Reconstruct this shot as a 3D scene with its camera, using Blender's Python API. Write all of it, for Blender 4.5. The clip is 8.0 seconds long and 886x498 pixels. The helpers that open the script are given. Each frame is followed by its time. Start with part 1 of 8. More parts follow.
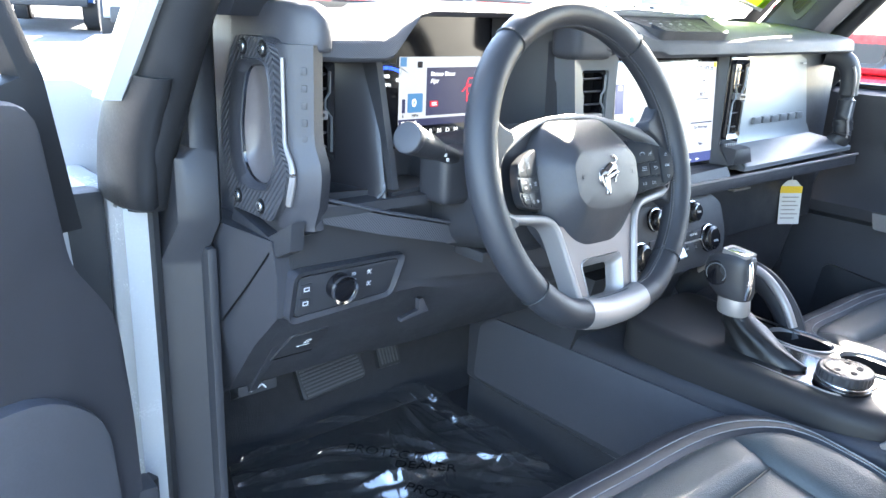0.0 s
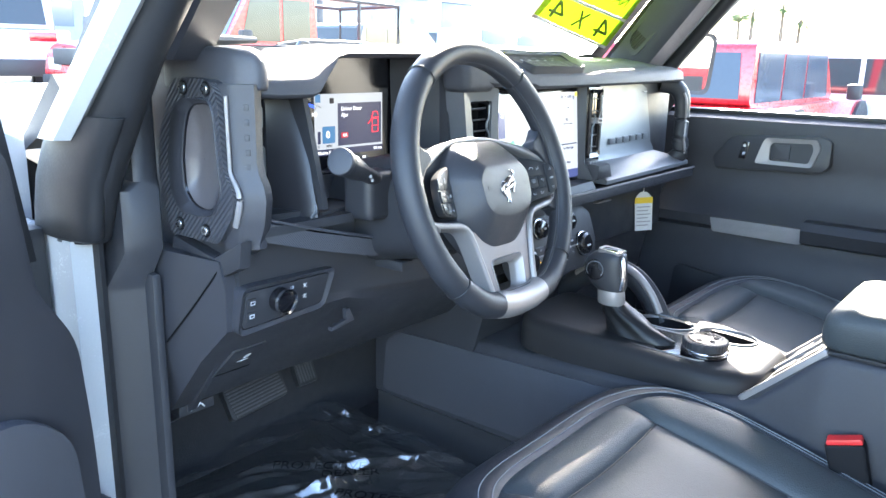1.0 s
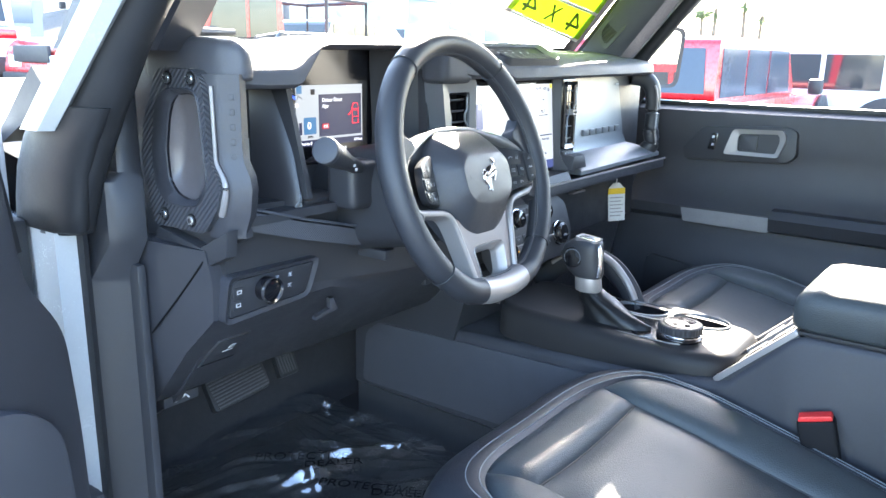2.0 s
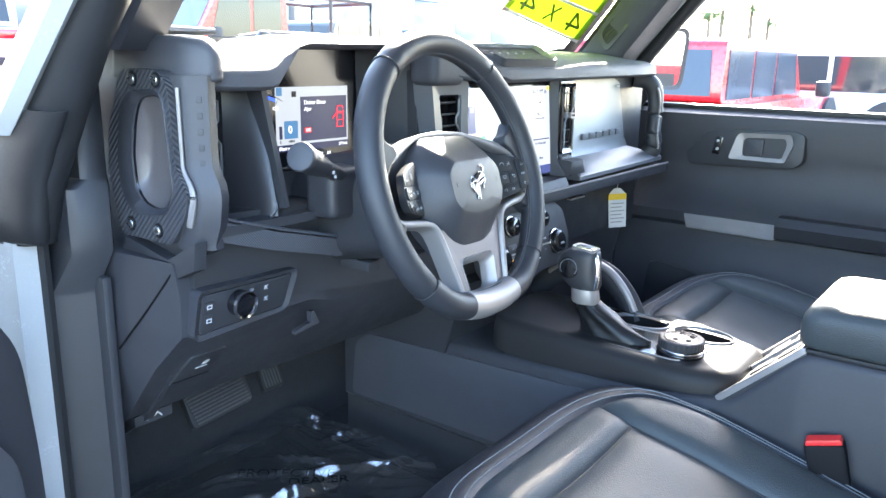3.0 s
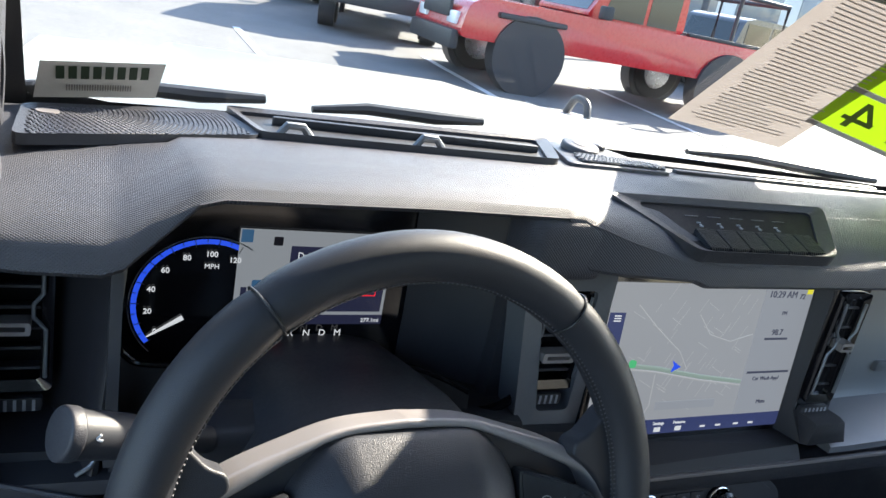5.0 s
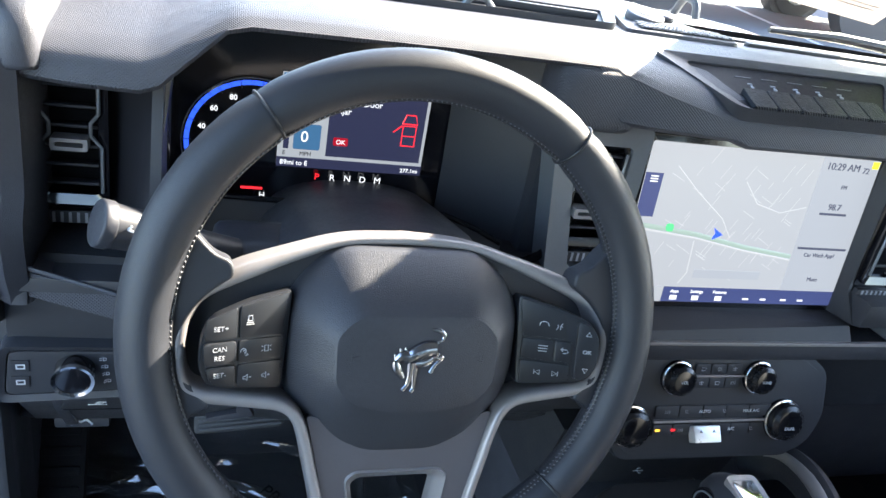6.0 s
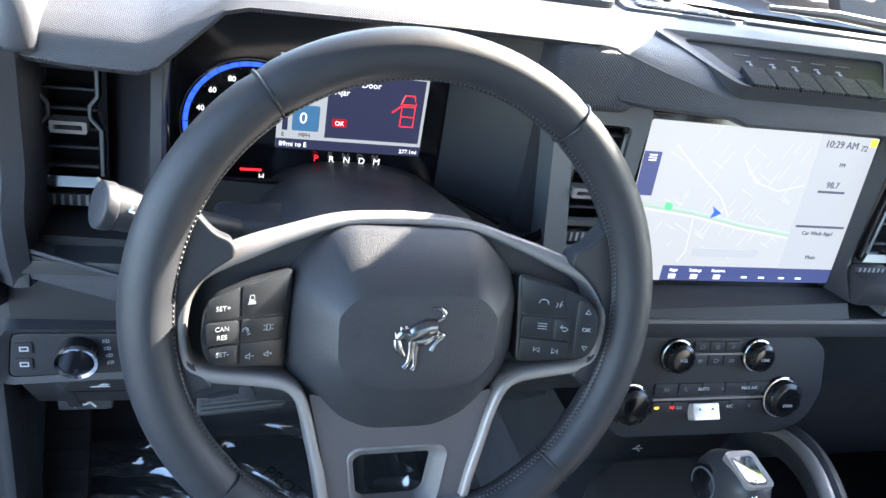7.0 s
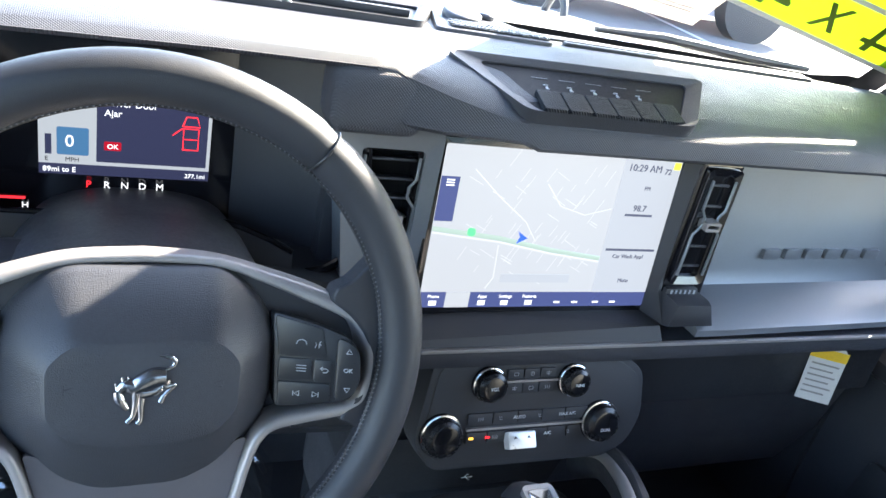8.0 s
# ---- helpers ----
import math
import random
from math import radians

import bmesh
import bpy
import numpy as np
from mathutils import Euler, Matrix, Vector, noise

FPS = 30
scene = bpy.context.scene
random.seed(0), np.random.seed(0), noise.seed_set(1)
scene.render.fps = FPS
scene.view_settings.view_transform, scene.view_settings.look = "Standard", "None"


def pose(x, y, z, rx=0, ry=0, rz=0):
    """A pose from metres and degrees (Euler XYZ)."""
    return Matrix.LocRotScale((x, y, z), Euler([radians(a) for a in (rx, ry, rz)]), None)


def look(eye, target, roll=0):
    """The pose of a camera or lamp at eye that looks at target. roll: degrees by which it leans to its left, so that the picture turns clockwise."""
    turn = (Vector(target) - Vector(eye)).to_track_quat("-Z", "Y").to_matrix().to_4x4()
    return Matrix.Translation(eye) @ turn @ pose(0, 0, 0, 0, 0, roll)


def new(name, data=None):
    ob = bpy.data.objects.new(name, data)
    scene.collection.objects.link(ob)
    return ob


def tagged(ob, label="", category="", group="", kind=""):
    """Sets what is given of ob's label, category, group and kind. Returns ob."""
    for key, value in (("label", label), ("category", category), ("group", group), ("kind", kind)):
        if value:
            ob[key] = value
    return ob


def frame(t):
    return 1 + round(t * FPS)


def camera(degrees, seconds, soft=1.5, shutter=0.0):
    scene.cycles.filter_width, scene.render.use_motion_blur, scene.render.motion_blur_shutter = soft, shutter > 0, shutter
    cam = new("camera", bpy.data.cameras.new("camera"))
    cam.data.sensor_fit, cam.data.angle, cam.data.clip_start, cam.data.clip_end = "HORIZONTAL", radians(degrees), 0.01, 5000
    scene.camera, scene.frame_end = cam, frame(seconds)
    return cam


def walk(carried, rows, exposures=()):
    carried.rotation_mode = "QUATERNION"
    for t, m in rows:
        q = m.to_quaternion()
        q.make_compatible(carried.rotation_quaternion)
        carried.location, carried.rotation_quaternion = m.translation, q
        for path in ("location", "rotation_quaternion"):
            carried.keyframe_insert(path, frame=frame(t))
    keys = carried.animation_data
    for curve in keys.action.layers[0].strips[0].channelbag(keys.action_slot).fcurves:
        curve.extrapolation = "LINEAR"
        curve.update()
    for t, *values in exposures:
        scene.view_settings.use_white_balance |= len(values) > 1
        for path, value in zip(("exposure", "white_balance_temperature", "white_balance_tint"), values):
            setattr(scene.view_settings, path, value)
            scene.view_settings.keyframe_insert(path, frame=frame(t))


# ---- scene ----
from mathutils import geometry

cam = camera(59.9, 8.0)
PATH = [
    (0, (-1.05, -0.523, 1.336), (0.182, 0.936, 0.742), 2.4),
    (0.5, (-1.14, -0.568, 1.326), (0.289, 0.74, 0.831), 1.4),
    (1, (-1.197, -0.563, 1.331), (0.307, 0.664, 0.847), 1.1),
    (1.5, (-1.223, -0.559, 1.323), (0.321, 0.616, 0.837), 0.9),
    (1.7, (-1.224, -0.559, 1.323), (0.328, 0.604, 0.833), 1.0),
    (2.8, (-1.188, -0.569, 1.321), (0.36, 0.6, 0.832), 1.0),
    (3, (-1.16, -0.545, 1.322), (0.383, 0.63, 0.835), 1.1),
    (3.2, (-1.108, -0.498, 1.316), (0.427, 0.693, 0.84), 1.1),
    (3.5, (-1.002, -0.407, 1.337), (0.51, 0.817, 0.875), 1.4),
    (4, (-0.843, -0.298, 1.37), (0.605, 1.017, 0.953), 2.2),
    (4.2, (-0.773, -0.283, 1.407), (0.573, 1.134, 0.983), 4.4),
    (5.3, (-0.529, -0.354, 1.505), (0.185, 1.365, 0.773), 12.1),
    (5.5, (-0.514, -0.37, 1.491), (0.14, 1.348, 0.705), 11.9),
    (6, (-0.502, -0.4, 1.458), (0.075, 1.306, 0.589), 10.9),
    (6.5, (-0.501, -0.403, 1.454), (0.052, 1.294, 0.552), 10.4),
    (7, (-0.503, -0.404, 1.456), (0.077, 1.282, 0.551), 10.6),
    (7.5, (-0.489, -0.402, 1.458), (0.141, 1.272, 0.562), 11.2),
    (7.7, (-0.454, -0.402, 1.464), (0.219, 1.268, 0.593), 11.9),
    (8, (-0.387, -0.398, 1.476), (0.402, 1.236, 0.635), 12.8),
]
EXPOSURES = [(0, 4.42), (0.6, 4.22), (1.5, 4.1), (2.8, 4.1), (3.5, 4.25), (4.2, 3.3), (5.3, 2.28), (6.0, 3.45), (6.6, 3.7), (7.2, 3.82), (8.0, 3.74)]
walk(cam, [(t, look(eye, target, roll)) for t, eye, target, roll in PATH], EXPOSURES)

# ---- light: clear late-morning sky, a low sun ahead on the passenger side ----
SUN = Vector((0.7686, 0.3584, 0.5299)).normalized()
world = bpy.data.worlds.new("world")
scene.world = world
world.use_nodes = True
wn = world.node_tree.nodes
sky = wn.new("ShaderNodeTexSky")
sky.sky_type, sky.sun_disc = "NISHITA", False
sky.sun_elevation = math.asin(SUN.z)
sky.sun_rotation = math.atan2(SUN.x, SUN.y)
sky.dust_density = 1.0
wn["Background"].inputs["Strength"].default_value = 0.15
world.node_tree.links.new(sky.outputs[0], wn["Background"].inputs["Color"])
sun = new("sun", bpy.data.lights.new("sun", "SUN"))
sun.data.energy, sun.data.angle, sun.data.color = 4.9, radians(0.55), (1.0, 0.91, 0.76)
sun.matrix_world = look(SUN * 30, (0, 0, 0))


# ---- materials ----
def mat(name, base, rough=0.5, metal=0.0, var=0.12, scale=25.0, bump=0.0, bscale=900.0, kind="noise", coat=0.0, spec=0.5, rvar=0.1, stretch=(1, 1, 1), emit=0.0, trans=0.0, ior=1.45, sheen=0.0):
    m = bpy.data.materials.new(name)
    m.use_nodes = True
    n, l = m.node_tree.nodes, m.node_tree.links
    b = n["Principled BSDF"]
    b.inputs["Roughness"].default_value = rough
    b.inputs["Metallic"].default_value = metal
    b.inputs["Specular IOR Level"].default_value = spec
    b.inputs["Coat Weight"].default_value = coat
    b.inputs["Coat Roughness"].default_value = 0.08
    b.inputs["Transmission Weight"].default_value = trans
    b.inputs["IOR"].default_value = ior
    b.inputs["Sheen Weight"].default_value = sheen
    b.inputs["Base Color"].default_value = (*base, 1)
    tc = n.new("ShaderNodeTexCoord")
    mp = n.new("ShaderNodeMapping")
    mp.inputs["Scale"].default_value = stretch
    l.new(tc.outputs["Object"], mp.inputs["Vector"])
    if var or rvar:
        nz = n.new("ShaderNodeTexNoise")
        nz.inputs["Scale"].default_value, nz.inputs["Detail"].default_value = scale, 5.0
        l.new(mp.outputs[0], nz.inputs["Vector"])
        fine = n.new("ShaderNodeTexNoise")
        fine.inputs["Scale"].default_value, fine.inputs["Detail"].default_value = scale * 14, 3.0
        l.new(mp.outputs[0], fine.inputs["Vector"])
        add = n.new("ShaderNodeMath")
        add.operation = "ADD"
        l.new(nz.outputs["Fac"], add.inputs[0])
        l.new(fine.outputs["Fac"], add.inputs[1])
        rg = n.new("ShaderNodeMapRange")
        rg.inputs["From Min"].default_value, rg.inputs["From Max"].default_value = 0.6, 1.4
        rg.inputs["To Min"].default_value, rg.inputs["To Max"].default_value = 1 - var, 1 + var
        l.new(add.outputs[0], rg.inputs["Value"])
        hsv = n.new("ShaderNodeHueSaturation")
        hsv.inputs["Color"].default_value = (*base, 1)
        l.new(rg.outputs[0], hsv.inputs["Value"])
        l.new(hsv.outputs[0], b.inputs["Base Color"])
        rr = n.new("ShaderNodeMapRange")
        rr.inputs["From Min"].default_value, rr.inputs["From Max"].default_value = 0.6, 1.4
        rr.inputs["To Min"].default_value, rr.inputs["To Max"].default_value = max(0.02, rough - rvar), min(1, rough + rvar)
        l.new(add.outputs[0], rr.inputs["Value"])
        l.new(rr.outputs[0], b.inputs["Roughness"])
        if emit:
            l.new(hsv.outputs[0], b.inputs["Emission Color"])
    if emit:
        b.inputs["Emission Strength"].default_value = emit
        b.inputs["Emission Color"].default_value = (*base, 1)
    if bump:
        if kind == "voronoi":
            t = n.new("ShaderNodeTexVoronoi")
            t.inputs["Scale"].default_value = bscale
            out = t.outputs["Distance"]
        elif kind == "wave":
            t = n.new("ShaderNodeTexWave")
            t.bands_direction = "DIAGONAL"
            t.inputs["Scale"].default_value = bscale
            out = t.outputs["Fac"]
        elif kind == "weave":
            # two crossing sets of fine diagonal ribs
            outs = []
            for flip in (1, -1):
                mq = n.new("ShaderNodeMapping")
                mq.inputs["Scale"].default_value = (flip, 1, 1)
                l.new(tc.outputs["Object"], mq.inputs["Vector"])
                w = n.new("ShaderNodeTexWave")
                w.bands_direction = "DIAGONAL"
                w.inputs["Scale"].default_value = bscale
                l.new(mq.outputs[0], w.inputs["Vector"])
                outs.append(w.outputs["Fac"])
            t = n.new("ShaderNodeMath")
            t.operation = "MULTIPLY"
            l.new(outs[0], t.inputs[0])
            l.new(outs[1], t.inputs[1])
            out = t.outputs[0]
        elif kind == "check":
            t = n.new("ShaderNodeTexMagic")
            t.turbulence_depth = 0
            t.inputs["Scale"].default_value, t.inputs["Distortion"].default_value = bscale, 0.6
            out = t.outputs["Fac"]
        else:
            t = n.new("ShaderNodeTexNoise")
            t.inputs["Scale"].default_value, t.inputs["Detail"].default_value = bscale, 3.0
            out = t.outputs["Fac"]
        if kind != "weave":
            l.new(mp.outputs[0], t.inputs["Vector"])
        bp = n.new("ShaderNodeBump")
        bp.inputs["Strength"].default_value, bp.inputs["Distance"].default_value = bump, 0.001
        l.new(out, bp.inputs["Height"])
        l.new(bp.outputs[0], b.inputs["Normal"])
    return m


PLASTIC = mat("grained_plastic", (0.033, 0.034, 0.041), 0.42, bump=0.25, bscale=1400, kind="voronoi")
PLASTIC_SOFT = mat("soft_touch_plastic", (0.055, 0.057, 0.068), 0.40, bump=0.3, bscale=1500, kind="voronoi")
PLASTIC_DARK = mat("dark_plastic", (0.027, 0.028, 0.033), 0.48, bump=0.15, bscale=1200)
TEXTILE_PAD = mat("woven_grain_pad", (0.058, 0.060, 0.071), 0.52, spec=0.4, bump=0.55, bscale=230, kind="weave")
GLOSS = mat("piano_black", (0.006, 0.006, 0.008), 0.12, coat=0.6, var=0.05, rvar=0.05)
LEATHER = mat("black_leather", (0.022, 0.0235, 0.029), 0.50, bump=0.16, bscale=1700, kind="voronoi", rvar=0.08)
LEATHER_SEAT = mat("seat_leather", (0.045, 0.052, 0.056), 0.48, spec=0.4, bump=0.3, bscale=520, kind="voronoi", rvar=0.06)
STITCH = mat("pale_stitching", (0.24, 0.25, 0.26), 0.7, var=0.2)
SATIN = mat("satin_silver", (0.27, 0.252, 0.250), 0.42, metal=0.4, var=0.05, bump=0.05, bscale=2000)
SMOOTH_BLACK = mat("smooth_black_plastic", (0.019, 0.019, 0.023), 0.36, var=0.05, rvar=0.04)
GREY_METALLIC = mat("grey_metallic_panel", (0.15, 0.16, 0.175), 0.38, metal=0.35, var=0.06, bump=0.08, bscale=2500)
EMBLEM = mat("dark_chrome", (0.42, 0.42, 0.44), 0.22, metal=1.0, var=0.05, rvar=0.05)
CHROME = mat("chrome", (0.8, 0.8, 0.82), 0.12, metal=1.0, var=0.03, rvar=0.04)
STEEL = mat("screw_steel", (0.5, 0.5, 0.5), 0.3, metal=1.0)
RUBBER = mat("rubber", (0.018, 0.0185, 0.021), 0.5, bump=0.2, bscale=600)
CARPET = mat("carpet", (0.021, 0.022, 0.027), 0.95, bump=1.0, bscale=500, var=0.35, scale=60)
WHITE_PAINT = mat("white_car_paint", (0.45, 0.465, 0.48), 0.25, coat=0.8, var=0.03, rvar=0.04)
HEADLINER = mat("headliner", (0.25, 0.25, 0.26), 0.9, bump=0.4, bscale=800)
RIBBED = mat("ribbed_rubber", (0.042, 0.043, 0.050), 0.45, bump=1.0, bscale=80, kind="wave")
POCKET = mat("grip_pocket", (0.085, 0.076, 0.078), 0.36, bump=0.1, bscale=900)
RED = mat("red_button", (0.7, 0.03, 0.03), 0.35)
# near-black colour gives vent backs and gaps the shade their shallow depth lacks
VOID = mat("recess_shade", (0.006, 0.006, 0.007), 0.8, spec=0.1, var=0.05)
WHITE_INK = mat("white_ink", (0.5, 0.51, 0.53), 0.5, var=0.03)
ASPHALT = mat("asphalt", (0.135, 0.135, 0.138), 0.85, bump=0.8, bscale=60, var=0.3, scale=1.2)


def glass_mat(name, tint=(1, 1, 1), rough=0.0, least=0.02, most=0.35):
    """Clear glass: tinted see-through with a gloss that grows at a slant."""
    m = bpy.data.materials.new(name)
    m.use_nodes = True
    n, l = m.node_tree.nodes, m.node_tree.links
    n.remove(n["Principled BSDF"])
    tr, gl, mx, lw, pw, rg = n.new("ShaderNodeBsdfTransparent"), n.new("ShaderNodeBsdfGlossy"), n.new("ShaderNodeMixShader"), n.new("ShaderNodeLayerWeight"), n.new("ShaderNodeMath"), n.new("ShaderNodeMapRange")
    tr.inputs["Color"].default_value = (*tint, 1)
    gl.inputs["Roughness"].default_value = rough
    pw.operation, pw.inputs[1].default_value = "POWER", 3.0
    rg.inputs["To Min"].default_value, rg.inputs["To Max"].default_value = least, most
    l.new(lw.outputs["Facing"], pw.inputs[0])
    l.new(pw.outputs[0], rg.inputs["Value"])
    l.new(rg.outputs[0], mx.inputs[0])
    l.new(tr.outputs[0], mx.inputs[1])
    l.new(gl.outputs[0], mx.inputs[2])
    l.new(mx.outputs[0], n["Material Output"].inputs["Surface"])
    return m


GLASS = glass_mat("clear_glass", (0.93, 0.96, 0.95))


def glow(name, col, strength=1.0):
    m = mat(name, col, 0.25, var=0.0, rvar=0.0, emit=strength * 0.58)
    m.node_tree.nodes["Principled BSDF"].inputs["Base Color"].default_value = (*(c * 0.12 for c in col), 1)
    return m


# ---- mesh helpers ----
def shade(me, angle=38):
    for p in me.polygons:
        p.use_smooth = True
    me.set_sharp_from_angle(angle=radians(angle))


def thing(name, base, label, category, group="", kind=""):
    ob = new(name)
    ob.empty_display_size = 0.05
    ob.location = base
    return tagged(ob, label, category, group, kind)


def world_at(ob):
    v = Vector((0, 0, 0))
    while ob is not None:
        v = v + ob.location
        ob = ob.parent
    return v


def part(name, bm, material, parent, label="", angle=38):
    me = bpy.data.meshes.new(name)
    bmesh.ops.recalc_face_normals(bm, faces=bm.faces)
    bm.to_mesh(me)
    bm.free()
    me.materials.append(material)
    shade(me, angle)
    ob = new(name, me)
    if parent is not None:
        ob.parent = parent
        ob.location = -world_at(parent)
    if label:
        ob["label"] = label
    return ob


def solid(name, bm, material, label, category, kind="", group="", angle=38):
    return tagged(part(name, bm, material, None, "", angle), label, category, group, kind)


def bevelled(bm, r, seg=2):
    if r > 0:
        bmesh.ops.bevel(bm, geom=list(bm.edges), offset=r, segments=seg, profile=0.6, affect="EDGES", clamp_overlap=True)
    return bm


def box(x0, x1, y0, y1, z0, z1, r=0.0, seg=2, m=None):
    bm = bmesh.new()
    bmesh.ops.create_cube(bm, size=1.0)
    bmesh.ops.scale(bm, vec=(x1 - x0, y1 - y0, z1 - z0), verts=bm.verts)
    bmesh.ops.translate(bm, vec=((x0 + x1) / 2, (y0 + y1) / 2, (z0 + z1) / 2), verts=bm.verts)
    bevelled(bm, r, seg)
    if m is not None:
        bm.transform(m)
    return bm


def join(*bms):
    out = bms[0]
    for b in bms[1:]:
        me = bpy.data.meshes.new("tmp")
        b.to_mesh(me)
        b.free()
        out.from_mesh(me)
        bpy.data.meshes.remove(me)
    return out


def basis(o, u, v):
    """A pose whose x is u, whose y is v, and whose z is their normal."""
    u, v = Vector(u).normalized(), Vector(v).normalized()
    n = u.cross(v)
    v = n.cross(u)
    m = Matrix((u, v, n)).transposed().to_4x4()
    m.translation = o
    return m


def rounded(pts, r, n=4):
    """A polygon with its corners rounded."""
    out = []
    k = len(pts)
    for i in range(k):
        a, b, c = Vector(pts[i - 1]), Vector(pts[i]), Vector(pts[(i + 1) % k])
        d1, d2 = (a - b), (c - b)
        q = min(r, d1.length * 0.45, d2.length * 0.45)
        p, s = b + d1.normalized() * q, b + d2.normalized() * q
        for j in range(n + 1):
            t = j / n
            out.append(tuple(p * (1 - t) ** 2 + b * 2 * t * (1 - t) + s * t * t))
    return out


def plate(pts, d0, d1, m=None, r=0.0, seg=2):
    """A polygon in the xy plane of m, thick from d0 to d1."""
    bm = bmesh.new()
    lo = [bm.verts.new((x, y, d0)) for x, y in pts]
    hi = [bm.verts.new((x, y, d1)) for x, y in pts]
    bm.faces.new(hi)
    bm.faces.new(lo[::-1])
    for i in range(len(pts)):
        j = (i + 1) % len(pts)
        bm.faces.new((lo[i], lo[j], hi[j], hi[i]))
    bmesh.ops.recalc_face_normals(bm, faces=bm.faces)
    if r:
        rim = [e for e in bm.edges if abs(e.verts[0].co.z - d1) < 1e-6 and abs(e.verts[1].co.z - d1) < 1e-6]
        bmesh.ops.bevel(bm, geom=rim, offset=r, segments=seg, profile=0.6, affect="EDGES", clamp_overlap=True)
    if m is not None:
        bm.transform(m)
    return bm


def ringplate(outer, inner, d0, d1, m=None, drop=0.0):
    """A frame between two outlines of equal count; drop sinks its inner edge."""
    bm = bmesh.new()
    k = len(outer)
    rows = [[bm.verts.new((x, y, d0)) for x, y in outer], [bm.verts.new((x, y, d1)) for x, y in outer],
            [bm.verts.new((x, y, d1 - drop)) for x, y in inner], [bm.verts.new((x, y, d0)) for x, y in inner]]
    for a in range(4):
        for i in range(k):
            j = (i + 1) % k
            bm.faces.new((rows[a][i], rows[a][j], rows[(a + 1) % 4][j], rows[(a + 1) % 4][i]))
    if m is not None:
        bm.transform(m)
    return bm


def loft(rings, closed=True, caps=True):
    bm = bmesh.new()
    rows = [[bm.verts.new(p) for p in ring] for ring in rings]
    k = len(rows[0])
    for a, b in zip(rows, rows[1:]):
        for i in range(k if closed else k - 1):
            j = (i + 1) % k
            bm.faces.new((a[i], a[j], b[j], b[i]))
    if caps and closed:
        bm.faces.new(rows[0][::-1])
        bm.faces.new(rows[-1])
    return bm


def smooth_path(pts, n=6):
    """Catmull-Rom through the points."""
    p = [Vector(q) for q in pts]
    p = [p[0] * 2 - p[1]] + p + [p[-1] * 2 - p[-2]]
    out = []
    for i in range(1, len(p) - 2):
        for j in range(n):
            t = j / n
            out.append(0.5 * ((2 * p[i]) + (p[i + 1] - p[i - 1]) * t + (2 * p[i - 1] - 5 * p[i] + 4 * p[i + 1] - p[i + 2]) * t * t + (3 * p[i] - p[i - 1] - 3 * p[i + 1] + p[i + 2]) * t ** 3))
    return out + [p[-2]]


def tube(path, r, seg=10, closed=False, flat=1.0, up=(0, 0, 1)):
    """A round or oval bar along a path; r may be a list."""
    path = [Vector(p) for p in path]
    k = len(path)
    rings = []
    for i, p in enumerate(path):
        t = (path[(i + 1) % k] - path[i - 1]) if closed else (path[min(i + 1, k - 1)] - path[max(i - 1, 0)])
        t.normalize()
        side = t.cross(Vector(up))
        if side.length < 1e-4:
            side = t.cross(Vector((1, 0, 0)))
        side.normalize()
        top = side.cross(t)
        q = r[i] if isinstance(r, (list, tuple)) else r
        rings.append([p + side * math.cos(a) * q + top * math.sin(a) * q * flat for a in (2 * math.pi * s / seg for s in range(seg))])
    if closed:
        rings.append(rings[0])
        bm = loft(rings, True, False)
        bmesh.ops.remove_doubles(bm, verts=bm.verts, dist=1e-6)
        return bm
    return loft(rings)


def cyl(c, n, r, h, seg=24, bev=0.0, r2=None):
    """A disc or drum from c along n, h long."""
    n = Vector(n).normalized()
    a = n.cross(Vector((0, 0, 1)))
    if a.length < 1e-3:
        a = Vector((1, 0, 0))
    a.normalize()
    m = basis(c, a, n.cross(a))
    bm = bmesh.new()
    bmesh.ops.create_cone(bm, cap_ends=True, segments=seg, radius1=r, radius2=r if r2 is None else r2, depth=h)
    bmesh.ops.translate(bm, vec=(0, 0, h / 2), verts=bm.verts)
    if bev:
        rim = [e for e in bm.edges if e.calc_face_angle(0) > 0.9]
        bmesh.ops.bevel(bm, geom=rim, offset=bev, segments=3, profile=0.5, affect="EDGES")
    bm.transform(m)
    return bm


TEXTS = []


def text(body, size, m, material, parent, depth=0.0003, mirror=False, name="lettering", align="CENTER", thick=0.0):
    TEXTS.append((body, size, m, material, parent, depth, mirror, name, align, thick))


def set_texts():
    """All writing at once: built-in font, turned into meshes."""
    made = []
    for spec in TEXTS:
        cu = bpy.data.curves.new("lettering", "FONT")
        cu.body, cu.size, cu.extrude, cu.offset = spec[0], spec[1], spec[5], spec[9]
        cu.align_x, cu.align_y, cu.resolution_u = spec[8], "CENTER", 3
        ob = bpy.data.objects.new("lettering", cu)
        scene.collection.objects.link(ob)
        made.append(ob)
    bpy.context.view_layer.update()
    dg = bpy.context.evaluated_depsgraph_get()
    for ob, (body, size, m, material, parent, depth, mirror, name, align, thick) in zip(made, TEXTS):
        me = bpy.data.meshes.new_from_object(ob.evaluated_get(dg))
        me.name = name
        me.transform(m @ Matrix.Diagonal((-1 if mirror else 1, 1, 1, 1)))
        me.materials.clear()
        me.materials.append(material)
        o = new(name, me)
        o.parent = parent
        o.location = -world_at(parent)
    for ob in made:
        bpy.data.objects.remove(ob)


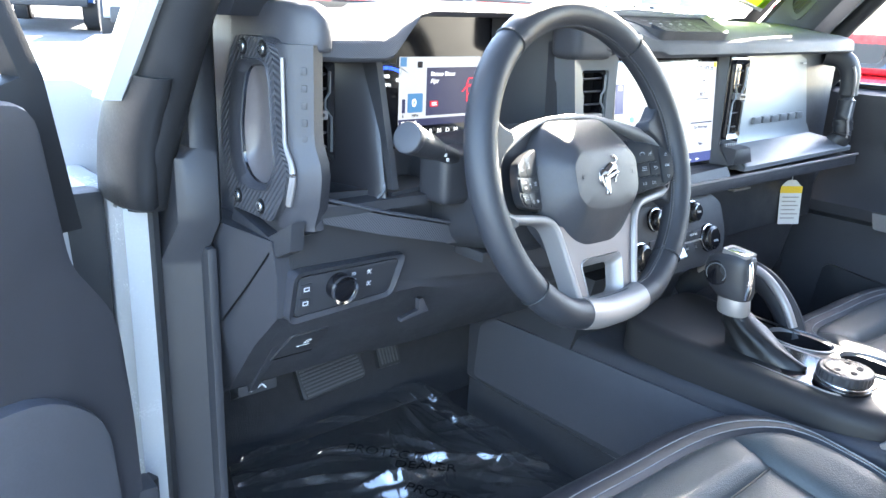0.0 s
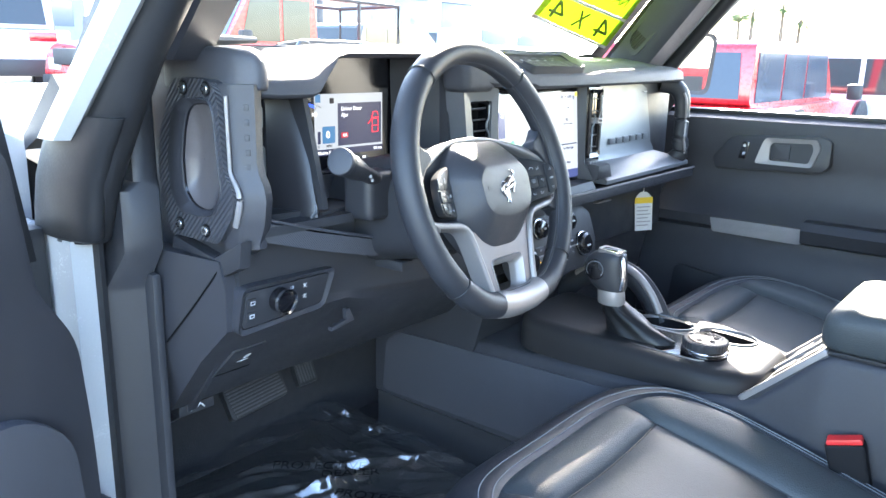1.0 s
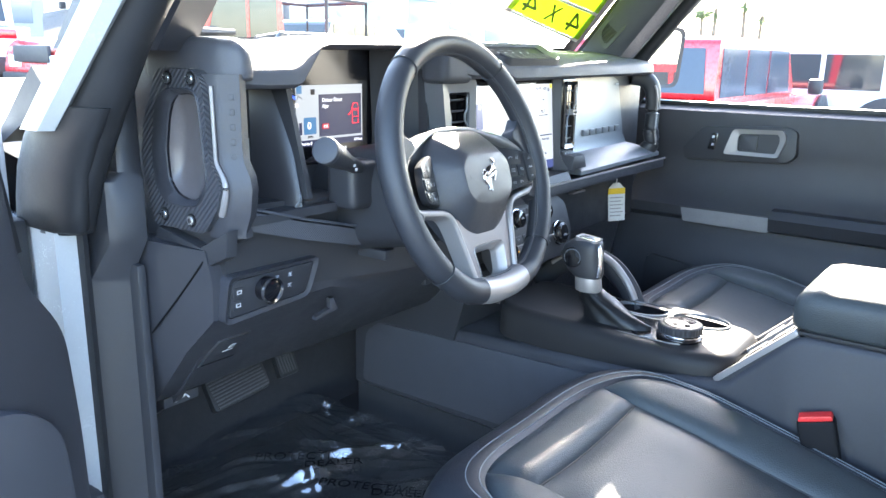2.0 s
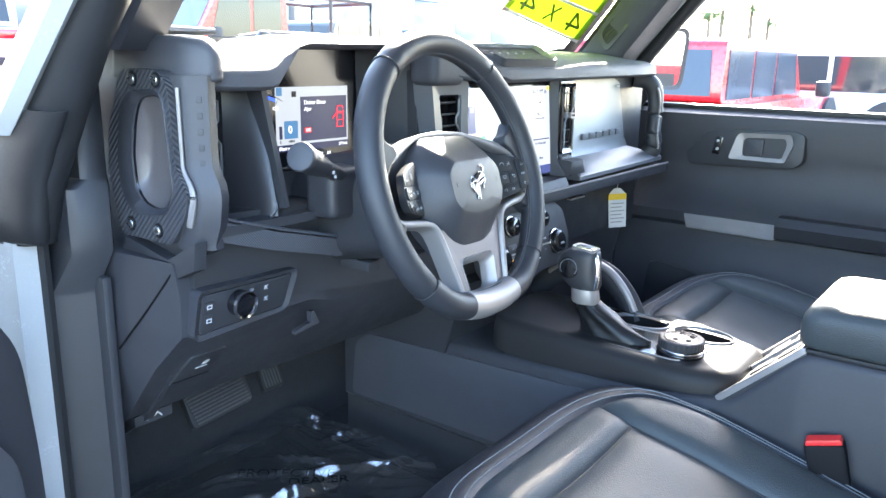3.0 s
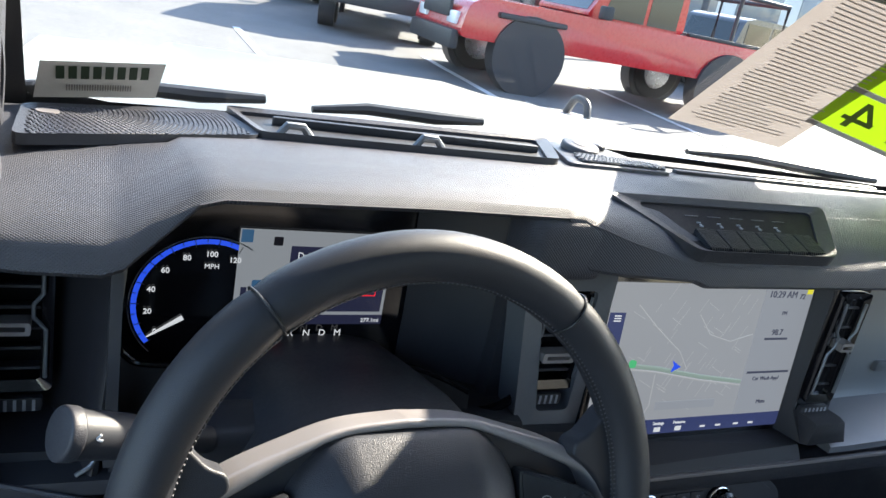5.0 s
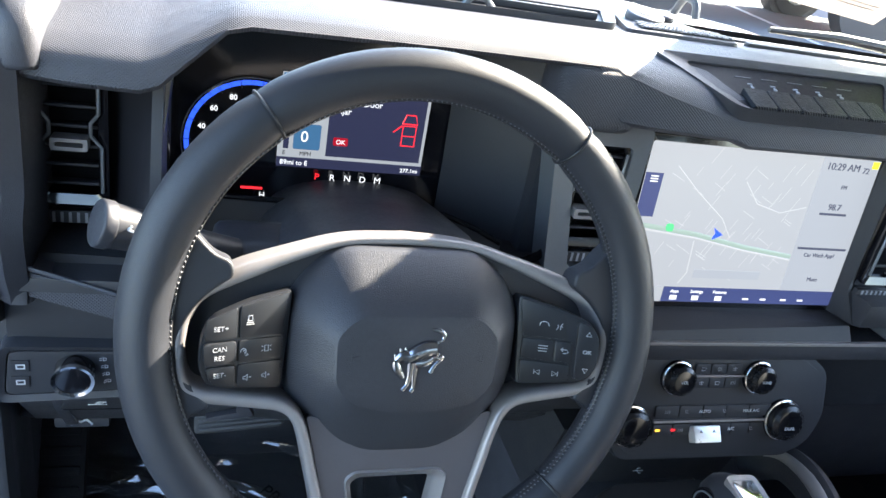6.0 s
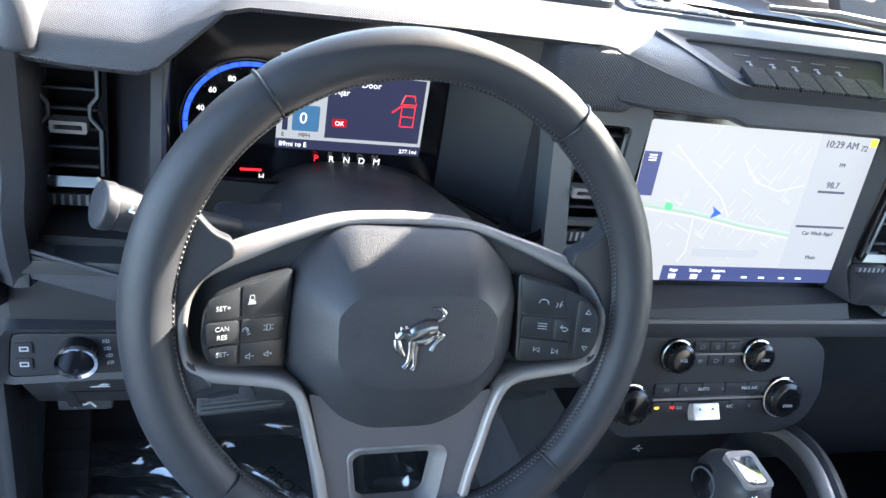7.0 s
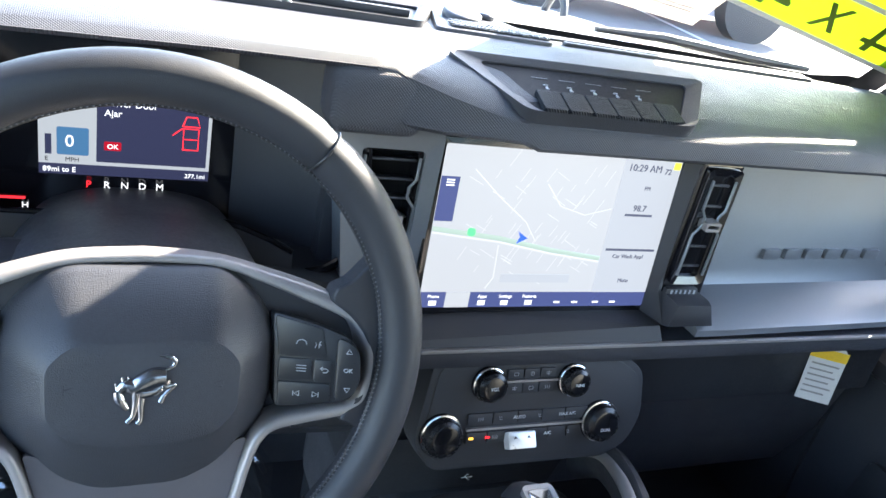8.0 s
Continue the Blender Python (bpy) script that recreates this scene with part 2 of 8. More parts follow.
# ---- the ground and the cabin's shell ----
def ground_sheet():
    bm = bmesh.new()
    bmesh.ops.create_grid(bm, x_segments=8, y_segments=8, size=400)
    for v in bm.verts:
        v.co.z = 0.042 * v.co.y
    return bm


solid("ground", ground_sheet(), ASPHALT, "sunlit grey asphalt of a car lot", "ground", "structure")


def screen_y(x, z):
    """Where the windscreen stands, ahead of a place across and a height."""
    return 0.44 + 0.07 * (1 - (x / 0.66) ** 2) - 0.85 * (z - 1.33)


def build_shell():
    # floor, bulkhead, roof, back wall of the cabin
    solid("floor", box(-0.72, 0.72, -1.6, 0.70, 0.5, 0.56, 0.01), CARPET, "black carpeted cabin floor", "floor", "structure")
    toe = plate([(0.585, 0.555), (0.76, 0.556), (0.76, 1.19), (0.66, 1.19), (0.645, 0.86)], -0.70, 0.70, basis((0, 0, 0), (0, 1, 0), (0, 0, 1)))
    solid("bulkhead", toe, CARPET, "dark carpeted bulkhead behind the pedals", "wall", "structure")
    solid("ceiling", box(-0.70, 0.70, -1.6, 0.10, 1.765, 1.82, 0.02), HEADLINER, "grey headliner under the roof", "ceiling", "structure")
    for s in (-1, 1):
        x0, x1 = sorted((s * 0.655, s * 0.745))
        solid("cant_rail", box(x0, x1, -1.58, -0.10, 1.725, 1.81, 0.02), PLASTIC_DARK, "dark roof rail trim above the door opening", "trim", "structure", "roof rails")
        solid("door_post", box(x0, x1, -0.86, -0.70, 0.55, 1.74, 0.02), PLASTIC_DARK, "dark trimmed post behind the front door", "pillar", "structure", "door posts")
    solid("wall_back", box(-0.74, 0.74, -1.62, -1.58, 0.5, 1.25, 0.01), PLASTIC, "dark trim closing the rear of the cabin", "wall", "structure")
    # windscreen header
    rings = []
    for i in range(13):
        x = -0.68 + 1.36 * i / 12
        y = screen_y(x, 1.70)
        rings.append([(x, y + 0.012, 1.690), (x, y - 0.02, 1.688), (x, y - 0.07, 1.705), (x, y - 0.13, 1.77), (x, y - 0.13, 1.81), (x, y + 0.0, 1.79), (x, y + 0.02, 1.72)])
    solid("header_trim", loft(rings), PLASTIC_DARK, "dark header trim above the windscreen", "trim", "structure")
    # windscreen glass
    rings = []
    for a in range(9):
        z = 1.33 + 0.37 * a / 8
        rings.append([(x, screen_y(x, z) + 0.004, z) for x in (-0.66 + 1.32 * b / 16 for b in range(17))])
    win = solid("window_1", loft(rings, False, False), GLASS, "clear curved windscreen glass", "windscreen", "structure")
    win.visible_shadow = False
    # rocker and hinge pillars, painted body
    for s in (-1, 1):
        pil = plate([(0.345, 0.35), (0.345, 1.108), (0.66, 1.108), (0.68, 0.35)], 0, 0.036, basis((-0.789 if s < 0 else 0.753, 0, 0), (0, 1, 0), (0, 0, 1)), 0.010)
        solid("hinge_pillar", pil, WHITE_PAINT, "white painted hinge pillar of the body", "body panel", "structure", "hinge pillars")
        bulge = loft([[(s * (0.769 + 0.85 * rx * math.cos(a)), yc + 0.075 * math.sin(a), z) for a in (2 * math.pi * i / 24 for i in range(24))] for z, yc, rx in ((1.108, 0.392, 0.024), (1.112, 0.388, 0.030), (1.14, 0.382, 0.031), (1.18, 0.370, 0.030), (1.22, 0.345, 0.028), (1.26, 0.31, 0.02))])
        solid("pillar_seal", bulge, RUBBER, "black rubber seal over the hinge pillar", "seal", "structure", "pillar seals", 70)
        kick = box(-0.712 if s < 0 else 0.70, -0.70 if s < 0 else 0.74, 0.30, 0.68, 0.5, 1.06, 0.004)
        solid("kick_panel", kick, PLASTIC_DARK, "dark footwell side panel", "trim", "structure", "kick panels")
        sill = box(-0.83 if s < 0 else 0.73, -0.73 if s < 0 else 0.83, -1.5, 0.3, 0.4, 0.56, 0.02)
        solid("sill", sill, WHITE_PAINT, "white painted door sill", "body panel", "structure", "sills")


build_shell()


def build_a_pillar(s):
    """The sloping windscreen pillar: inner trim, rubber seal, painted outer skin."""
    side = thing("windscreen_pillar", (s * 0.68, 0.3, 1.33), "dark-trimmed windscreen pillar with white outer skin", "pillar", "windscreen pillars")

    def ring(poly, z):
        k = (z - 1.33)
        return [(s * (x - 0.09 * k), y - 0.85 * k, z) for x, y in poly]

    zs = [1.322, 1.33, 1.45, 1.6, 1.76]
    trim = [(0.655, 0.425), (0.632, 0.40), (0.628, 0.29), (0.640, 0.255), (0.70, 0.235), (0.735, 0.26), (0.735, 0.40)]
    if s > 0:
        trim = [(0.655, 0.425), (0.632, 0.40), (0.628, 0.31), (0.640, 0.285), (0.70, 0.275), (0.735, 0.29), (0.735, 0.40)]
    part("inner_trim", loft([ring(trim, z) for z in zs]), PLASTIC, side)
    rows = []
    for z, yc, xc in ((1.105, 0.372, 0.760), (1.18, 0.340, 0.757), (1.25, 0.300, 0.750), (1.33, 0.240, 0.748), (1.375, 0.200, 0.744), (1.55, 0.05, 0.728), (1.78, -0.15, 0.706)):
        k = 1.0 if s < 0 else 0.5
        yc += 0.0 if s < 0 else 0.03
        rows.append([(s * (xc + 0.030 * k * math.cos(a)), yc + 0.046 * k * math.sin(a), z) for a in (2 * math.pi * i / 14 for i in range(14))])
    part("door_seal", loft(rows), RUBBER, side, "black rubber door seal")
    skin = [(0.735, 0.30), (0.76, 0.235), (0.782, 0.215), (0.797, 0.225), (0.797, 0.265), (0.76, 0.33), (0.70, 0.42)]
    if s > 0:
        skin = [(0.735, 0.31), (0.75, 0.27), (0.76, 0.262), (0.768, 0.27), (0.768, 0.30), (0.75, 0.34), (0.70, 0.42)]
    part("outer_skin", loft([[(x, y - 0.15 * (z - 1.33), z) for x, y, z in ring(skin, z)] for z in [1.232] + zs[2:]]), WHITE_PAINT, side, "white painted outer skin")
    # grip recess set into the trim
    m = basis((s * 0.6265, 0.275, 1.395), (0, -0.65, 0.76), (0, -0.76, -0.65))
    if s > 0:
        m = basis((0.6265, 0.300, 1.395), (0, -0.65, 0.76), (0, -0.76, -0.65))
    rec = rounded([(-0.045, -0.03), (-0.06, 0.02), (0.25, 0.025), (0.25, -0.035)], 0.02)
    inn = rounded([(-0.035, -0.022), (-0.048, 0.012), (0.242, 0.017), (0.242, -0.027)], 0.016)
    part("recess_frame", ringplate(rec, inn, -0.004, 0.003, m), PLASTIC, side)
    part("recess_grille", plate(inn, -0.002, 0.001, m), mat("pillar_grille", (0.012, 0.012, 0.014), 0.6, bump=1.0, bscale=70, kind="wave"), side)
    return side


build_a_pillar(-1)
build_a_pillar(1)

# ---- dashboard ----
DASH = thing("dashboard", (0, 0.35, 0.75), "dark grey car dashboard with grained pad and vents", "dashboard")


def dash_top():
    # per station across: x, lip depth, lip height, face height, crest height
    st = [(-0.642, 0.178, 1.280, 0.026, 1.316), (-0.60, 0.172, 1.278, 0.027, 1.318), (-0.556, 0.168, 1.278, 0.028, 1.32), (-0.543, 0.170, 1.282, 0.027, 1.322),
          (-0.497, 0.184, 1.324, 0.013, 1.343), (-0.480, 0.186, 1.328, 0.012, 1.345), (-0.32, 0.190, 1.330, 0.012, 1.347), (-0.196, 0.190, 1.330, 0.012, 1.346),
          (-0.180, 0.188, 1.300, 0.040, 1.345), (-0.165, 0.185, 1.286, 0.050, 1.344), (-0.130, 0.181, 1.284, 0.042, 1.341), (-0.055, 0.172, 1.284, 0.024, 1.333), (-0.04, 0.170, 1.279, 0.027, 1.330), (0.2, 0.170, 1.281, 0.027, 1.328),
          (0.5, 0.172, 1.284, 0.027, 1.326), (0.60, 0.180, 1.285, 0.027, 1.322), (0.642, 0.200, 1.287, 0.024, 1.318)]
    rings = []
    for x, yf, lip, h, top in st:
        back = screen_y(x, 1.33) - 0.012
        rings.append([(x, 0.36, lip - 0.004), (x, yf + 0.02, lip), (x, yf + 0.004, lip + 0.002), (x, yf, lip + 0.006), (x, yf + 0.002, lip + h - 0.006), (x, yf + 0.008, lip + h),
                      (x, yf + 0.03, (lip + h) * 0.4 + top * 0.6), (x, yf + 0.07, top), (x, 0.36, 1.337), (x, back, 1.331), (x, back, 1.30)])
    part("top_pad", loft(rings), TEXTILE_PAD, DASH, "grey woven-grain upper pad")

    # padded cheek closing the hood down to the centre vent
    part("hood_cheek", box(-0.228, -0.146, 0.186, 0.24, 1.277, 1.336, 0.016, 4), TEXTILE_PAD, DASH)


dash_top()


def grille(outline, m, material, name, parent, label, pitch=0.0042, r=0.0013, arcs=None):
    """A dark plate with many small raised dots in rows, seen as perforated mesh."""
    base = part(name, plate(outline, 0, 0.002, m), PLASTIC_DARK, parent, label)
    xs, ys = [p[0] for p in outline], [p[1] for p in outline]
    cx, cy = arcs or (sum(xs) / len(xs), sum(ys) / len(ys))
    verts, faces = [], []

    def inside(x, y):
        c = False
        for i in range(len(outline)):
            (x1, y1), (x2, y2) = outline[i], outline[i - 1]
            if (y1 > y) != (y2 > y) and x < (x2 - x1) * (y - y1) / (y2 - y1) + x1:
                c = not c
        return c

    k = 1
    while k * pitch < 0.35:
        rad = k * pitch
        n = int(2 * math.pi * rad / (pitch * 1.15))
        for i in range(n):
            a = 2 * math.pi * i / n
            x, y = cx + rad * math.cos(a), cy + rad * math.sin(a)
            if inside(x, y):
                b = len(verts)
                w = pitch * 0.33
                da = pitch * 0.40
                tx, ty = -math.sin(a), math.cos(a)
                nx, ny = math.cos(a), math.sin(a)
                for p, q in ((-1, -1), (1, -1), (1, 1), (-1, 1)):
                    verts.append((x + nx * w * p + tx * da * q, y + ny * w * p + ty * da * q, 0.0034))
                faces.append((b, b + 1, b + 2, b + 3))
                for p, q in ((-1, -1), (1, -1), (1, 1), (-1, 1)):
                    verts.append((x + nx * w * 1.3 * p + tx * da * 1.3 * q, y + ny * w * 1.3 * p + ty * da * 1.3 * q, 0.0019))
                for e in range(4):
                    faces.append((b + e, b + 4 + e, b + 4 + (e + 1) % 4, b + (e + 1) % 4))
        k += 1
    me = bpy.data.meshes.new(name)
    me.from_pydata([m @ Vector(v) for v in verts], [], faces)
    me.materials.append(material)
    ob = tagged(new("grille_mesh", me), kind="stuff")
    ob.parent = base
    ob.location = -world_at(base)
    return base


def dash_top_fittings():
    flat = basis((0, 0, 1.3355), (1, 0, 0), (0, 1, 0))
    # speaker grille at the driver's corner, and its raised frame
    out = rounded([(-0.610, 0.300), (-0.430, 0.372), (-0.452, 0.452), (-0.610, 0.395)], 0.012)
    out2 = rounded([(-0.618, 0.292), (-0.422, 0.368), (-0.446, 0.462), (-0.618, 0.402)], 0.014)
    grille(out, basis((0, 0, 1.336), (1, 0, 0), (0, 1, 0)), PLASTIC_SOFT, "speaker_grille", DASH, "perforated dash speaker grille", arcs=(-0.60, 0.40))
    part("speaker_frame", ringplate(out2, out, -0.004, 0.005, flat, 0.002), PLASTIC, DASH)
    part("speaker_badge", cyl((-0.598, 0.381, 1.338), (0, 0, 1), 0.009, 0.0022, 20), SATIN, DASH, "small oval speaker badge")
    # long tray with rails
    tray = [(-0.415, 0.378), (-0.10, 0.392), (-0.06, 0.492), (-0.43, 0.466)]
    tray2 = [(-0.425, 0.370), (-0.09, 0.384), (-0.04, 0.498), (-0.442, 0.474)]
    part("tray_mat", plate(tray, -0.004, 0.0012, flat), RUBBER, DASH, "black ribbed tray mat")
    part("tray_frame", ringplate(rounded(tray2, 0.01), rounded(tray, 0.008), -0.006, 0.008, flat, 0.003), PLASTIC, DASH)
    part("tray_rail", box(-0.40, -0.09, 0.432, 0.440, 1.336, 1.345, 0.002), PLASTIC_DARK, DASH)
    for x, y in ((-0.395, 0.376), (-0.252, 0.387)):
        part("tray_clip", tube([(x - 0.012, y, 1.339), (x - 0.004, y, 1.350), (x + 0.012, y + 0.004, 1.349), (x + 0.02, y + 0.004, 1.34)], 0.004, 8), GREY_METALLIC, DASH)
    # round sensor puck, its mesh pad
    part("sensor_plinth", plate(rounded([(-0.075, 0.385), (0.075, 0.385), (0.04, 0.50), (-0.04, 0.50)], 0.012), -0.004, 0.005, flat, 0.003), PLASTIC_SOFT, DASH)
    part("sensor_puck", cyl((-0.019, 0.455, 1.339), (0, -0.15, 1), 0.0235, 0.011, 32, 0.003), PLASTIC_SOFT, DASH, "round grey sensor puck")
    part("sensor_mark", cyl((-0.019, 0.4535, 1.3501), (0, -0.15, 1), 0.009, 0.0006, 20), SATIN, DASH)
    part("small_sensor", cyl((0.022, 0.478, 1.340), (0, 0, 1), 0.012, 0.008, 20, 0.003), PLASTIC_SOFT, DASH)
    grille(rounded([(-0.055, 0.392), (0.072, 0.392), (0.055, 0.428), (-0.045, 0.428)], 0.008), basis((0, 0, 1.3405), (1, 0, 0), (0, 1, 0)), PLASTIC_SOFT, "mesh_pad", DASH, "small perforated mesh pad", 0.005, 0.0015, (-0.02, 0.5))
    # defroster slots along the glass
    part("defroster_slot", box(0.06, 0.52, 0.440, 0.456, 1.330, 1.3365, 0.002), PLASTIC_DARK, DASH)
    part("defroster_slot", box(0.10, 0.50, 0.408, 0.418, 1.330, 1.3390, 0.002), PLASTIC_DARK, DASH)
    # auxiliary switch pod let into the crest
    m = basis((0.035, 0.205, 1.3185), (1, 0, 0), (0, 0.95, 0.31))
    sh = rounded([(-0.150, 0.055), (-0.095, -0.030), (0.088, -0.030), (0.150, 0.060)], 0.012)
    inn = rounded([(-0.118, 0.050), (-0.080, -0.023), (0.074, -0.023), (0.128, 0.054)], 0.012)
    part("switch_pod", ringplate(sh, inn, -0.02, 0.010, m, 0.005), PLASTIC, DASH, "raised auxiliary switch pod")
    part("switch_pod_floor", plate(inn, -0.02, 0.0030, m), POD_BLACK, DASH)
    for i in range(5):
        x0 = -0.066 + i * 0.0300
        part("indicator_slot", plate([(x0, 0.0335), (x0 + 0.018, 0.0335), (x0 + 0.018, 0.0350), (x0, 0.0350)], 0.002, 0.0036, m), PLASTIC_SOFT, DASH)
    for i in range(6):
        x0 = -0.074 + i * 0.0262
        part("aux_switch", plate(rounded([(x0, -0.0215), (x0 + 0.0245, -0.0215), (x0 + 0.0255, 0.008), (x0 + 0.001, 0.008)], 0.002, 2), 0.002, 0.0080, m, 0.001), mat_rib, DASH, "ribbed auxiliary switch")
        if i < 5:
            part("switch_symbol", join(plate([(x0 + 0.0165, 0.0225), (x0 + 0.0215, 0.0225), (x0 + 0.0215, 0.0236), (x0 + 0.0165, 0.0236)], 0.003, 0.0040, m),
                                       plate([(x0 + 0.0172, 0.0165), (x0 + 0.0208, 0.0165), (x0 + 0.0198, 0.0205), (x0 + 0.0182, 0.0205)], 0.003, 0.0040, m)), GREY_PRINT_INK, DASH)


POD_BLACK = mat("pod_black", (0.008, 0.008, 0.010), 0.6, spec=0.2, bump=0.2, bscale=900)
GREY_PRINT_INK = mat("grey_ink", (0.30, 0.31, 0.33), 0.6, var=0.03)
mat_rib = mat("ribbed_switch", (0.022, 0.023, 0.026), 0.55, spec=0.3, bump=0.9, bscale=220, kind="wave")
dash_top_fittings()


def vent(name, x0, x1, z0, z1, y, parent, slats=8, tab_z=None, tilt=0.0, nub=True):
    """A louvred air vent in a dark frame with notched sides."""
    v = part(name, ringplate(rounded([(x0 - 0.008, z0 - 0.008), (x1 + 0.008, z0 - 0.008), (x1 + 0.008, z1 + 0.008), (x0 - 0.008, z1 + 0.008)], 0.006),
                             rounded([(x0, z0), (x1, z0), (x1, z1), (x0, z1)], 0.004), -0.03, 0.004, basis((0, y, 0), (1, 0, 0), (0, 0, 1)), 0.003), GLOSS, parent, "air vent in a gloss black frame")
    # blackened back: the shade between the slats is put in its colour
    part("vent_back", box(x0, x1, y + 0.017, y + 0.020, z0, z1), VOID, v)
    slats = max(5, slats - 2)
    h = (z1 - z0) / slats
    for i in range(slats):
        zc = z0 + h * (i + 0.5)
        m = pose((x0 + x1) / 2, y + 0.006, zc, -10)
        part("slat", box(-(x1 - x0) / 2, (x1 - x0) / 2, -0.006, 0.008, -0.0014, 0.0014, 0.0009, 1, m), PLASTIC, v)
    for s in (0, 1):
        xs = x0 - 0.001 if s == 0 else x1 + 0.001
        d = 1 if s == 0 else -1
        zc = (z0 + z1) / 2
        line = [(xs, z1 - 0.004), (xs, zc + 0.022), (xs + d * 0.006, zc + 0.014), (xs + d * 0.006, zc + 0.004), (xs - d * 0.002, zc - 0.006), (xs - d * 0.002, z0 + 0.004)]
        part("side_guide", tube([(a, y - 0.005, b) for a, b in line], 0.0016, 6, up=(0, 1, 0)), GREY_METALLIC, v)
    zt = tab_z or (z0 + z1) / 2
    w = min(0.018, (x1 - x0) * 0.34)
    if nub:
        xc = (x0 + x1) / 2
        tab = ringplate(rounded([(xc - w, zt - 0.005), (xc + w, zt - 0.005), (xc + w, zt + 0.005), (xc - w, zt + 0.005)], 0.002), rounded([(xc - w * 0.75, zt - 0.002), (xc + w * 0.75, zt - 0.002), (xc + w * 0.75, zt + 0.002), (xc - w * 0.75, zt + 0.002)], 0.001), -0.004, 0.010, basis((0, y - 0.003, 0), (1, 0, 0), (0, 0, 1)))
        part("adjuster_tab", tab, SATIN, v, "silver vent adjuster tab")
    # thumb wheel with white ticks below the louvres
    xc = (x0 + x1) / 2
    wheel = part("thumb_wheel", box(xc - 0.022, xc + 0.022, y - 0.004, y + 0.006, z0 - 0.026, z0 - 0.014, 0.003), PLASTIC_DARK, v)
    for i in range(6):
        xa = xc - 0.016 + i * 0.0062
        part("tick", box(xa, xa + 0.0022, y - 0.0046, y - 0.0036, z0 - 0.0245, z0 - 0.0155), GREY_PRINT_INK, wheel)
    return v


def dash_driver_end():
    # left column with its slanting inner face
    col = [(-0.645, 0.33), (-0.645, 0.235), (-0.6700, 0.205), (-0.6685, 0.186), (-0.662, 0.177), (-0.648, 0.165), (-0.634, 0.171), (-0.630, 0.26), (-0.64, 0.33)]
    rings = [[(x, y - (flare if y < 0.21 else 0), z) for x, y in col] for z, flare in ((1.105, 0.0), (1.112, 0.0), (1.135, 0.010), (1.165, 0.015), (1.180, 0.012), (1.196, 0.002), (1.21, 0.0), (1.292, 0.0), (1.297, 0.0))]
    part("end_column", loft(rings), PLASTIC, DASH, "grey end column of the dash", 32)
    cap = [(-0.662, 0.335), (-0.662, 0.215), (-0.658, 0.186), (-0.640, 0.164), (-0.620, 0.170), (-0.620, 0.27), (-0.63, 0.335)]
    cap = rounded(cap, 0.016, 4)
    cc = Vector((-0.640, 0.25))
    rings = []
    for z, k in ((1.290, 0.98), (1.294, 1.0), (1.310, 1.0), (1.320, 0.985), (1.328, 0.94), (1.334, 0.86), (1.338, 0.72), (1.339, 0.5)):
        rings.append([(cc.x + (x - cc.x) * k, cc.y + (y - cc.y) * k, z) for x, y in cap])
    part("end_cap", loft(rings), PLASTIC_SOFT, DASH, "rounded grey corner cap", 70)
    # side wall that carries the hinge side of the dash
    wall = [(0.20, 1.09), (0.165, 1.105), (0.21, 1.32), (0.40, 1.335), (0.44, 1.0), (0.40, 0.80), (0.34, 0.84), (0.27, 0.93)]
    part("end_panel", plate(wall, -0.012, 0.0, basis((-0.636, 0, 0), (0, 1, 0), (0, 0, 1)), 0.003), PLASTIC, DASH, "dark end panel of the dash")
    # grab handle on the end face: ribbed plate, smooth collar and a deep pocket
    m = basis((-0.668, 0, 0), (0, -1, 0), (0, 0, 1))
    yz = lambda pts, r=0.008: rounded([(-y, z) for y, z in pts], r, 4)
    outer = yz(((0.274, 1.302), (0.214, 1.302), (0.200, 1.294), (0.194, 1.280), (0.188, 1.197), (0.175, 1.181), (0.169, 1.168), (0.178, 1.142), (0.205, 1.110), (0.306, 1.108), (0.314, 1.131), (0.325, 1.187), (0.320, 1.226), (0.287, 1.296)), 0.008)
    collar = yz(((0.267, 1.279), (0.220, 1.281), (0.206, 1.277), (0.201, 1.262), (0.196, 1.200), (0.193, 1.178), (0.195, 1.166), (0.211, 1.143), (0.242, 1.138), (0.281, 1.138), (0.299, 1.161), (0.301, 1.203), (0.290, 1.252), (0.281, 1.268)), 0.008)
    pocket = yz(((0.246, 1.272), (0.221, 1.274), (0.211, 1.270), (0.206, 1.255), (0.202, 1.200), (0.200, 1.180), (0.202, 1.170), (0.217, 1.150), (0.237, 1.147), (0.257, 1.152), (0.272, 1.168), (0.274, 1.206), (0.265, 1.245), (0.256, 1.264)), 0.008)
    shrink = lambda ring, k, c=(-0.236, 1.205): [(c[0] + (x - c[0]) * k, c[1] + (z - c[1]) * k) for x, z in ring]
    stack = lambda rows, caps=False: loft([[m @ Vector((x, z, d)) for x, z in ring] for ring, d in rows], True, caps)
    ring = part("grab_handle", ringplate(outer, collar, -0.014, 0.010, m, 0.0), RIBBED, DASH, "ribbed dark grab handle on the dash end")
    part("grip_collar", stack(((collar, 0.004), (collar, 0.0112), (shrink(collar, 0.985), 0.0122), (shrink(pocket, 1.03), 0.0090), (pocket, 0.0050))), PLASTIC, ring, "smooth collar round the grip", 60)
    part("pocket_edge", stack(((shrink(pocket, 1.012), 0.0068), (shrink(pocket, 1.004), 0.0076), (shrink(pocket, 0.985), 0.0050))), GLOSS, ring)
    deep = (-0.256, 1.205)
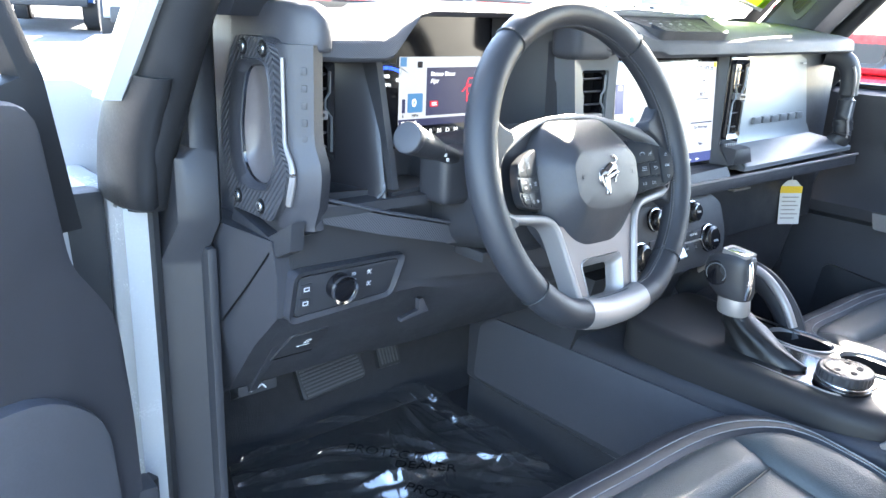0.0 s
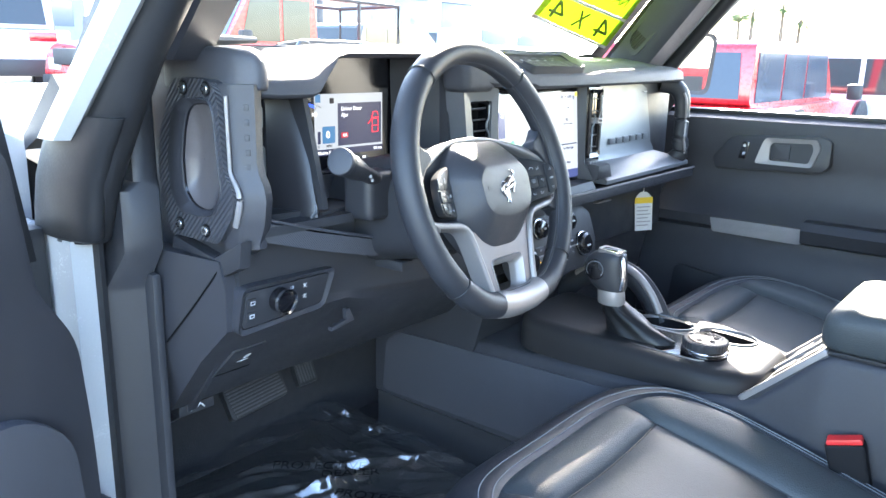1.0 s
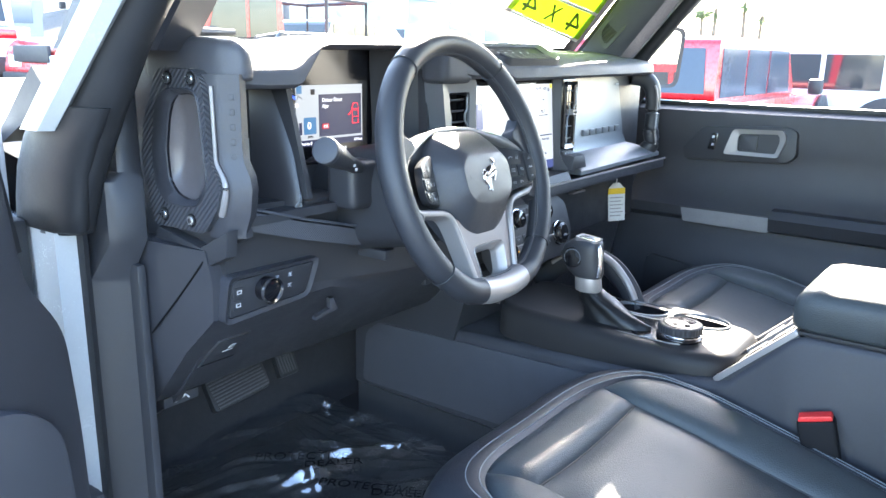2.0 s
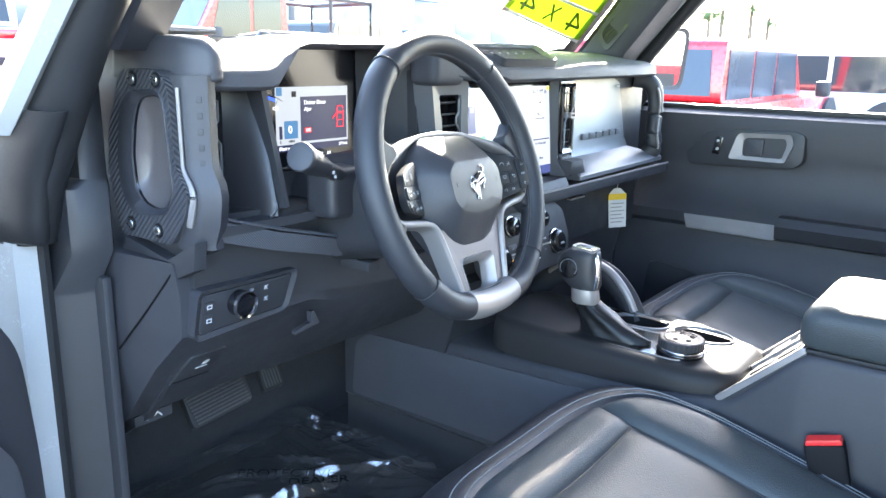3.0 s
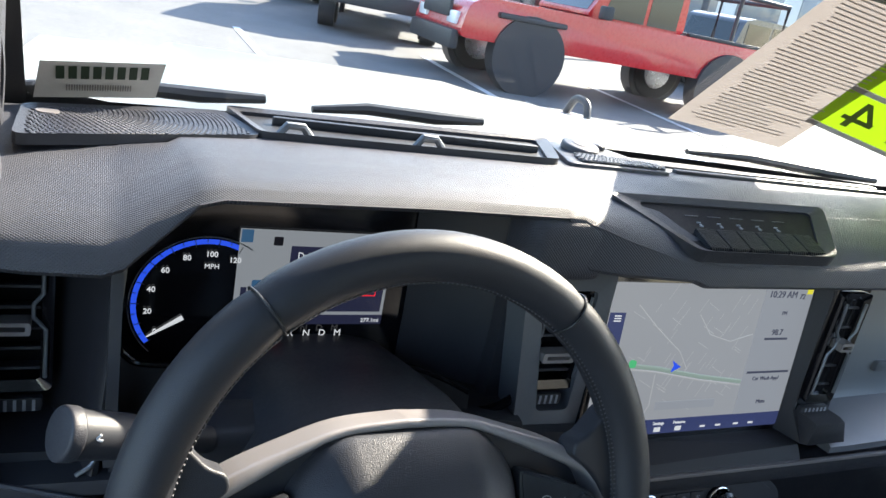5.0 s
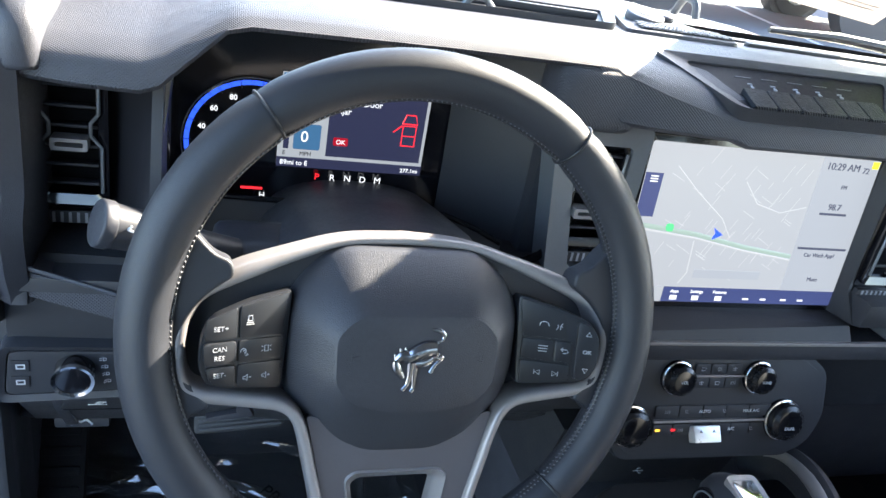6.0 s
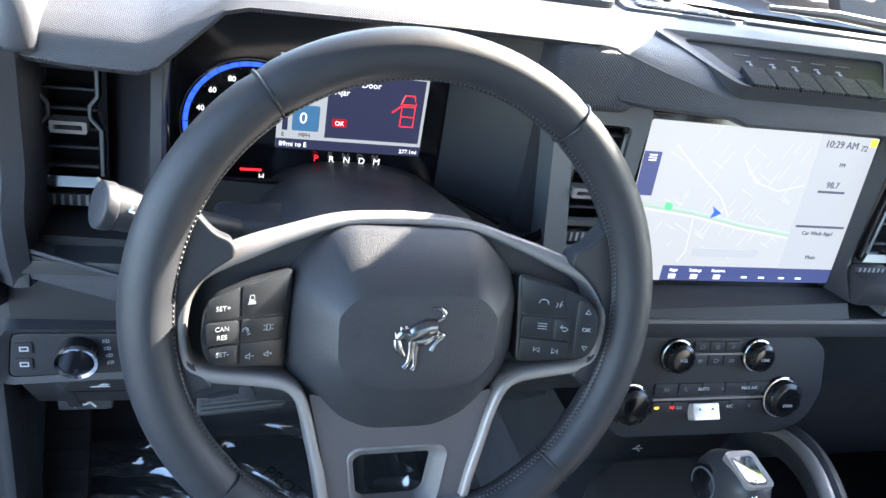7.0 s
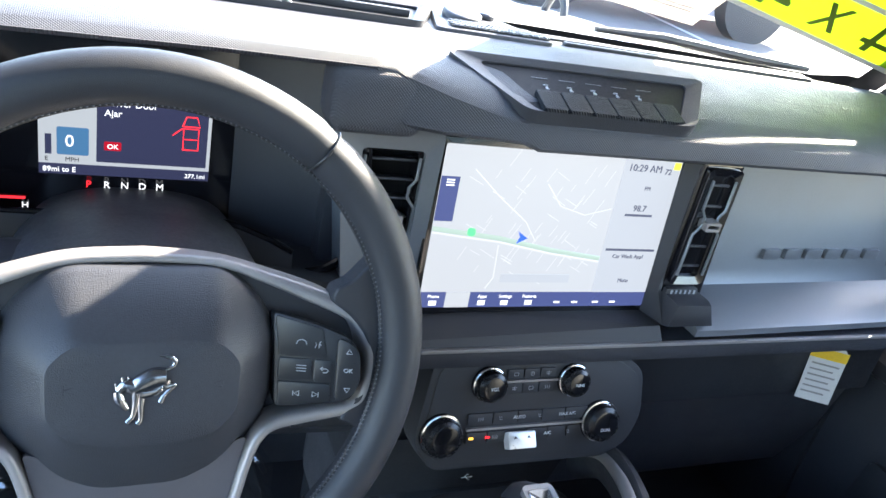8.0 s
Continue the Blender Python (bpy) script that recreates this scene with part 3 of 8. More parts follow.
    part("grip_pocket", stack(((shrink(pocket, 0.992), 0.0056), (shrink(pocket, 0.95, deep), 0.0020), (shrink(pocket, 0.78, deep), -0.0035), (shrink(pocket, 0.55, deep), -0.0085), (shrink(pocket, 0.25, deep), -0.0105), (shrink(pocket, 0.02, deep), -0.0110))), POCKET, ring, "deep smooth grip pocket", 60)
    for y, z in ((0.259, 1.291), (0.214, 1.291), (0.284, 1.124), (0.229, 1.123)):
        # flat black disc painted as the shade of a sunk screw hole
        part("screw_well_shade", cyl((-0.6775, y, z), (-1, 0, 0), 0.0086, 0.0012, 20), VOID, ring)
        s = part("screw", cyl((-0.6782, y, z), (-1, 0, 0), 0.0062, 0.0034, 16, 0.001), STEEL, ring, "bare steel torx screw")
        part("screw_socket", cyl((-0.6814, y, z), (-1, 0, 0), 0.0028, 0.0008, 6), PLASTIC_DARK, s)
    part("handle_foot", plate([(0.305, 1.105), (0.22, 1.09), (0.165, 1.118), (0.17, 1.085), (0.21, 1.066), (0.315, 1.085)], -0.004, 0.012, basis((-0.664, 0, 0), (0, 1, 0), (0, 0, 1)).copy() @ Matrix.Scale(-1, 4, (0, 0, 1)), 0.003), PLASTIC_DARK, DASH)
    path = smooth_path([(-0.671, 0.187, 1.284), (-0.671, 0.1855, 1.215), (-0.671, 0.184, 1.196), (-0.671, 0.173, 1.180), (-0.671, 0.1695, 1.166), (-0.671, 0.174, 1.148), (-0.670, 0.180, 1.134)], 5)
    k = len(path) - 1
    part("accent_strip", tube(path, [0.0022 + 0.0020 * min(1.0, max(0.0, i / k - 0.30) * 2.2) for i in range(k + 1)], 8), SATIN, DASH, "thin bright silver accent strip")
    # embossed mark down the column: plain raised blocks in place of the maker's name
    f = basis((-0.6555, 0.1712, 1.225), (0.76, -0.65, 0), (0, 0, 1))
    for i in range(6):
        part("embossed_block", plate([(-0.003, 0.050 - i * 0.0172), (0.003, 0.050 - i * 0.0172), (0.003, 0.043 - i * 0.0172), (-0.003, 0.043 - i * 0.0172)], -0.001, 0.0009, f, 0.0006), PLASTIC, DASH)
    # vent panel
    m = basis((0, 0, 0), (1, 0, 0), (0, 0, 1))
    rings = []
    for i in range(9):
        z = 1.128 + 0.158 * i / 8
        ye = 0.166 + (0.222 - 0.166) * (i / 8) ** 1.1
        xe = -0.556 + 0.016 * i / 8
        row = [(-0.634, 0.256, z), (-0.600, 0.256, z), (-0.588, 0.252, z)]
        for k in range(1, 7):
            a = k / 6
            row.append((-0.588 + (xe - 0.004 + 0.588) * a, 0.252 + (ye + 0.004 - 0.252) * a ** 1.5, z))
        rings.append(row + [(xe, ye, z), (xe + 0.004, ye + 0.002, z), (xe + 0.004, 0.272, z), (-0.634, 0.272, z)])
    part("vent_surround", loft(rings), SMOOTH_BLACK, DASH, "dark vent surround", 60)
    vent("air_vent", -0.632, -0.592, 1.172, 1.270, 0.2325, DASH, 8, 1.219)
    edge = smooth_path([(-0.592, 0.240, 1.284), (-0.562, 0.228, 1.283), (-0.546, 0.222, 1.278), (-0.541, 0.217, 1.264), (-0.546, 0.199, 1.21), (-0.552, 0.180, 1.160), (-0.555, 0.170, 1.140), (-0.566, 0.168, 1.131)], 5)
    part("surround_edge", tube(edge, 0.0017, 8), GREY_METALLIC, DASH, "slim grey edge of the vent surround")
    shelf = [(-0.645, 0.165), (-0.50, 0.16), (-0.50, 0.26), (-0.645, 0.26)]
    part("vent_shelf", plate(shelf, 1.118, 1.13, None, 0.003), PLASTIC_DARK, DASH)


dash_driver_end()


def dash_cluster():
    # black binnacle: back panel, floor, left cheek and the sweeping right cheek
    part("binnacle_back", plate([(-0.552, 1.11), (-0.16, 1.11), (-0.16, 1.334), (-0.492, 1.334), (-0.505, 1.318), (-0.545, 1.292), (-0.552, 1.285)], 0.0, 0.009, basis((0, 0.305, 0), (1, 0, 0), (0, 0, 1))), GLOSS, DASH, "gloss black instrument panel")
    part("binnacle_cheek", plate([(0.162, 1.14), (0.20, 1.285), (0.30, 1.325), (0.30, 1.12)], -0.004, 0.004, basis((-0.545, 0, 0), (0, 1, 0), (0, 0, 1))), PLASTIC_DARK, DASH)
    rings = []
    for z, bulge in ((1.118, 0.0), (1.13, 0.0), (1.2, 0.004), (1.30, 0.0), (1.328, 0.0)):
        row = []
        for k in range(9):
            a = k / 8
            row.append((-0.288 + 0.100 * a + 0.012 * (1.33 - z), 0.294 - 0.055 * a ** 1.6 - bulge, z))
        rings.append(row)
    part("binnacle_panel", loft(rings, False, False), PLASTIC_DARK, DASH, "smooth dark panel beside the display")
    arc = smooth_path([(-0.186, 0.222, 1.30), (-0.182, 0.217, 1.25), (-0.180, 0.214, 1.19), (-0.188, 0.213, 1.155), (-0.206, 0.215, 1.137), (-0.232, 0.222, 1.128)], 6)
    part("binnacle_rim", tube(arc, 0.0045, 8), GLOSS, DASH)
    floor = plate([(-0.545, 0.17), (-0.40, 0.20), (-0.25, 0.205), (-0.19, 0.19), (-0.17, 0.30), (-0.55, 0.30)], 1.112, 1.135, None, 0.004)
    part("binnacle_floor", floor, PLASTIC_DARK, DASH)
    # raised lower edge of the cluster lens, running into the right-hand rim
    edge = smooth_path([(-0.545, 0.250, 1.315), (-0.544, 0.250, 1.266), (-0.541, 0.250, 1.200), (-0.534, 0.250, 1.180), (-0.515, 0.250, 1.172), (-0.45, 0.250, 1.169), (-0.36, 0.250, 1.168), (-0.300, 0.245, 1.168), (-0.262, 0.232, 1.160), (-0.236, 0.222, 1.150)], 5)
    part("lens_edge", tube(edge, 0.0028, 8), GLOSS, DASH)
    part("lens_sill", loft([[p + Vector((0, -0.001, -0.001)), p + Vector((0, 0.006, -0.001)), p + Vector((0, 0.014, -0.05)), p + Vector((0, -0.012, -0.05))] for p in edge[12:]]), PLASTIC_DARK, DASH)
    # display
    y = 0.2935
    m = basis((0, y, 0), (1, 0, 0), (0, 0, 1))

    def rect(x0, x1, z0, z1, d, mt, name, par, r=0.0):
        pts = [(x0, z0), (x1, z0), (x1, z1), (x0, z1)]
        return part(name, plate(rounded(pts, r) if r else pts, 0, d, m), mt, par)

    lcd = rect(-0.447, -0.307, 1.186, 1.276, 0.0010, DISPLAY_PALE, "display", DASH)
    lcd["label"] = "lit instrument display with a door warning"
    rect(-0.447, -0.307, 1.186, 1.1955, 0.0016, DISPLAY_NAVY, "status_bar", lcd)
    rect(-0.402, -0.310, 1.199, 1.262, 0.0016, DISPLAY_NAVY, "message_box", lcd)
    rect(-0.433, -0.408, 1.204, 1.229, 0.0016, DISPLAY_BLUE, "speed_box", lcd, 0.002)
    rect(-0.442, -0.437, 1.204, 1.222, 0.0016, DISPLAY_NAVY, "fuel_bar", lcd)
    rect(-0.396, -0.382, 1.2105, 1.2185, 0.0022, DISPLAY_RED, "ok_key", lcd, 0.0015)
    rect(-0.418, -0.410, 1.262, 1.270, 0.0016, DISPLAY_DARK, "lane_symbol", lcd, 0.001)
    rect(-0.446, -0.436, 1.264, 1.2755, 0.0016, DISPLAY_BLUE, "corner_symbol", lcd)
    # red outline of a car with an open door
    def line(pts, r=0.0006):
        return tube([(a, y - 0.0026, b) for a, b in pts], r, 5)
    part("door_symbol", join(line([(-0.331, 1.216), (-0.331, 1.236), (-0.318, 1.236), (-0.318, 1.216), (-0.331, 1.216)]), line([(-0.332, 1.238), (-0.329, 1.247), (-0.320, 1.247), (-0.317, 1.238), (-0.332, 1.238)]), line([(-0.332, 1.236), (-0.340, 1.229)]), line([(-0.331, 1.226), (-0.318, 1.226)], 0.0004)), GLOW_RED, lcd, "red door-open symbol")
    f = lambda x, z: basis((x, y - 0.0024, z), (1, 0, 0), (0, 0, 1))
    text("Driver Door", 0.0082, f(-0.396, 1.2535), GLOW_WHITE, lcd, align="LEFT")
    text("Ajar", 0.0082, f(-0.396, 1.2445), GLOW_WHITE, lcd, align="LEFT")
    text("OK", 0.0062, basis((-0.389, y - 0.0028, 1.2142), (1, 0, 0), (0, 0, 1)), GLOW_WHITE, lcd)
    text("0", 0.015, f(-0.423, 1.2165), GLOW_WHITE, lcd)
    text("MPH", 0.0055, f(-0.421, 1.200), GLOW_DARK, lcd)
    text("E", 0.0055, f(-0.441, 1.200), GLOW_DARK, lcd)
    text("89mi to E", 0.0066, f(-0.444, 1.1905), GLOW_WHITE, lcd, align="LEFT")
    text("277.1mi", 0.0056, f(-0.310, 1.1903), GLOW_WHITE, lcd, align="RIGHT")
    for i, c in enumerate("PRNDM"):
        text(c, 0.0090, f(-0.408 + 0.0148 * i, 1.1775), GLOW_RED if i == 0 else GLOW_WHITE, DASH, name="gear_letter")
    # speedometer: dark dial, blue band with ticks, figures
    c = Vector((-0.470, 0, 1.205))
    dial = part("speedometer", cyl((c.x, 0.2955, c.z), (0, -1, 0), 0.060, 0.002, 48), GLOSS, DASH, "dark speedometer with a blue band")
    band_o, band_i = [], []
    for i in range(33):
        a = radians(218 - 154 * i / 32)
        band_o.append((c.x + 0.060 * math.cos(a), c.z + 0.060 * math.sin(a)))
        band_i.append((c.x + 0.0556 * math.cos(a), c.z + 0.0556 * math.sin(a)))
    bm = bmesh.new()
    vo = [bm.verts.new((x, 0.2930, z)) for x, z in band_o]
    vi = [bm.verts.new((x, 0.2930, z)) for x, z in band_i]
    for i in range(32):
        bm.faces.new((vo[i], vo[i + 1], vi[i + 1], vi[i]))
    part("blue_band", bm, GLOW_BLUE, dial, "glowing blue scale")
    for i in range(0, 33, 2):
        a = radians(218 - 154 * i / 32)
        q = Vector((math.cos(a), 0, math.sin(a)))
        part("scale_mark", tube([c + q * (0.0535 if i % 4 == 0 else 0.0572) + Vector((0, 0.2922, 0)), c + q * 0.0602 + Vector((0, 0.2922, 0))], 0.0004, 5), PLASTIC_DARK, dial)
    rim = [c + Vector((0.0622 * math.cos(a), 0.2925, 0.0622 * math.sin(a))) for a in (radians(226 - 170 * i / 40) for i in range(41))]
    part("dial_rim", tube(rim, 0.0006, 5), GREY_METALLIC, dial, "thin grey line round the dial")
    for i, s in enumerate(("0", "20", "40", "60", "80", "100", "120")):
        a = radians(212 - 24.7 * i)
        text(s, 0.0068, f(c.x + 0.0470 * math.cos(a), c.z + 0.0470 * math.sin(a)), GLOW_WHITE, dial, name="scale_figure", thick=0.00008)
    text("MPH", 0.0062, f(c.x + 0.002, c.z + 0.036), GLOW_WHITE, dial)
    part("needle", tube([c + Vector((-0.018, 0.2915, -0.012)), c + Vector((-0.046, 0.2915, -0.030))], [0.0022, 0.0006], 6), GLOW_WHITE, dial)
    part("temperature_arc", tube(smooth_path([(c.x - 0.02, 0.2925, 1.150), (c.x + 0.01, 0.2925, 1.1465), (c.x + 0.035, 0.2925, 1.152), (c.x + 0.05, 0.2925, 1.164)], 4), 0.0011, 5), SATIN, dial)
    part("temperature_scale", box(c.x - 0.008, c.x + 0.012, 0.2922, 0.2930, 1.1605, 1.1625), GLOW_RED, dial)
    text("H", 0.008, f(c.x + 0.012, 1.155), GLOW_WHITE, dial)


DISPLAY_PALE = glow("display_pale", (0.55, 0.59, 0.64), 0.13)
DISPLAY_NAVY = glow("display_navy", (0.035, 0.04, 0.09), 0.16)
DISPLAY_DARK = glow("display_dark", (0.02, 0.02, 0.03), 0.1)
DISPLAY_BLUE = glow("display_blue", (0.06, 0.17, 0.33), 0.17)
DISPLAY_RED = glow("display_red", (0.5, 0.01, 0.03), 0.15)
GLOW_RED = glow("glow_red", (0.8, 0.02, 0.03), 0.4)
GLOW_WHITE = glow("glow_white", (0.8, 0.83, 0.87), 0.26)
GLOW_DARK = glow("glow_dark", (0.05, 0.06, 0.08), 0.05)
GLOW_BLUE = glow("glow_blue", (0.02, 0.07, 0.62), 0.42)
dash_cluster()


def dash_centre():
    # vent between cluster and screen, in a grey bezel
    m = basis((0, 0.21, 0), (1, 0, 0), (0, 0, 1))
    bez = rounded([(-0.190, 1.108), (-0.118, 1.108), (-0.118, 1.283), (-0.215, 1.283)], 0.008)
    hole = rounded([(-0.168, 1.135), (-0.132, 1.135), (-0.132, 1.262), (-0.192, 1.262)], 0.006)
    part("vent_bezel", ringplate(bez, hole, -0.03, 0.008, m, 0.004), GREY_METALLIC, DASH, "satin grey vent bezel")
    vent("air_vent", -0.186, -0.136, 1.165, 1.258, 0.214, DASH, 7, 1.195)
    # centre stack body behind everything
    part("stack_body", box(-0.21, 0.66, 0.236, 0.42, 0.93, 1.30, 0.004), PLASTIC_DARK, DASH)
    # touch screen, leaning back a little
    sm = basis((0.0195, 0.205, 1.1885), (1, 0, 0), (0, 0.08, 1))
    part("screen_bezel", plate(rounded([(-0.140, -0.093), (0.140, -0.093), (0.140, 0.090), (-0.140, 0.090)], 0.006), -0.02, 0.002, sm, 0.002), GLOSS, DASH, "gloss black screen surround")
    w, h = 0.1325, 0.0825
    scr = part("touch_screen", plate(rounded([(-w, -h), (w, -h), (w, h), (-w, h)], 0.003), 0.0, 0.0035, sm), SCREEN_PALE, DASH, "lit touch screen with a pale street map")

    def rect(x0, x1, y0, y1, d, mt, name, par=scr):
        return part(name, plate([(x0, y0), (x1, y0), (x1, y1), (x0, y1)], 0.003, d, sm), mt, par)
    rect(-w, w, -h, -h + 0.0165, 0.0041, SCREEN_NAVY, "menu_bar")
    rect(-0.106, -0.080, -h, -h + 0.0165, 0.0044, SCREEN_PALE, "menu_tab")
    rect(-w, -0.114, 0.008, 0.052, 0.0041, SCREEN_NAVY, "map_menu")
    rect(0.062, w, -h + 0.0165, h, 0.0041, SCREEN_SIDE, "side_panel")
    rect(0.123, 0.131, 0.074, 0.0815, 0.0046, SCREEN_YELLOW, "warning_mark")
    rect(-0.05, 0.03, -0.055, -0.046, 0.0041, SCREEN_SIDE, "place_label")

    def road(pts, r, mt=SCREEN_ROAD, name="map_road"):
        part(name, tube([sm @ Vector((a, b, 0.0036)) for a, b in pts], r, 6, flat=0.25, up=sm.to_3x3() @ Vector((0, 0, 1))), mt, scr)
    road([(-w, 0.0), (-0.06, -0.008), (0.0, -0.019), (0.061, -0.027)], 0.0024, SCREEN_GREEN)
    road([(-w, -0.004), (-0.06, -0.012), (0.0, -0.023), (0.061, -0.031)], 0.0010, SCREEN_ROAD)
    rnd = random.Random(5)
    road([(-0.10, 0.06), (-0.07, 0.035), (-0.035, 0.01), (-0.02, -0.01)], 0.0006)
    road([(-0.02, 0.05), (0.0, 0.028), (0.03, 0.02), (0.06, 0.028)], 0.0006)
    road([(-0.06, -0.015), (-0.058, -0.05), (-0.065, -0.062)], 0.0008)
    for i in range(64):
        x, y = rnd.uniform(-0.105, 0.045), rnd.uniform(-0.05, 0.068)
        a = rnd.choice((-0.5, -0.45, 1.05, 1.1))
        q = rnd.uniform(0.008, 0.02)
        road([(x, y), (x + q * math.cos(a), y + q * math.sin(a))], 0.00034)
    part("position_arrow", plate([(-0.041, -0.012), (-0.030, -0.0065), (-0.041, 0.0), (-0.038, -0.006)], 0.003, 0.0052, sm), GLOW_BLUE, scr, "blue position arrow")
    part("map_marker", plate(rounded([(-0.096, -0.006), (-0.088, -0.006), (-0.088, 0.002), (-0.096, 0.002)], 0.003), 0.003, 0.005, sm), SCREEN_MARK, scr)
    at = lambda x, y: sm @ Matrix.Translation((x, y, 0.0046))
    text("10:29 AM", 0.0105, at(0.088, 0.073), SCREEN_INK, scr)
    text("72", 0.0085, at(0.117, 0.071), SCREEN_INK, scr)
    text("FM", 0.006, at(0.097, 0.052), SCREEN_INK, scr)
    text("98.7", 0.0095, at(0.094, 0.030), SCREEN_INK, scr)
    text("Mute", 0.0065, at(0.098, -0.052), SCREEN_INK, scr)
    text("Car Wash App!", 0.0062, at(0.096, -0.024), SCREEN_INK, scr)
    for b, x0, x1 in ((0.0225, 0.078, 0.112), (-0.0165, 0.066, 0.128)):
        rect(x0, x1, b - 0.0012, b + 0.0012, 0.0045, SCREEN_INK, "small_print")
    for s, x in (("Phone", -0.119), ("Apps", -0.066), ("Settings", -0.040), ("Features", -0.012)):
        text(s, 0.0048, at(x, -0.0705), GLOW_WHITE, scr)
        rect(x - 0.004, x + 0.004, -0.0802, -0.0752, 0.0046, GLOW_WHITE, "menu_icon")
    for x in (0.022, 0.044, 0.070, 0.092):
        rect(x - 0.0035, x + 0.0035, -0.0785, -0.0765, 0.0046, GLOW_WHITE, "menu_icon")
    for i in range(3):
        rect(-0.127, -0.119, 0.043 + i * 0.0026, 0.0442 + i * 0.0026, 0.0046, GLOW_WHITE, "menu_line")
    # shelf under the screen with its slanting right cheek
    shelf = loft([[(-0.118, 0.206, 1.100), (-0.118, 0.162, 1.090), (-0.118, 0.158, 1.080), (-0.118, 0.24, 1.078)], [(0.150, 0.206, 1.100), (0.160, 0.165, 1.099), (0.166, 0.158, 1.080), (0.166, 0.24, 1.078)]])
    part("screen_shelf", shelf, PLASTIC_DARK, DASH)
    cheek = loft([[(0.153, 0.206, 1.285), (0.160, 0.190, 1.285), (0.166, 0.19, 1.285), (0.166, 0.24, 1.285)], [(0.152, 0.200, 1.13), (0.160, 0.186, 1.13), (0.172, 0.186, 1.13), (0.172, 0.24, 1.13)], [(0.152, 0.200, 1.10), (0.162, 0.164, 1.100), (0.182, 0.162, 1.098), (0.182, 0.24, 1.098)]])
    part("screen_cheek", cheek, PLASTIC_DARK, DASH)
    # slim vent beyond the screen
    part("vent_plinth", plate(rounded([(0.160, 1.108), (0.222, 1.108), (0.214, 1.282), (0.160, 1.282)], 0.006), -0.03, 0.014, basis((0, 0.20, 0), (1, 0, 0), (0, 0, 1)), 0.004), GLOSS, DASH)
    vent("air_vent", 0.174, 0.202, 1.150, 1.268, 0.184, DASH, 6, 1.215)
    part("vent_foot", plate([(0.162, 1.10), (0.228, 1.10), (0.214, 1.13), (0.166, 1.13)], 0.0, 0.045, basis((0, 0.20, 0), (1, 0, 0), (0, 0, 1)), 0.01), PLASTIC_DARK, DASH)
    # passenger panel: flat face and swept ledge
    prof = [(0.226, 1.286), (0.224, 1.27), (0.222, 1.14), (0.214, 1.122), (0.170, 1.100), (0.160, 1.094), (0.160, 1.086), (0.26, 1.084), (0.26, 1.286)]
    xs = (0.21, 0.24, 0.56, 0.575)
    rings = [[(x + (0.085 if (0.15 < p[0] < 0.20 and x > 0.5) else 0), p[0] + 0.014 * max(0, (x - 0.3)) / 0.27, p[1]) for p in prof] for x in xs]
    part("passenger_panel", loft(rings), GREY_METALLIC, DASH, "satin grey passenger dash panel")
    for i in range(6):
        x0 = 0.330 + i * 0.036
        part("embossed_block", plate(rounded([(x0, 1.153), (x0 + 0.028, 1.153), (x0 + 0.028, 1.166), (x0, 1.166)], 0.003), -0.004, 0.0050, basis((0, 0.2222 + 0.0135 * (x0 - 0.24) / 0.32 - (x0 + 0.014) * 0.042, 0), (1, 0.042, 0), (0, 0, 1)), 0.0012), GREY_METALLIC, DASH)
    part("airbag_mark", box(0.50, 0.515, 0.2295, 0.2335, 1.262, 1.264), WHITE_INK, DASH)
    # passenger-side grab handle
    path = smooth_path([(0.600, 0.235, 1.279), (0.618, 0.206, 1.272), (0.632, 0.192, 1.245), (0.636, 0.190, 1.19), (0.630, 0.188, 1.15), (0.634, 0.186, 1.115), (0.618, 0.205, 1.090)], 5)
    part("passenger_grab_handle", tube(path, 0.017, 14, flat=1.2), PLASTIC_DARK, DASH, "dark passenger grab handle")
    part("handle_inlay", tube([p + Vector((-0.010, -0.0145, 0)) for p in path[8:26]], 0.0030, 6), SATIN, DASH)
    part("handle_backing", plate([(0.585, 1.09), (0.70, 1.09), (0.70, 1.286), (0.585, 1.286)], -0.06, -0.02, basis((0, 0.235, 0), (1, 0, 0), (0, 0, 1)), 0.004), PLASTIC_DARK, DASH)
    # soft band with bright line along the lower edge
    part("lower_band", box(-0.118, 0.66, 0.158, 0.24, 1.058, 1.078, 0.004), PLASTIC, DASH, "soft grained lower band")
    part("bright_line", box(-0.118, 0.66, 0.1545, 0.160, 1.0785, 1.0825, 0.0012), SATIN, DASH, "thin bright line under the dash")
    # driver's knee band, swept down towards the column
    f = loft([[(-0.650, 0.166, 1.139), (-0.650, 0.170, 1.115), (-0.650, 0.20, 1.115), (-0.650, 0.20, 1.139)], [(-0.56, 0.162, 1.112), (-0.56, 0.166, 1.088), (-0.56, 0.20, 1.088), (-0.56, 0.20, 1.112)],
              [(-0.46, 0.160, 1.086), (-0.46, 0.165, 1.062), (-0.46, 0.20, 1.062), (-0.46, 0.20, 1.086)], [(-0.40, 0.170, 1.078), (-0.40, 0.174, 1.054), (-0.40, 0.20, 1.054), (-0.40, 0.20, 1.078)]])
    part("knee_band", f, TEXTILE_PAD, DASH, "woven-grain band under the driver's vent")
    part("knee_line", tube([(-0.648, 0.165, 1.143), (-0.56, 0.160, 1.116), (-0.46, 0.158, 1.090), (-0.40, 0.168, 1.082)], 0.002, 6), PLASTIC_SOFT, DASH)
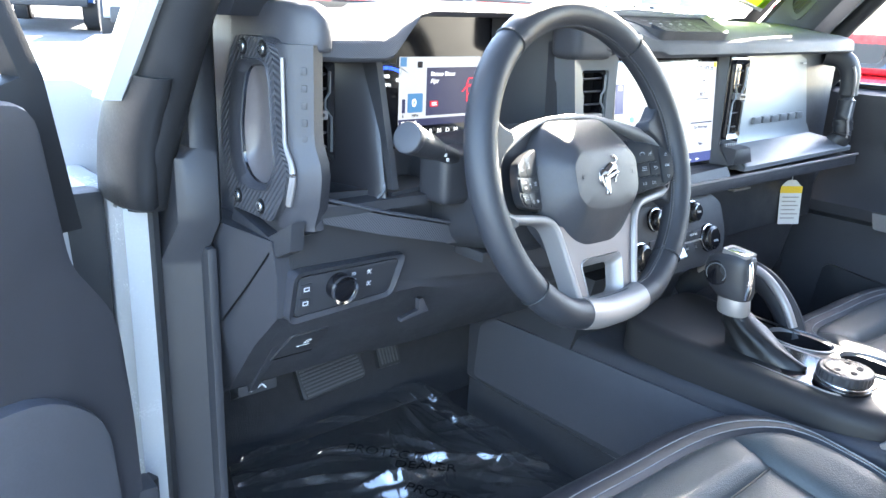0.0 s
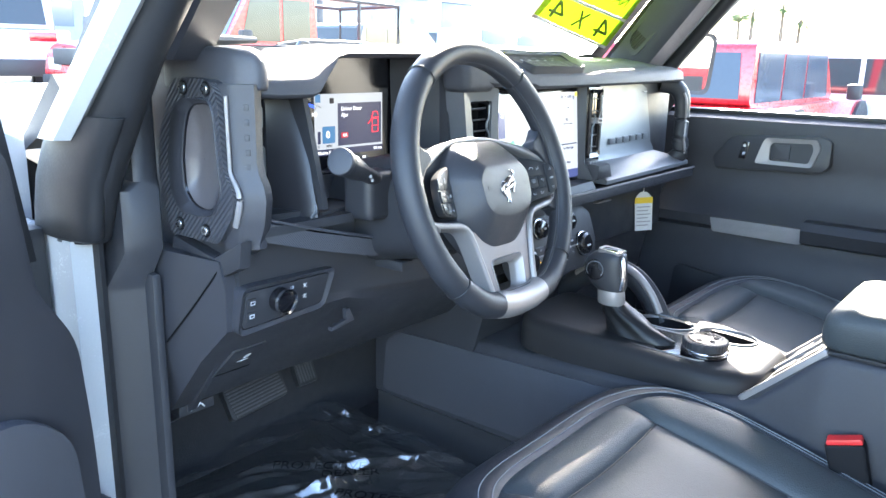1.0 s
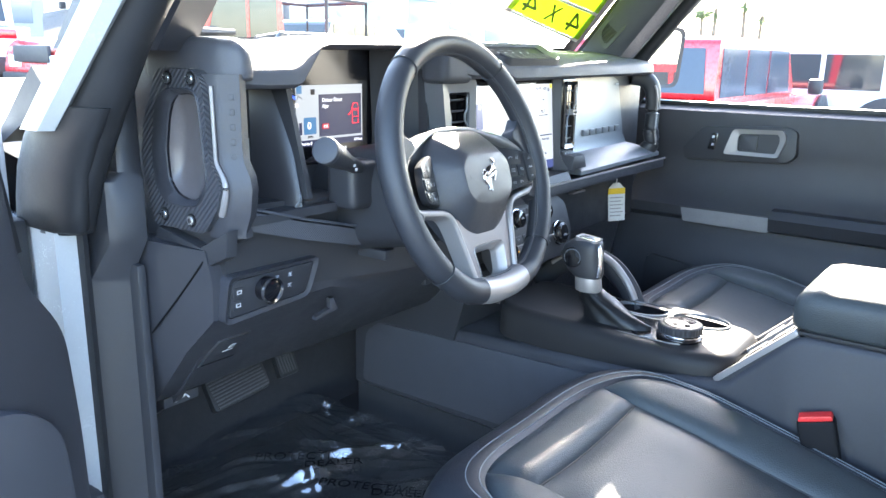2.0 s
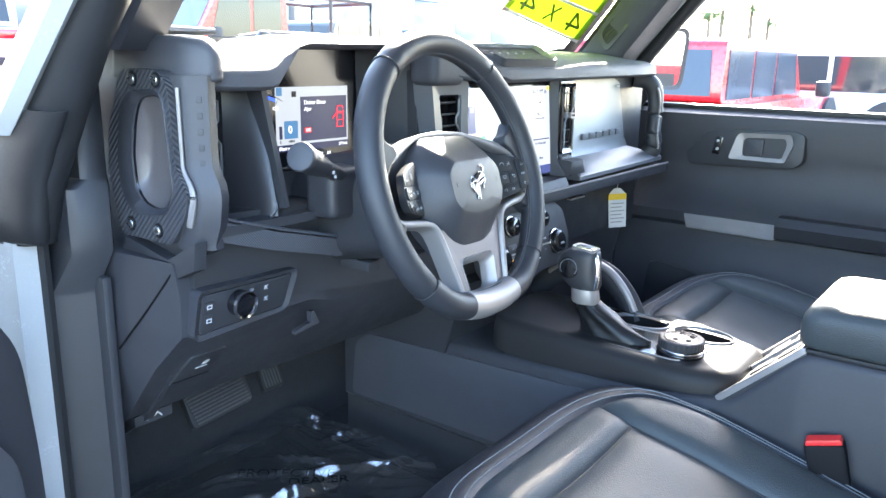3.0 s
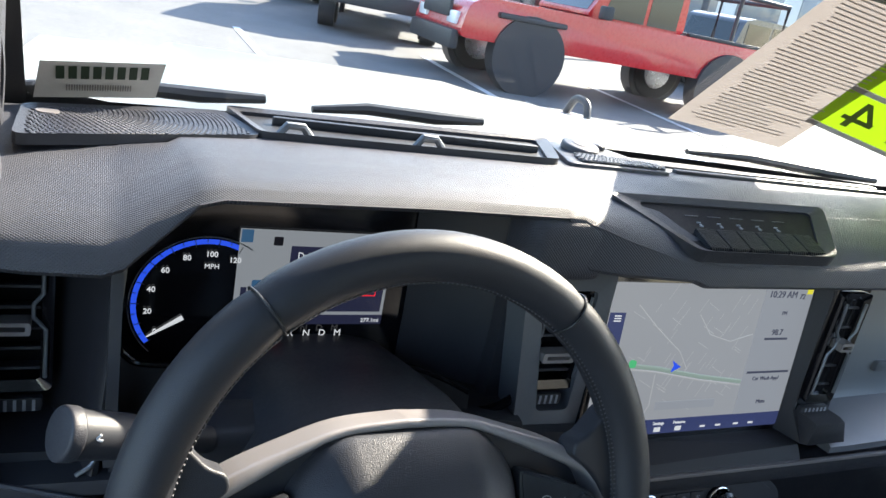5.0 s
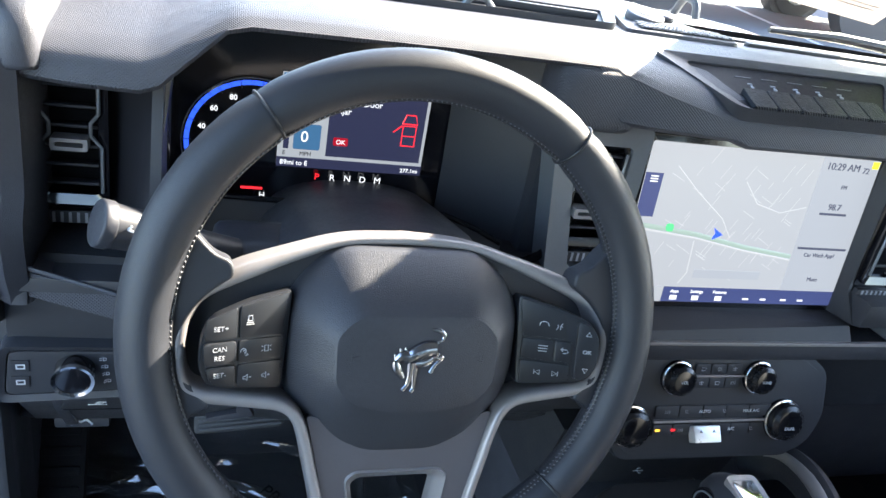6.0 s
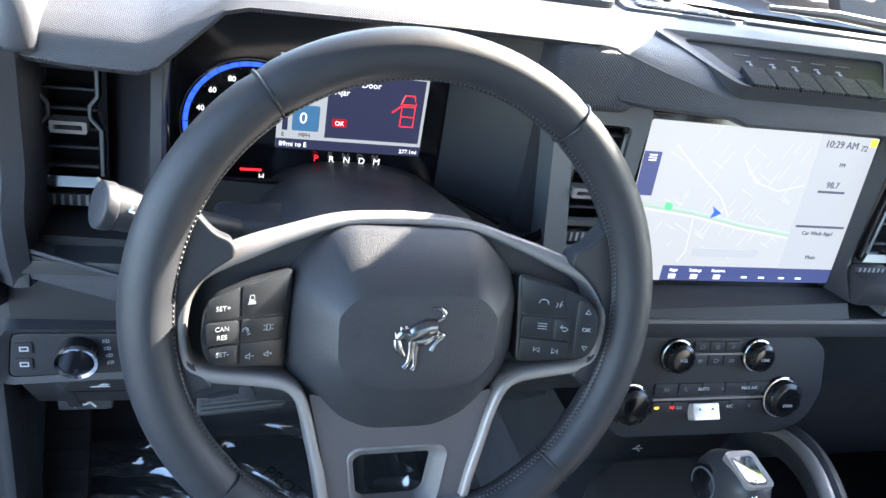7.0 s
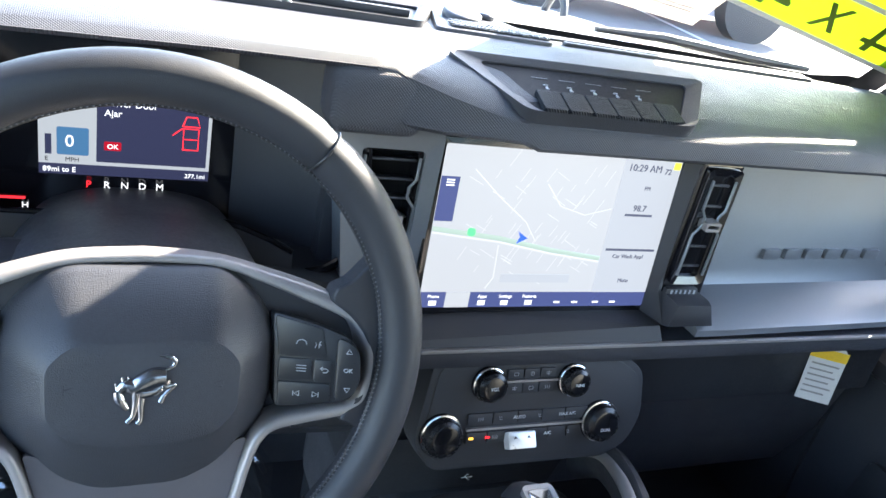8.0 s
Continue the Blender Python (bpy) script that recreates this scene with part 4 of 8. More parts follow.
    part("knee_backing", loft([[(-0.66, 0.19, 1.14), (-0.66, 0.195, 1.03), (-0.66, 0.3, 1.03), (-0.66, 0.3, 1.14)], [(-0.12, 0.19, 1.12), (-0.12, 0.195, 0.97), (-0.12, 0.3, 0.97), (-0.12, 0.3, 1.12)]]), PLASTIC_DARK, DASH)


SCREEN_PALE = glow("screen_pale", (0.60, 0.63, 0.68), 0.155)
SCREEN_SIDE = glow("screen_side", (0.55, 0.59, 0.66), 0.155)
SCREEN_NAVY = glow("screen_navy", (0.06, 0.08, 0.22), 0.2)
SCREEN_ROAD = glow("screen_road", (0.78, 0.80, 0.83), 0.15)
SCREEN_GREEN = glow("screen_green", (0.38, 0.50, 0.45), 0.2)
SCREEN_INK = glow("screen_ink", (0.16, 0.18, 0.28), 0.1)
SCREEN_YELLOW = glow("screen_yellow", (0.8, 0.75, 0.05), 0.3)
SCREEN_MARK = glow("screen_mark", (0.1, 0.6, 0.25), 0.25)
dash_centre()


def strokes_flat(m, lines, r=0.0006):
    """Short printed strokes on a plane."""
    up = m.to_3x3() @ Vector((0, 0, 1))
    return join(*[tube([m @ Vector((x, y, 0.0006)) for x, y in q], r, 5, flat=0.6, up=up) for q in lines])


def arc_pts(x, y, r, a0, a1, n=8, ry=None):
    return [(x + r * math.cos(radians(a0 + (a1 - a0) * i / n)), y + (ry or r) * math.sin(radians(a0 + (a1 - a0) * i / n))) for i in range(n + 1)]


def knob(name, c, n, r, depth, parent, label="", ring=True, dark=GLOSS):
    """A rotary knob: ribbed skirt, bright ring, flat face."""
    n = Vector(n).normalized()
    a = (Vector((1, 0, 0)) - n * n.x).normalized()
    b = n.cross(a)
    turn = lambda q, h: [Vector(c) + n * h + (a * math.cos(t) + b * math.sin(t)) * q for t in (2 * math.pi * i / 36 for i in range(36))]
    k = part(name, loft([turn(r * 1.02, 0.0), turn(r, depth * 0.15), turn(r * 0.98, depth * 0.66), turn(r * 0.93, depth * 0.82), turn(r * 0.74, depth * 0.97), turn(r * 0.70, depth)]), KNOB_BLACK, parent, label, 30)
    part("knob_face", loft([turn(r * 0.69, depth), turn(r * 0.69, depth + 0.0006), turn(r * 0.64, depth + 0.0008)]), dark, k, "gloss black knob face")
    if ring:
        part("bright_ring", loft([turn(r * 1.03, 0.0004), turn(r * 1.10, 0.0004), turn(r * 1.10, 0.0022), turn(r * 1.03, 0.0026)], True, False), CHROME, k, "thin bright foot ring")
    return k


KNOB_BLACK = mat("knob_black", (0.011, 0.011, 0.013), 0.26, var=0.05, rvar=0.04)


def dash_climate():
    m = basis((0.045, 0.168, 1.0), (1, 0, 0), (0, 0.26, 0.965))
    pan = rounded([(-0.135, 0.058), (0.088, 0.058), (0.124, 0.034), (0.130, -0.02), (0.115, -0.052), (0.085, -0.068), (-0.128, -0.066), (-0.150, -0.03)], 0.012)
    panel = part("climate_panel", plate(pan, -0.03, 0.006, m, 0.005), PLASTIC_DARK, DASH, "dark radio and climate control panel")
    inner = rounded([(-0.128, 0.050), (0.084, 0.050), (0.116, 0.030), (0.120, -0.018), (0.106, -0.046), (0.080, -0.060), (-0.122, -0.058), (-0.142, -0.028)], 0.012)
    part("panel_face", plate(inner, 0.0, 0.0072, m, 0.001), PLASTIC_DARK, panel)
    n = m.to_3x3() @ Vector((0, 0, 1))

    def at(x, y, d=0.007):
        return m @ Vector((x, y, d))
    for x, y, r in ((-0.074, 0.029, 0.017), (0.027, 0.029, 0.0165), (-0.122, -0.024, 0.021), (0.069, -0.021, 0.0215)):
        part("knob_collar", cyl(at(x, y), n, r * 1.12, 0.003, 32), GLOSS, panel)
        knob("control_knob", at(x, y, 0.010), n, r, 0.013, panel, "black rotary knob with thin grey ring")

    def key(x0, x1, y0, y1, mt=PLASTIC_DARK, d=0.0095):
        return part("control_key", plate(rounded([(x0, y0), (x1, y0), (x1, y1), (x0, y1)], 0.0015), 0.004, d, m, 0.0008), mt, panel)
    for i in range(3):
        key(-0.053 + i * 0.0195, -0.0345 + i * 0.0195, 0.033, 0.044)
        key(-0.053 + i * 0.0195, -0.0345 + i * 0.0195, 0.017, 0.0285)
    for i in range(5):
        key(-0.093 + i * 0.0292, -0.0648 + i * 0.0292, -0.016, -0.003)
    for i in range(6):
        if i not in (2,):
            key(-0.093 + i * 0.0243, -0.0697 + i * 0.0243, -0.037, -0.024)
    part("chrome_line", plate([(-0.055, 0.0296), (0.008, 0.0296), (0.008, 0.0318), (-0.055, 0.0318)], 0.006, 0.0105, m), SATIN, panel, "thin chrome divider")
    part("chrome_line", plate([(-0.094, -0.0215), (0.050, -0.0215), (0.050, -0.0190), (-0.094, -0.0190)], 0.006, 0.0105, m), SATIN, panel, "thin chrome divider")
    tilt = m @ Matrix.Translation((-0.0315, -0.0325, 0.0155)) @ Matrix.Rotation(radians(-24), 4, "X")
    rk = part("temperature_rocker", plate(rounded([(-0.0165, -0.0095), (0.0165, -0.0095), (0.0165, 0.0085), (-0.0165, 0.0085)], 0.002), -0.007, 0.004, tilt, 0.0015), ROCKER, panel, "chrome temperature rocker, sky reflection put in its colour")
    for x in (-0.008, 0.008):
        part("rocker_mark", plate([(x - 0.0022, 0.001), (x + 0.0022, 0.001), (x, 0.0042)], 0.003, 0.0044, tilt), INK_GREY, rk)
    for x, mt in ((-0.091, GLOW_AMBER), (-0.072, GLOW_RED)):
        part("warning_light", plate([(x + 0.001, -0.0312), (x + 0.006, -0.0312), (x + 0.006, -0.0290), (x + 0.001, -0.0290)], 0.006, 0.0101, m), mt, panel)
    for x, y, s, t in ((-0.074, 0.031, "VOL", 0.0050), (0.027, 0.030, "TUNE", 0.0046), (0.069, -0.024, "DUAL", 0.0050)):
        text(s, t, m @ Matrix.Translation((x, y - 0.002, 0.0240)), WHITE_INK, panel)
    for x, y, s in ((-0.033, -0.0095, "AUTO"), (0.026, -0.0095, "MAX A/C"), (0.004, -0.0305, "A/C")):
        text(s, 0.0052, m @ Matrix.Translation((x, y, 0.0101)), WHITE_INK, panel)
    icons = {"box": [[(-2, -1.4), (2, -1.4), (2, 1.4), (-2, 1.4), (-2, -1.4)], [(2, 0), (3, 0.6)]], "ring": [arc_pts(0, 0, 1.8, 0, 360, 10), [(-1, -1), (1, 1)]], "fan": [[(-2.4, 0.8), (2.4, 0.8)], [(-2.4, -0.8), (1.4, -0.8)], [(0, -2), (0, 2)]], "seat": [[(-1.6, 2), (-1.0, -1.2), (1.6, -1.2)], [(0.2, 1.6), (0.6, 0.4)]], "waves": [[(-2, -1.6), (-1.4, 0), (-2, 1.6)], [(0, -1.6), (0.6, 0), (0, 1.6)], [(2, -1.6), (2.6, 0), (2, 1.6)]]}
    for x, y, kind in ((-0.0435, 0.0385, "box"), (-0.024, 0.0385, "ring"), (-0.0045, 0.0385, "fan"), (-0.0435, 0.0228, "fan"), (-0.024, 0.0228, "box"), (-0.0045, 0.0228, "waves"), (-0.079, -0.0095, "waves"), (-0.055, -0.0095, "seat"), (-0.008, -0.0095, "seat"), (-0.060, -0.0305, "waves"), (0.030, -0.0305, "seat")):
        part("key_symbol", strokes_flat(m @ Matrix.Translation((x, y, 0.0092)), [[(0.0012 * a, 0.0012 * b) for a, b in q] for q in icons[kind]], 0.00034), GREY_PRINT_INK, panel)
    # cubby under the panel with a USB mark
    part("cubby", loft([[(-0.12, 0.20, 0.935), (0.14, 0.20, 0.935), (0.14, 0.42, 0.935), (-0.12, 0.42, 0.935)], [(-0.12, 0.24, 0.80), (0.14, 0.24, 0.80), (0.14, 0.42, 0.80), (-0.12, 0.42, 0.80)]]), PLASTIC_DARK, DASH, "dark storage cubby below the controls")
    um = basis((0.012, 0.2245, 0.846), (1, 0, 0), (0, 0.28, 0.96))
    part("usb_mark", strokes_flat(um, [[(-0.007, 0), (0.007, 0)], [(-0.003, 0), (0, 0.0034), (0.003, 0.0034)], [(-0.001, 0), (0.002, -0.0034), (0.004, -0.0034)]], 0.0006), WHITE_INK, DASH)


# whitish base colour stands in for the sky mirrored in the rocker's chrome
ROCKER = mat("rocker_sky_silver", (0.62, 0.63, 0.64), 0.34, metal=0.55, var=0.03)
INK_GREY = mat("mid_grey_ink", (0.16, 0.16, 0.17), 0.6, var=0.03)
GLOW_AMBER = glow("glow_amber", (0.9, 0.45, 0.05), 0.5)
dash_climate()


def dash_lower():
    # driver's knee panel
    prof0 = [(0.207, 1.088), (0.196, 1.05), (0.198, 1.0), (0.258, 0.945), (0.338, 0.852), (0.365, 0.838), (0.42, 0.86), (0.42, 1.09)]
    prof1 = [(0.215, 1.075), (0.196, 1.035), (0.196, 1.0), (0.258, 0.945), (0.332, 0.855), (0.36, 0.843), (0.42, 0.86), (0.42, 1.07)]
    prof2 = [(0.22, 1.02), (0.21, 0.995), (0.214, 0.975), (0.262, 0.925), (0.322, 0.855), (0.35, 0.845), (0.42, 0.86), (0.42, 1.02)]
    prof3 = [(0.25, 0.98), (0.24, 0.965), (0.238, 0.945), (0.25, 0.915), (0.30, 0.865), (0.33, 0.855), (0.42, 0.86), (0.42, 0.98)]
    rings = [[(-0.712 + (0.02 if i in (0, 1, 2) else 0), p[0] + 0.10 * (1 if i < 5 else 0), p[1]) for i, p in enumerate(prof0)], [(-0.678, *p) for p in prof0], [(-0.62, *p) for p in prof1], [(-0.48, *p) for p in prof1], [(-0.40, *p) for p in prof2], [(-0.28, *p) for p in prof2], [(-0.12, *p) for p in prof3]]
    part("knee_panel", loft(rings), PLASTIC, DASH, "grained dark knee panel")
    # lamp switch panel
    m = basis((-0.594, 0.1915, 1.028), (1, 0.02, 0), (0, -0.09, 1))
    pl = part("lamp_switch_panel", plate(rounded([(-0.070, -0.026), (0.060, -0.021), (0.074, 0.020), (-0.064, 0.022)], 0.008), -0.004, 0.006, m, 0.002), PLASTIC_DARK, DASH, "black headlamp switch panel")
    part("switch_surround", ringplate(rounded([(-0.078, -0.033), (0.065, -0.027), (0.084, 0.026), (-0.071, 0.029)], 0.012), rounded([(-0.071, -0.027), (0.061, -0.022), (0.075, 0.021), (-0.065, 0.023)], 0.008), -0.012, 0.008, m, 0.003), PLASTIC, DASH)
    n = m.to_3x3() @ Vector((0, 0, 1))
    k = part("lamp_knob", cyl(m @ Vector((-0.014, 0.003, 0.006)), n, 0.0165, 0.016, 32, 0.002, 0.0155), GLOSS, pl, "black headlamp knob with chrome rim")
    ro = [(-0.014 + 0.0168 * math.cos(a), 0.003 + 0.0168 * math.sin(a)) for a in (2 * math.pi * i / 32 for i in range(32))]
    ri = [(-0.014 + 0.0140 * math.cos(a), 0.003 + 0.0140 * math.sin(a)) for a in (2 * math.pi * i / 32 for i in range(32))]
    part("chrome_rim", ringplate(ro, ri, 0.0195, 0.0235, m, 0.001), CHROME, k)
    for x, y in ((-0.056, 0.007), (-0.057, -0.010)):
        part("lamp_key", plate(rounded([(x - 0.007, y - 0.006), (x + 0.007, y - 0.006), (x + 0.007, y + 0.006), (x - 0.007, y + 0.006)], 0.001), 0.004, 0.0075, m, 0.0006), PLASTIC_DARK, pl)
        part("lamp_symbol", ringplate([(x - 0.003, y - 0.0025), (x + 0.004, y - 0.0025), (x + 0.004, y + 0.0025), (x - 0.003, y + 0.0025)], [(x - 0.002, y - 0.0015), (x + 0.003, y - 0.0015), (x + 0.003, y + 0.0015), (x - 0.002, y + 0.0015)], 0.006, 0.008, m), WHITE_INK, pl)
    for i in range(4):
        q = m @ Matrix.Translation((0.008 + 0.001 * i, 0.013 - i * 0.008, 0.0056))
        part("dial_symbol", strokes_flat(q, [[(0.0, -0.0018), (0.0, 0.0018), (0.0022, 0.001), (0.0022, -0.001), (0.0, -0.0018)], [(-0.001, 0.001), (-0.0032, 0.001 - 0.0006 * i)], [(-0.001, -0.001), (-0.0032, -0.001 - 0.0006 * i)]], 0.00042), WHITE_INK, pl)
    for y in (0.011, -0.004):
        q = m @ Matrix.Translation((0.030, y, 0.0056))
        part("dial_symbol", strokes_flat(q, [[(-0.003, -0.002), (0.003, 0.003)], [(-0.001, 0.003), (0.001, -0.002), (0.003, -0.002)], [(-0.003, 0.001), (-0.001, 0.003)]], 0.00045), WHITE_INK, pl)
    part("lamp_light", plate([(-0.004, -0.003), (0.0, -0.003), (0.0, -0.001), (-0.004, -0.001)], 0.004, 0.0072, m), GLOW_RED, pl)
    # release levers
    bm = basis((-0.610, 0.2735, 0.9265), (1, 0, 0), (0, -0.633, 0.774))
    bk = part("brake_switch", plate(rounded([(-0.033, -0.0285), (0.027, -0.0285), (0.034, 0.0275), (-0.020, 0.0275)], 0.003), -0.012, 0.0035, bm, 0.0012), PLASTIC_DARK, DASH, "parking brake switch panel")
    part("brake_symbol", strokes_flat(bm @ Matrix.Translation((0.0, 0.0, 0.0034)), [[(-0.004, -0.002), (0.014, -0.002)], [(0.004, 0.004), (0.008, 0.010), (0.014, 0.009), (0.010, 0.004), (0.004, 0.004)]], 0.0007), WHITE_INK, bk)
    # black strip drawn as the shadow line along the panel's lower edge
    part("brake_edge_shade", plate([(-0.030, -0.0255), (0.0255, -0.0255), (0.0255, -0.0230), (-0.029, -0.0230)], 0.001, 0.0040, bm), VOID, bk)
    seam = smooth_path([(-0.6705, 0.2090, 1.0865), (-0.6800, 0.2142, 1.069), (-0.6866, 0.2525, 1.024), (-0.6985, 0.300, 0.968)], 6)
    part("panel_gap", tube(seam, 0.0013, 6), VOID, DASH, "dark joint across the knee panel")
    part("hood_release", box(-0.662, -0.604, 0.345, 0.372, 0.831, 0.847, 0.004, 2), PLASTIC_DARK, DASH, "dark bonnet release lever")
    part("release_symbol", tube(smooth_path([(-0.644, 0.344, 0.837), (-0.640, 0.344, 0.8435), (-0.634, 0.344, 0.8405), (-0.628, 0.344, 0.8435), (-0.622, 0.344, 0.837)], 3), 0.0012, 5), WHITE_INK, DASH)
    # small bent plate added for the step in the trim's lower edge, between panel and column
    part("ledge_step", plate([(-0.500, 0.952), (-0.455, 0.958), (-0.465, 0.978), (-0.472, 0.978), (-0.472, 0.963), (-0.500, 0.957)], -0.004, 0.004, basis((0, 0.209, 0), (1, 0, 0), (0, 0, 1)), 0.002), PLASTIC, DASH)
    # passenger's lower dash
    prof = [(0.20, 1.058), (0.235, 1.04), (0.27, 0.95), (0.30, 0.80), (0.34, 0.70), (0.46, 0.68), (0.46, 1.058)]
    part("glove_box", loft([[(x, *p) for p in prof] for x in (0.16, 0.18, 0.66, 0.69)]), PLASTIC_SOFT, DASH, "dark grey lower glove box")
    part("glove_latch", box(0.30, 0.36, 0.222, 0.236, 1.026, 1.030, 0.001), SATIN, DASH)


dash_lower()


# ---- steering wheel and column ----
WC = Vector((-0.367, 0.031, 1.1736))
# tilted back, turned a little to the passenger's side and steered a touch clockwise
WM = basis(WC, (math.cos(radians(2.8)), math.sin(radians(2.8)), 0), (0, math.sin(radians(17.9)), math.cos(radians(17.9)))) @ Matrix.Rotation(radians(-1.4), 4, "Z")
RIM_R, RIM_T = 0.1733, 0.0168


def ribbon(outer, inner, sunk, m, n=5):
    """A bevelled metal band between two edges given point for point; sunk sets each point back."""
    oo, ii = smooth_path([(x, y, -d) for (x, y), d in zip(outer, sunk)], n), smooth_path([(x, y, -d) for (x, y), d in zip(inner, sunk)], n)
    rings = []
    for p, q in zip(oo, ii):
        rings.append([m @ Vector((v.x, v.y, d + v.z)) for v, d in ((p, -0.024), (p, -0.003), (p.lerp(q, 0.05), -0.0006), (p.lerp(q, 0.16), 0.0010), (p.lerp(q, 0.55), 0.0018), (p.lerp(q, 0.80), 0.0010), (p.lerp(q, 0.92), -0.0012), (q, -0.0060), (q, -0.024))])
    return loft(rings)


def build_emblem(m, parent):
    """A bucking animal in chrome relief, put together from tapered strokes."""
    strokes = [([(31, -20), (14, -19), (-6, -10), (-18, -2)], [12, 14, 13, 10]), ([(-16, -6), (-28, -8), (-39, 1)], [11, 9, 6]), ([(-40, 0), (-38, 14), (-28, 31)], [6, 7, 3.5]),
               ([(-12, 0), (-15, 22), (-20, 42), (-29, 53)], [8, 5, 3.2, 3.8]), ([(-5, 2), (-8, 28), (-9, 48), (-14, 56)], [7, 4.4, 3.2, 3.8]), ([(-6, 5), (10, 3), (24, -4)], [9, 8, 6]),
               ([(30, -16), (30, -4), (44, -6), (28, 10), (21, 22)], [8, 5.5, 3.2, 2.8, 4]), ([(33, -32), (43, -37), (46, -45), (38, -53), (24, -55)], [3, 2.8, 3.4, 4, 1.4]), ([(-40, -2), (-43, -13)], [3, 0.8]), ([(-30, -12), (-33, -22)], [4, 1]), ([(-20, -12), (-24, -23)], [4, 1])]
    bms = []
    for pts, rad in strokes:
        path = [m @ Vector((0.00039 * q.x + 0.00003 * q.y, -0.000385 * q.y, 0)) for q in smooth_path([(a, b, 0) for a, b in pts], 4)]
        k = len(path) - 1
        rr = []
        for i in range(k + 1):
            f = i / k * (len(rad) - 1)
            j = min(int(f), len(rad) - 2)
            rr.append(0.00047 * (rad[j] + (rad[j + 1] - rad[j]) * (f - j)))
        bms.append(tube(path, rr, 10, flat=0.6, up=m.to_3x3() @ Vector((0, 0, 1))))
    part("emblem", join(*bms), EMBLEM, parent, "chrome emblem, a plain leaping shape", 60)


def strokes_on(m, lines, r=0.00034):
    """Fine printed strokes on a plane."""
    up = m.to_3x3() @ Vector((0, 0, 1))
    return join(*[tube([m @ Vector((x, y, 0)) for x, y in l], r, 5, flat=0.6, up=up) for l in lines])


def build_wheel():
    wheel = thing("steering_wheel", WC, "black leather steering wheel with satin silver spokes", "steering wheel")
    # rim, a little flattened at the foot, in leather segments with seams between
    n = 96
    pts = []
    for i in range(n):
        a = math.pi / 2 - 2 * math.pi * i / n
        x, y = RIM_R * math.cos(a), RIM_R * math.sin(a)
        if y < -0.155:
            y = -0.155 - (-0.155 - y) * 0.55
        pts.append(Vector((x, y, 0)))

    def seg(i0, i1):
        rings = []
        for i in range(i0, i1 + 1):
            p, t = pts[i % n], (pts[(i + 1) % n] - pts[(i - 1) % n]).normalized()
            out = Vector((t.y, -t.x, 0)) * -1
            end = min(i - i0, i1 - i)
            k = RIM_T * (0.94 if end == 0 else 1.0)
            rings.append([WM @ (p + out * math.cos(b) * k + Vector((0, 0, 1)) * math.sin(b) * k * 1.04) for b in (2 * math.pi * s / 22 for s in range(22))])
        return loft(rings)
    cuts = [-10, 10, 36, 60, 86]
    for a, b, label in ((-10, 10, "smooth leather rim"), (10, 36, "perforated leather rim"), (36, 60, "smooth leather rim"), (60, 86, "perforated leather rim")):
        part("rim_segment", seg(a % n if a < 0 else a, (a % n if a < 0 else a) + (b - a)), LEATHER, wheel, label)
    for i in cuts[1:]:
        p, t = pts[i % n], (pts[(i + 1) % n] - pts[(i - 1) % n]).normalized()
        o = Vector((t.y, -t.x, 0))
        part("rim_seam", tube([WM @ (p + o * math.cos(b) * RIM_T + Vector((0, 0, 1)) * math.sin(b) * RIM_T * 1.04) for b in (2 * math.pi * k / 24 for k in range(24))], 0.0010, 6, True), RUBBER, wheel)
    # baseball stitching along the inner side: a dark ridge with pale slanting stitches
    for a0, a1 in ((10, 36), (36, 60), (60, 86), (86, 106)):
        bms, ridge = [], []
        steps = (a1 - a0) * 3
        for j in range(steps):
            st = a0 + j / 3
            p = pts[int(st) % n].lerp(pts[(int(st) + 1) % n], st - int(st))
            s2 = st + 0.2
            q = pts[int(s2) % n].lerp(pts[(int(s2) + 1) % n], s2 - int(s2))
            f1, f2 = 1 - 0.0160 / p.length, 1 - 0.0168 / q.length
            bms.append(tube([WM @ (p * f1 + Vector((0, 0, 0.0066))), WM @ (q * f2 + Vector((0, 0, 0.0022)))], 0.00055, 5))
            ridge.append(WM @ (p * (1 - 0.0160 / p.length) + Vector((0, 0, 0.0044))))
        part("stitch_ridge", tube(ridge, 0.0013, 6), RUBBER, wheel)
        part("stitching", join(*bms), STITCH_DARK, wheel, "grey stitching on the rim")
    # hub: faceted airbag cover
    half_b = [(0.0505, 0.0560), (0.0745, 0.036), (0.0870, 0.014), (0.0865, -0.030), (0.0800, -0.055), (0.054, -0.0880), (0.030, -0.1045)]
    half_f = [(0.0400, 0.0150), (0.0490, 0.0090), (0.0560, 0.0005), (0.0550, -0.029), (0.050, -0.037), (0.042, -0.044), (0.018, -0.049)]
    ring14 = lambda h: rounded(h + [(-x, y) for x, y in h[::-1]], 0.012, 3)
    out, face = ring14(half_b), ring14(half_f)
    lerp2 = lambda p, q, k: [(a[0] + (b[0] - a[0]) * k, a[1] + (b[1] - a[1]) * k) for a, b in zip(p, q)]
    layers = [(out, -0.040), (out, -0.021), (lerp2(out, face, 0.05), -0.0160), (lerp2(out, face, 0.13), -0.0115), (lerp2(out, face, 0.5), 0.0045), (lerp2(out, face, 0.90), 0.0190), (lerp2(out, face, 0.97), 0.0208), (face, 0.0215), ([(x * 0.6, (y + 0.013) * 0.6 - 0.013) for x, y in face], 0.0228)]
    bm = loft([[WM @ Vector((x, y, z)) for x, y in ring] for ring, z in layers])
    hub = part("airbag_cover", bm, LEATHER_HUB, wheel, "faceted black airbag cover", 24)
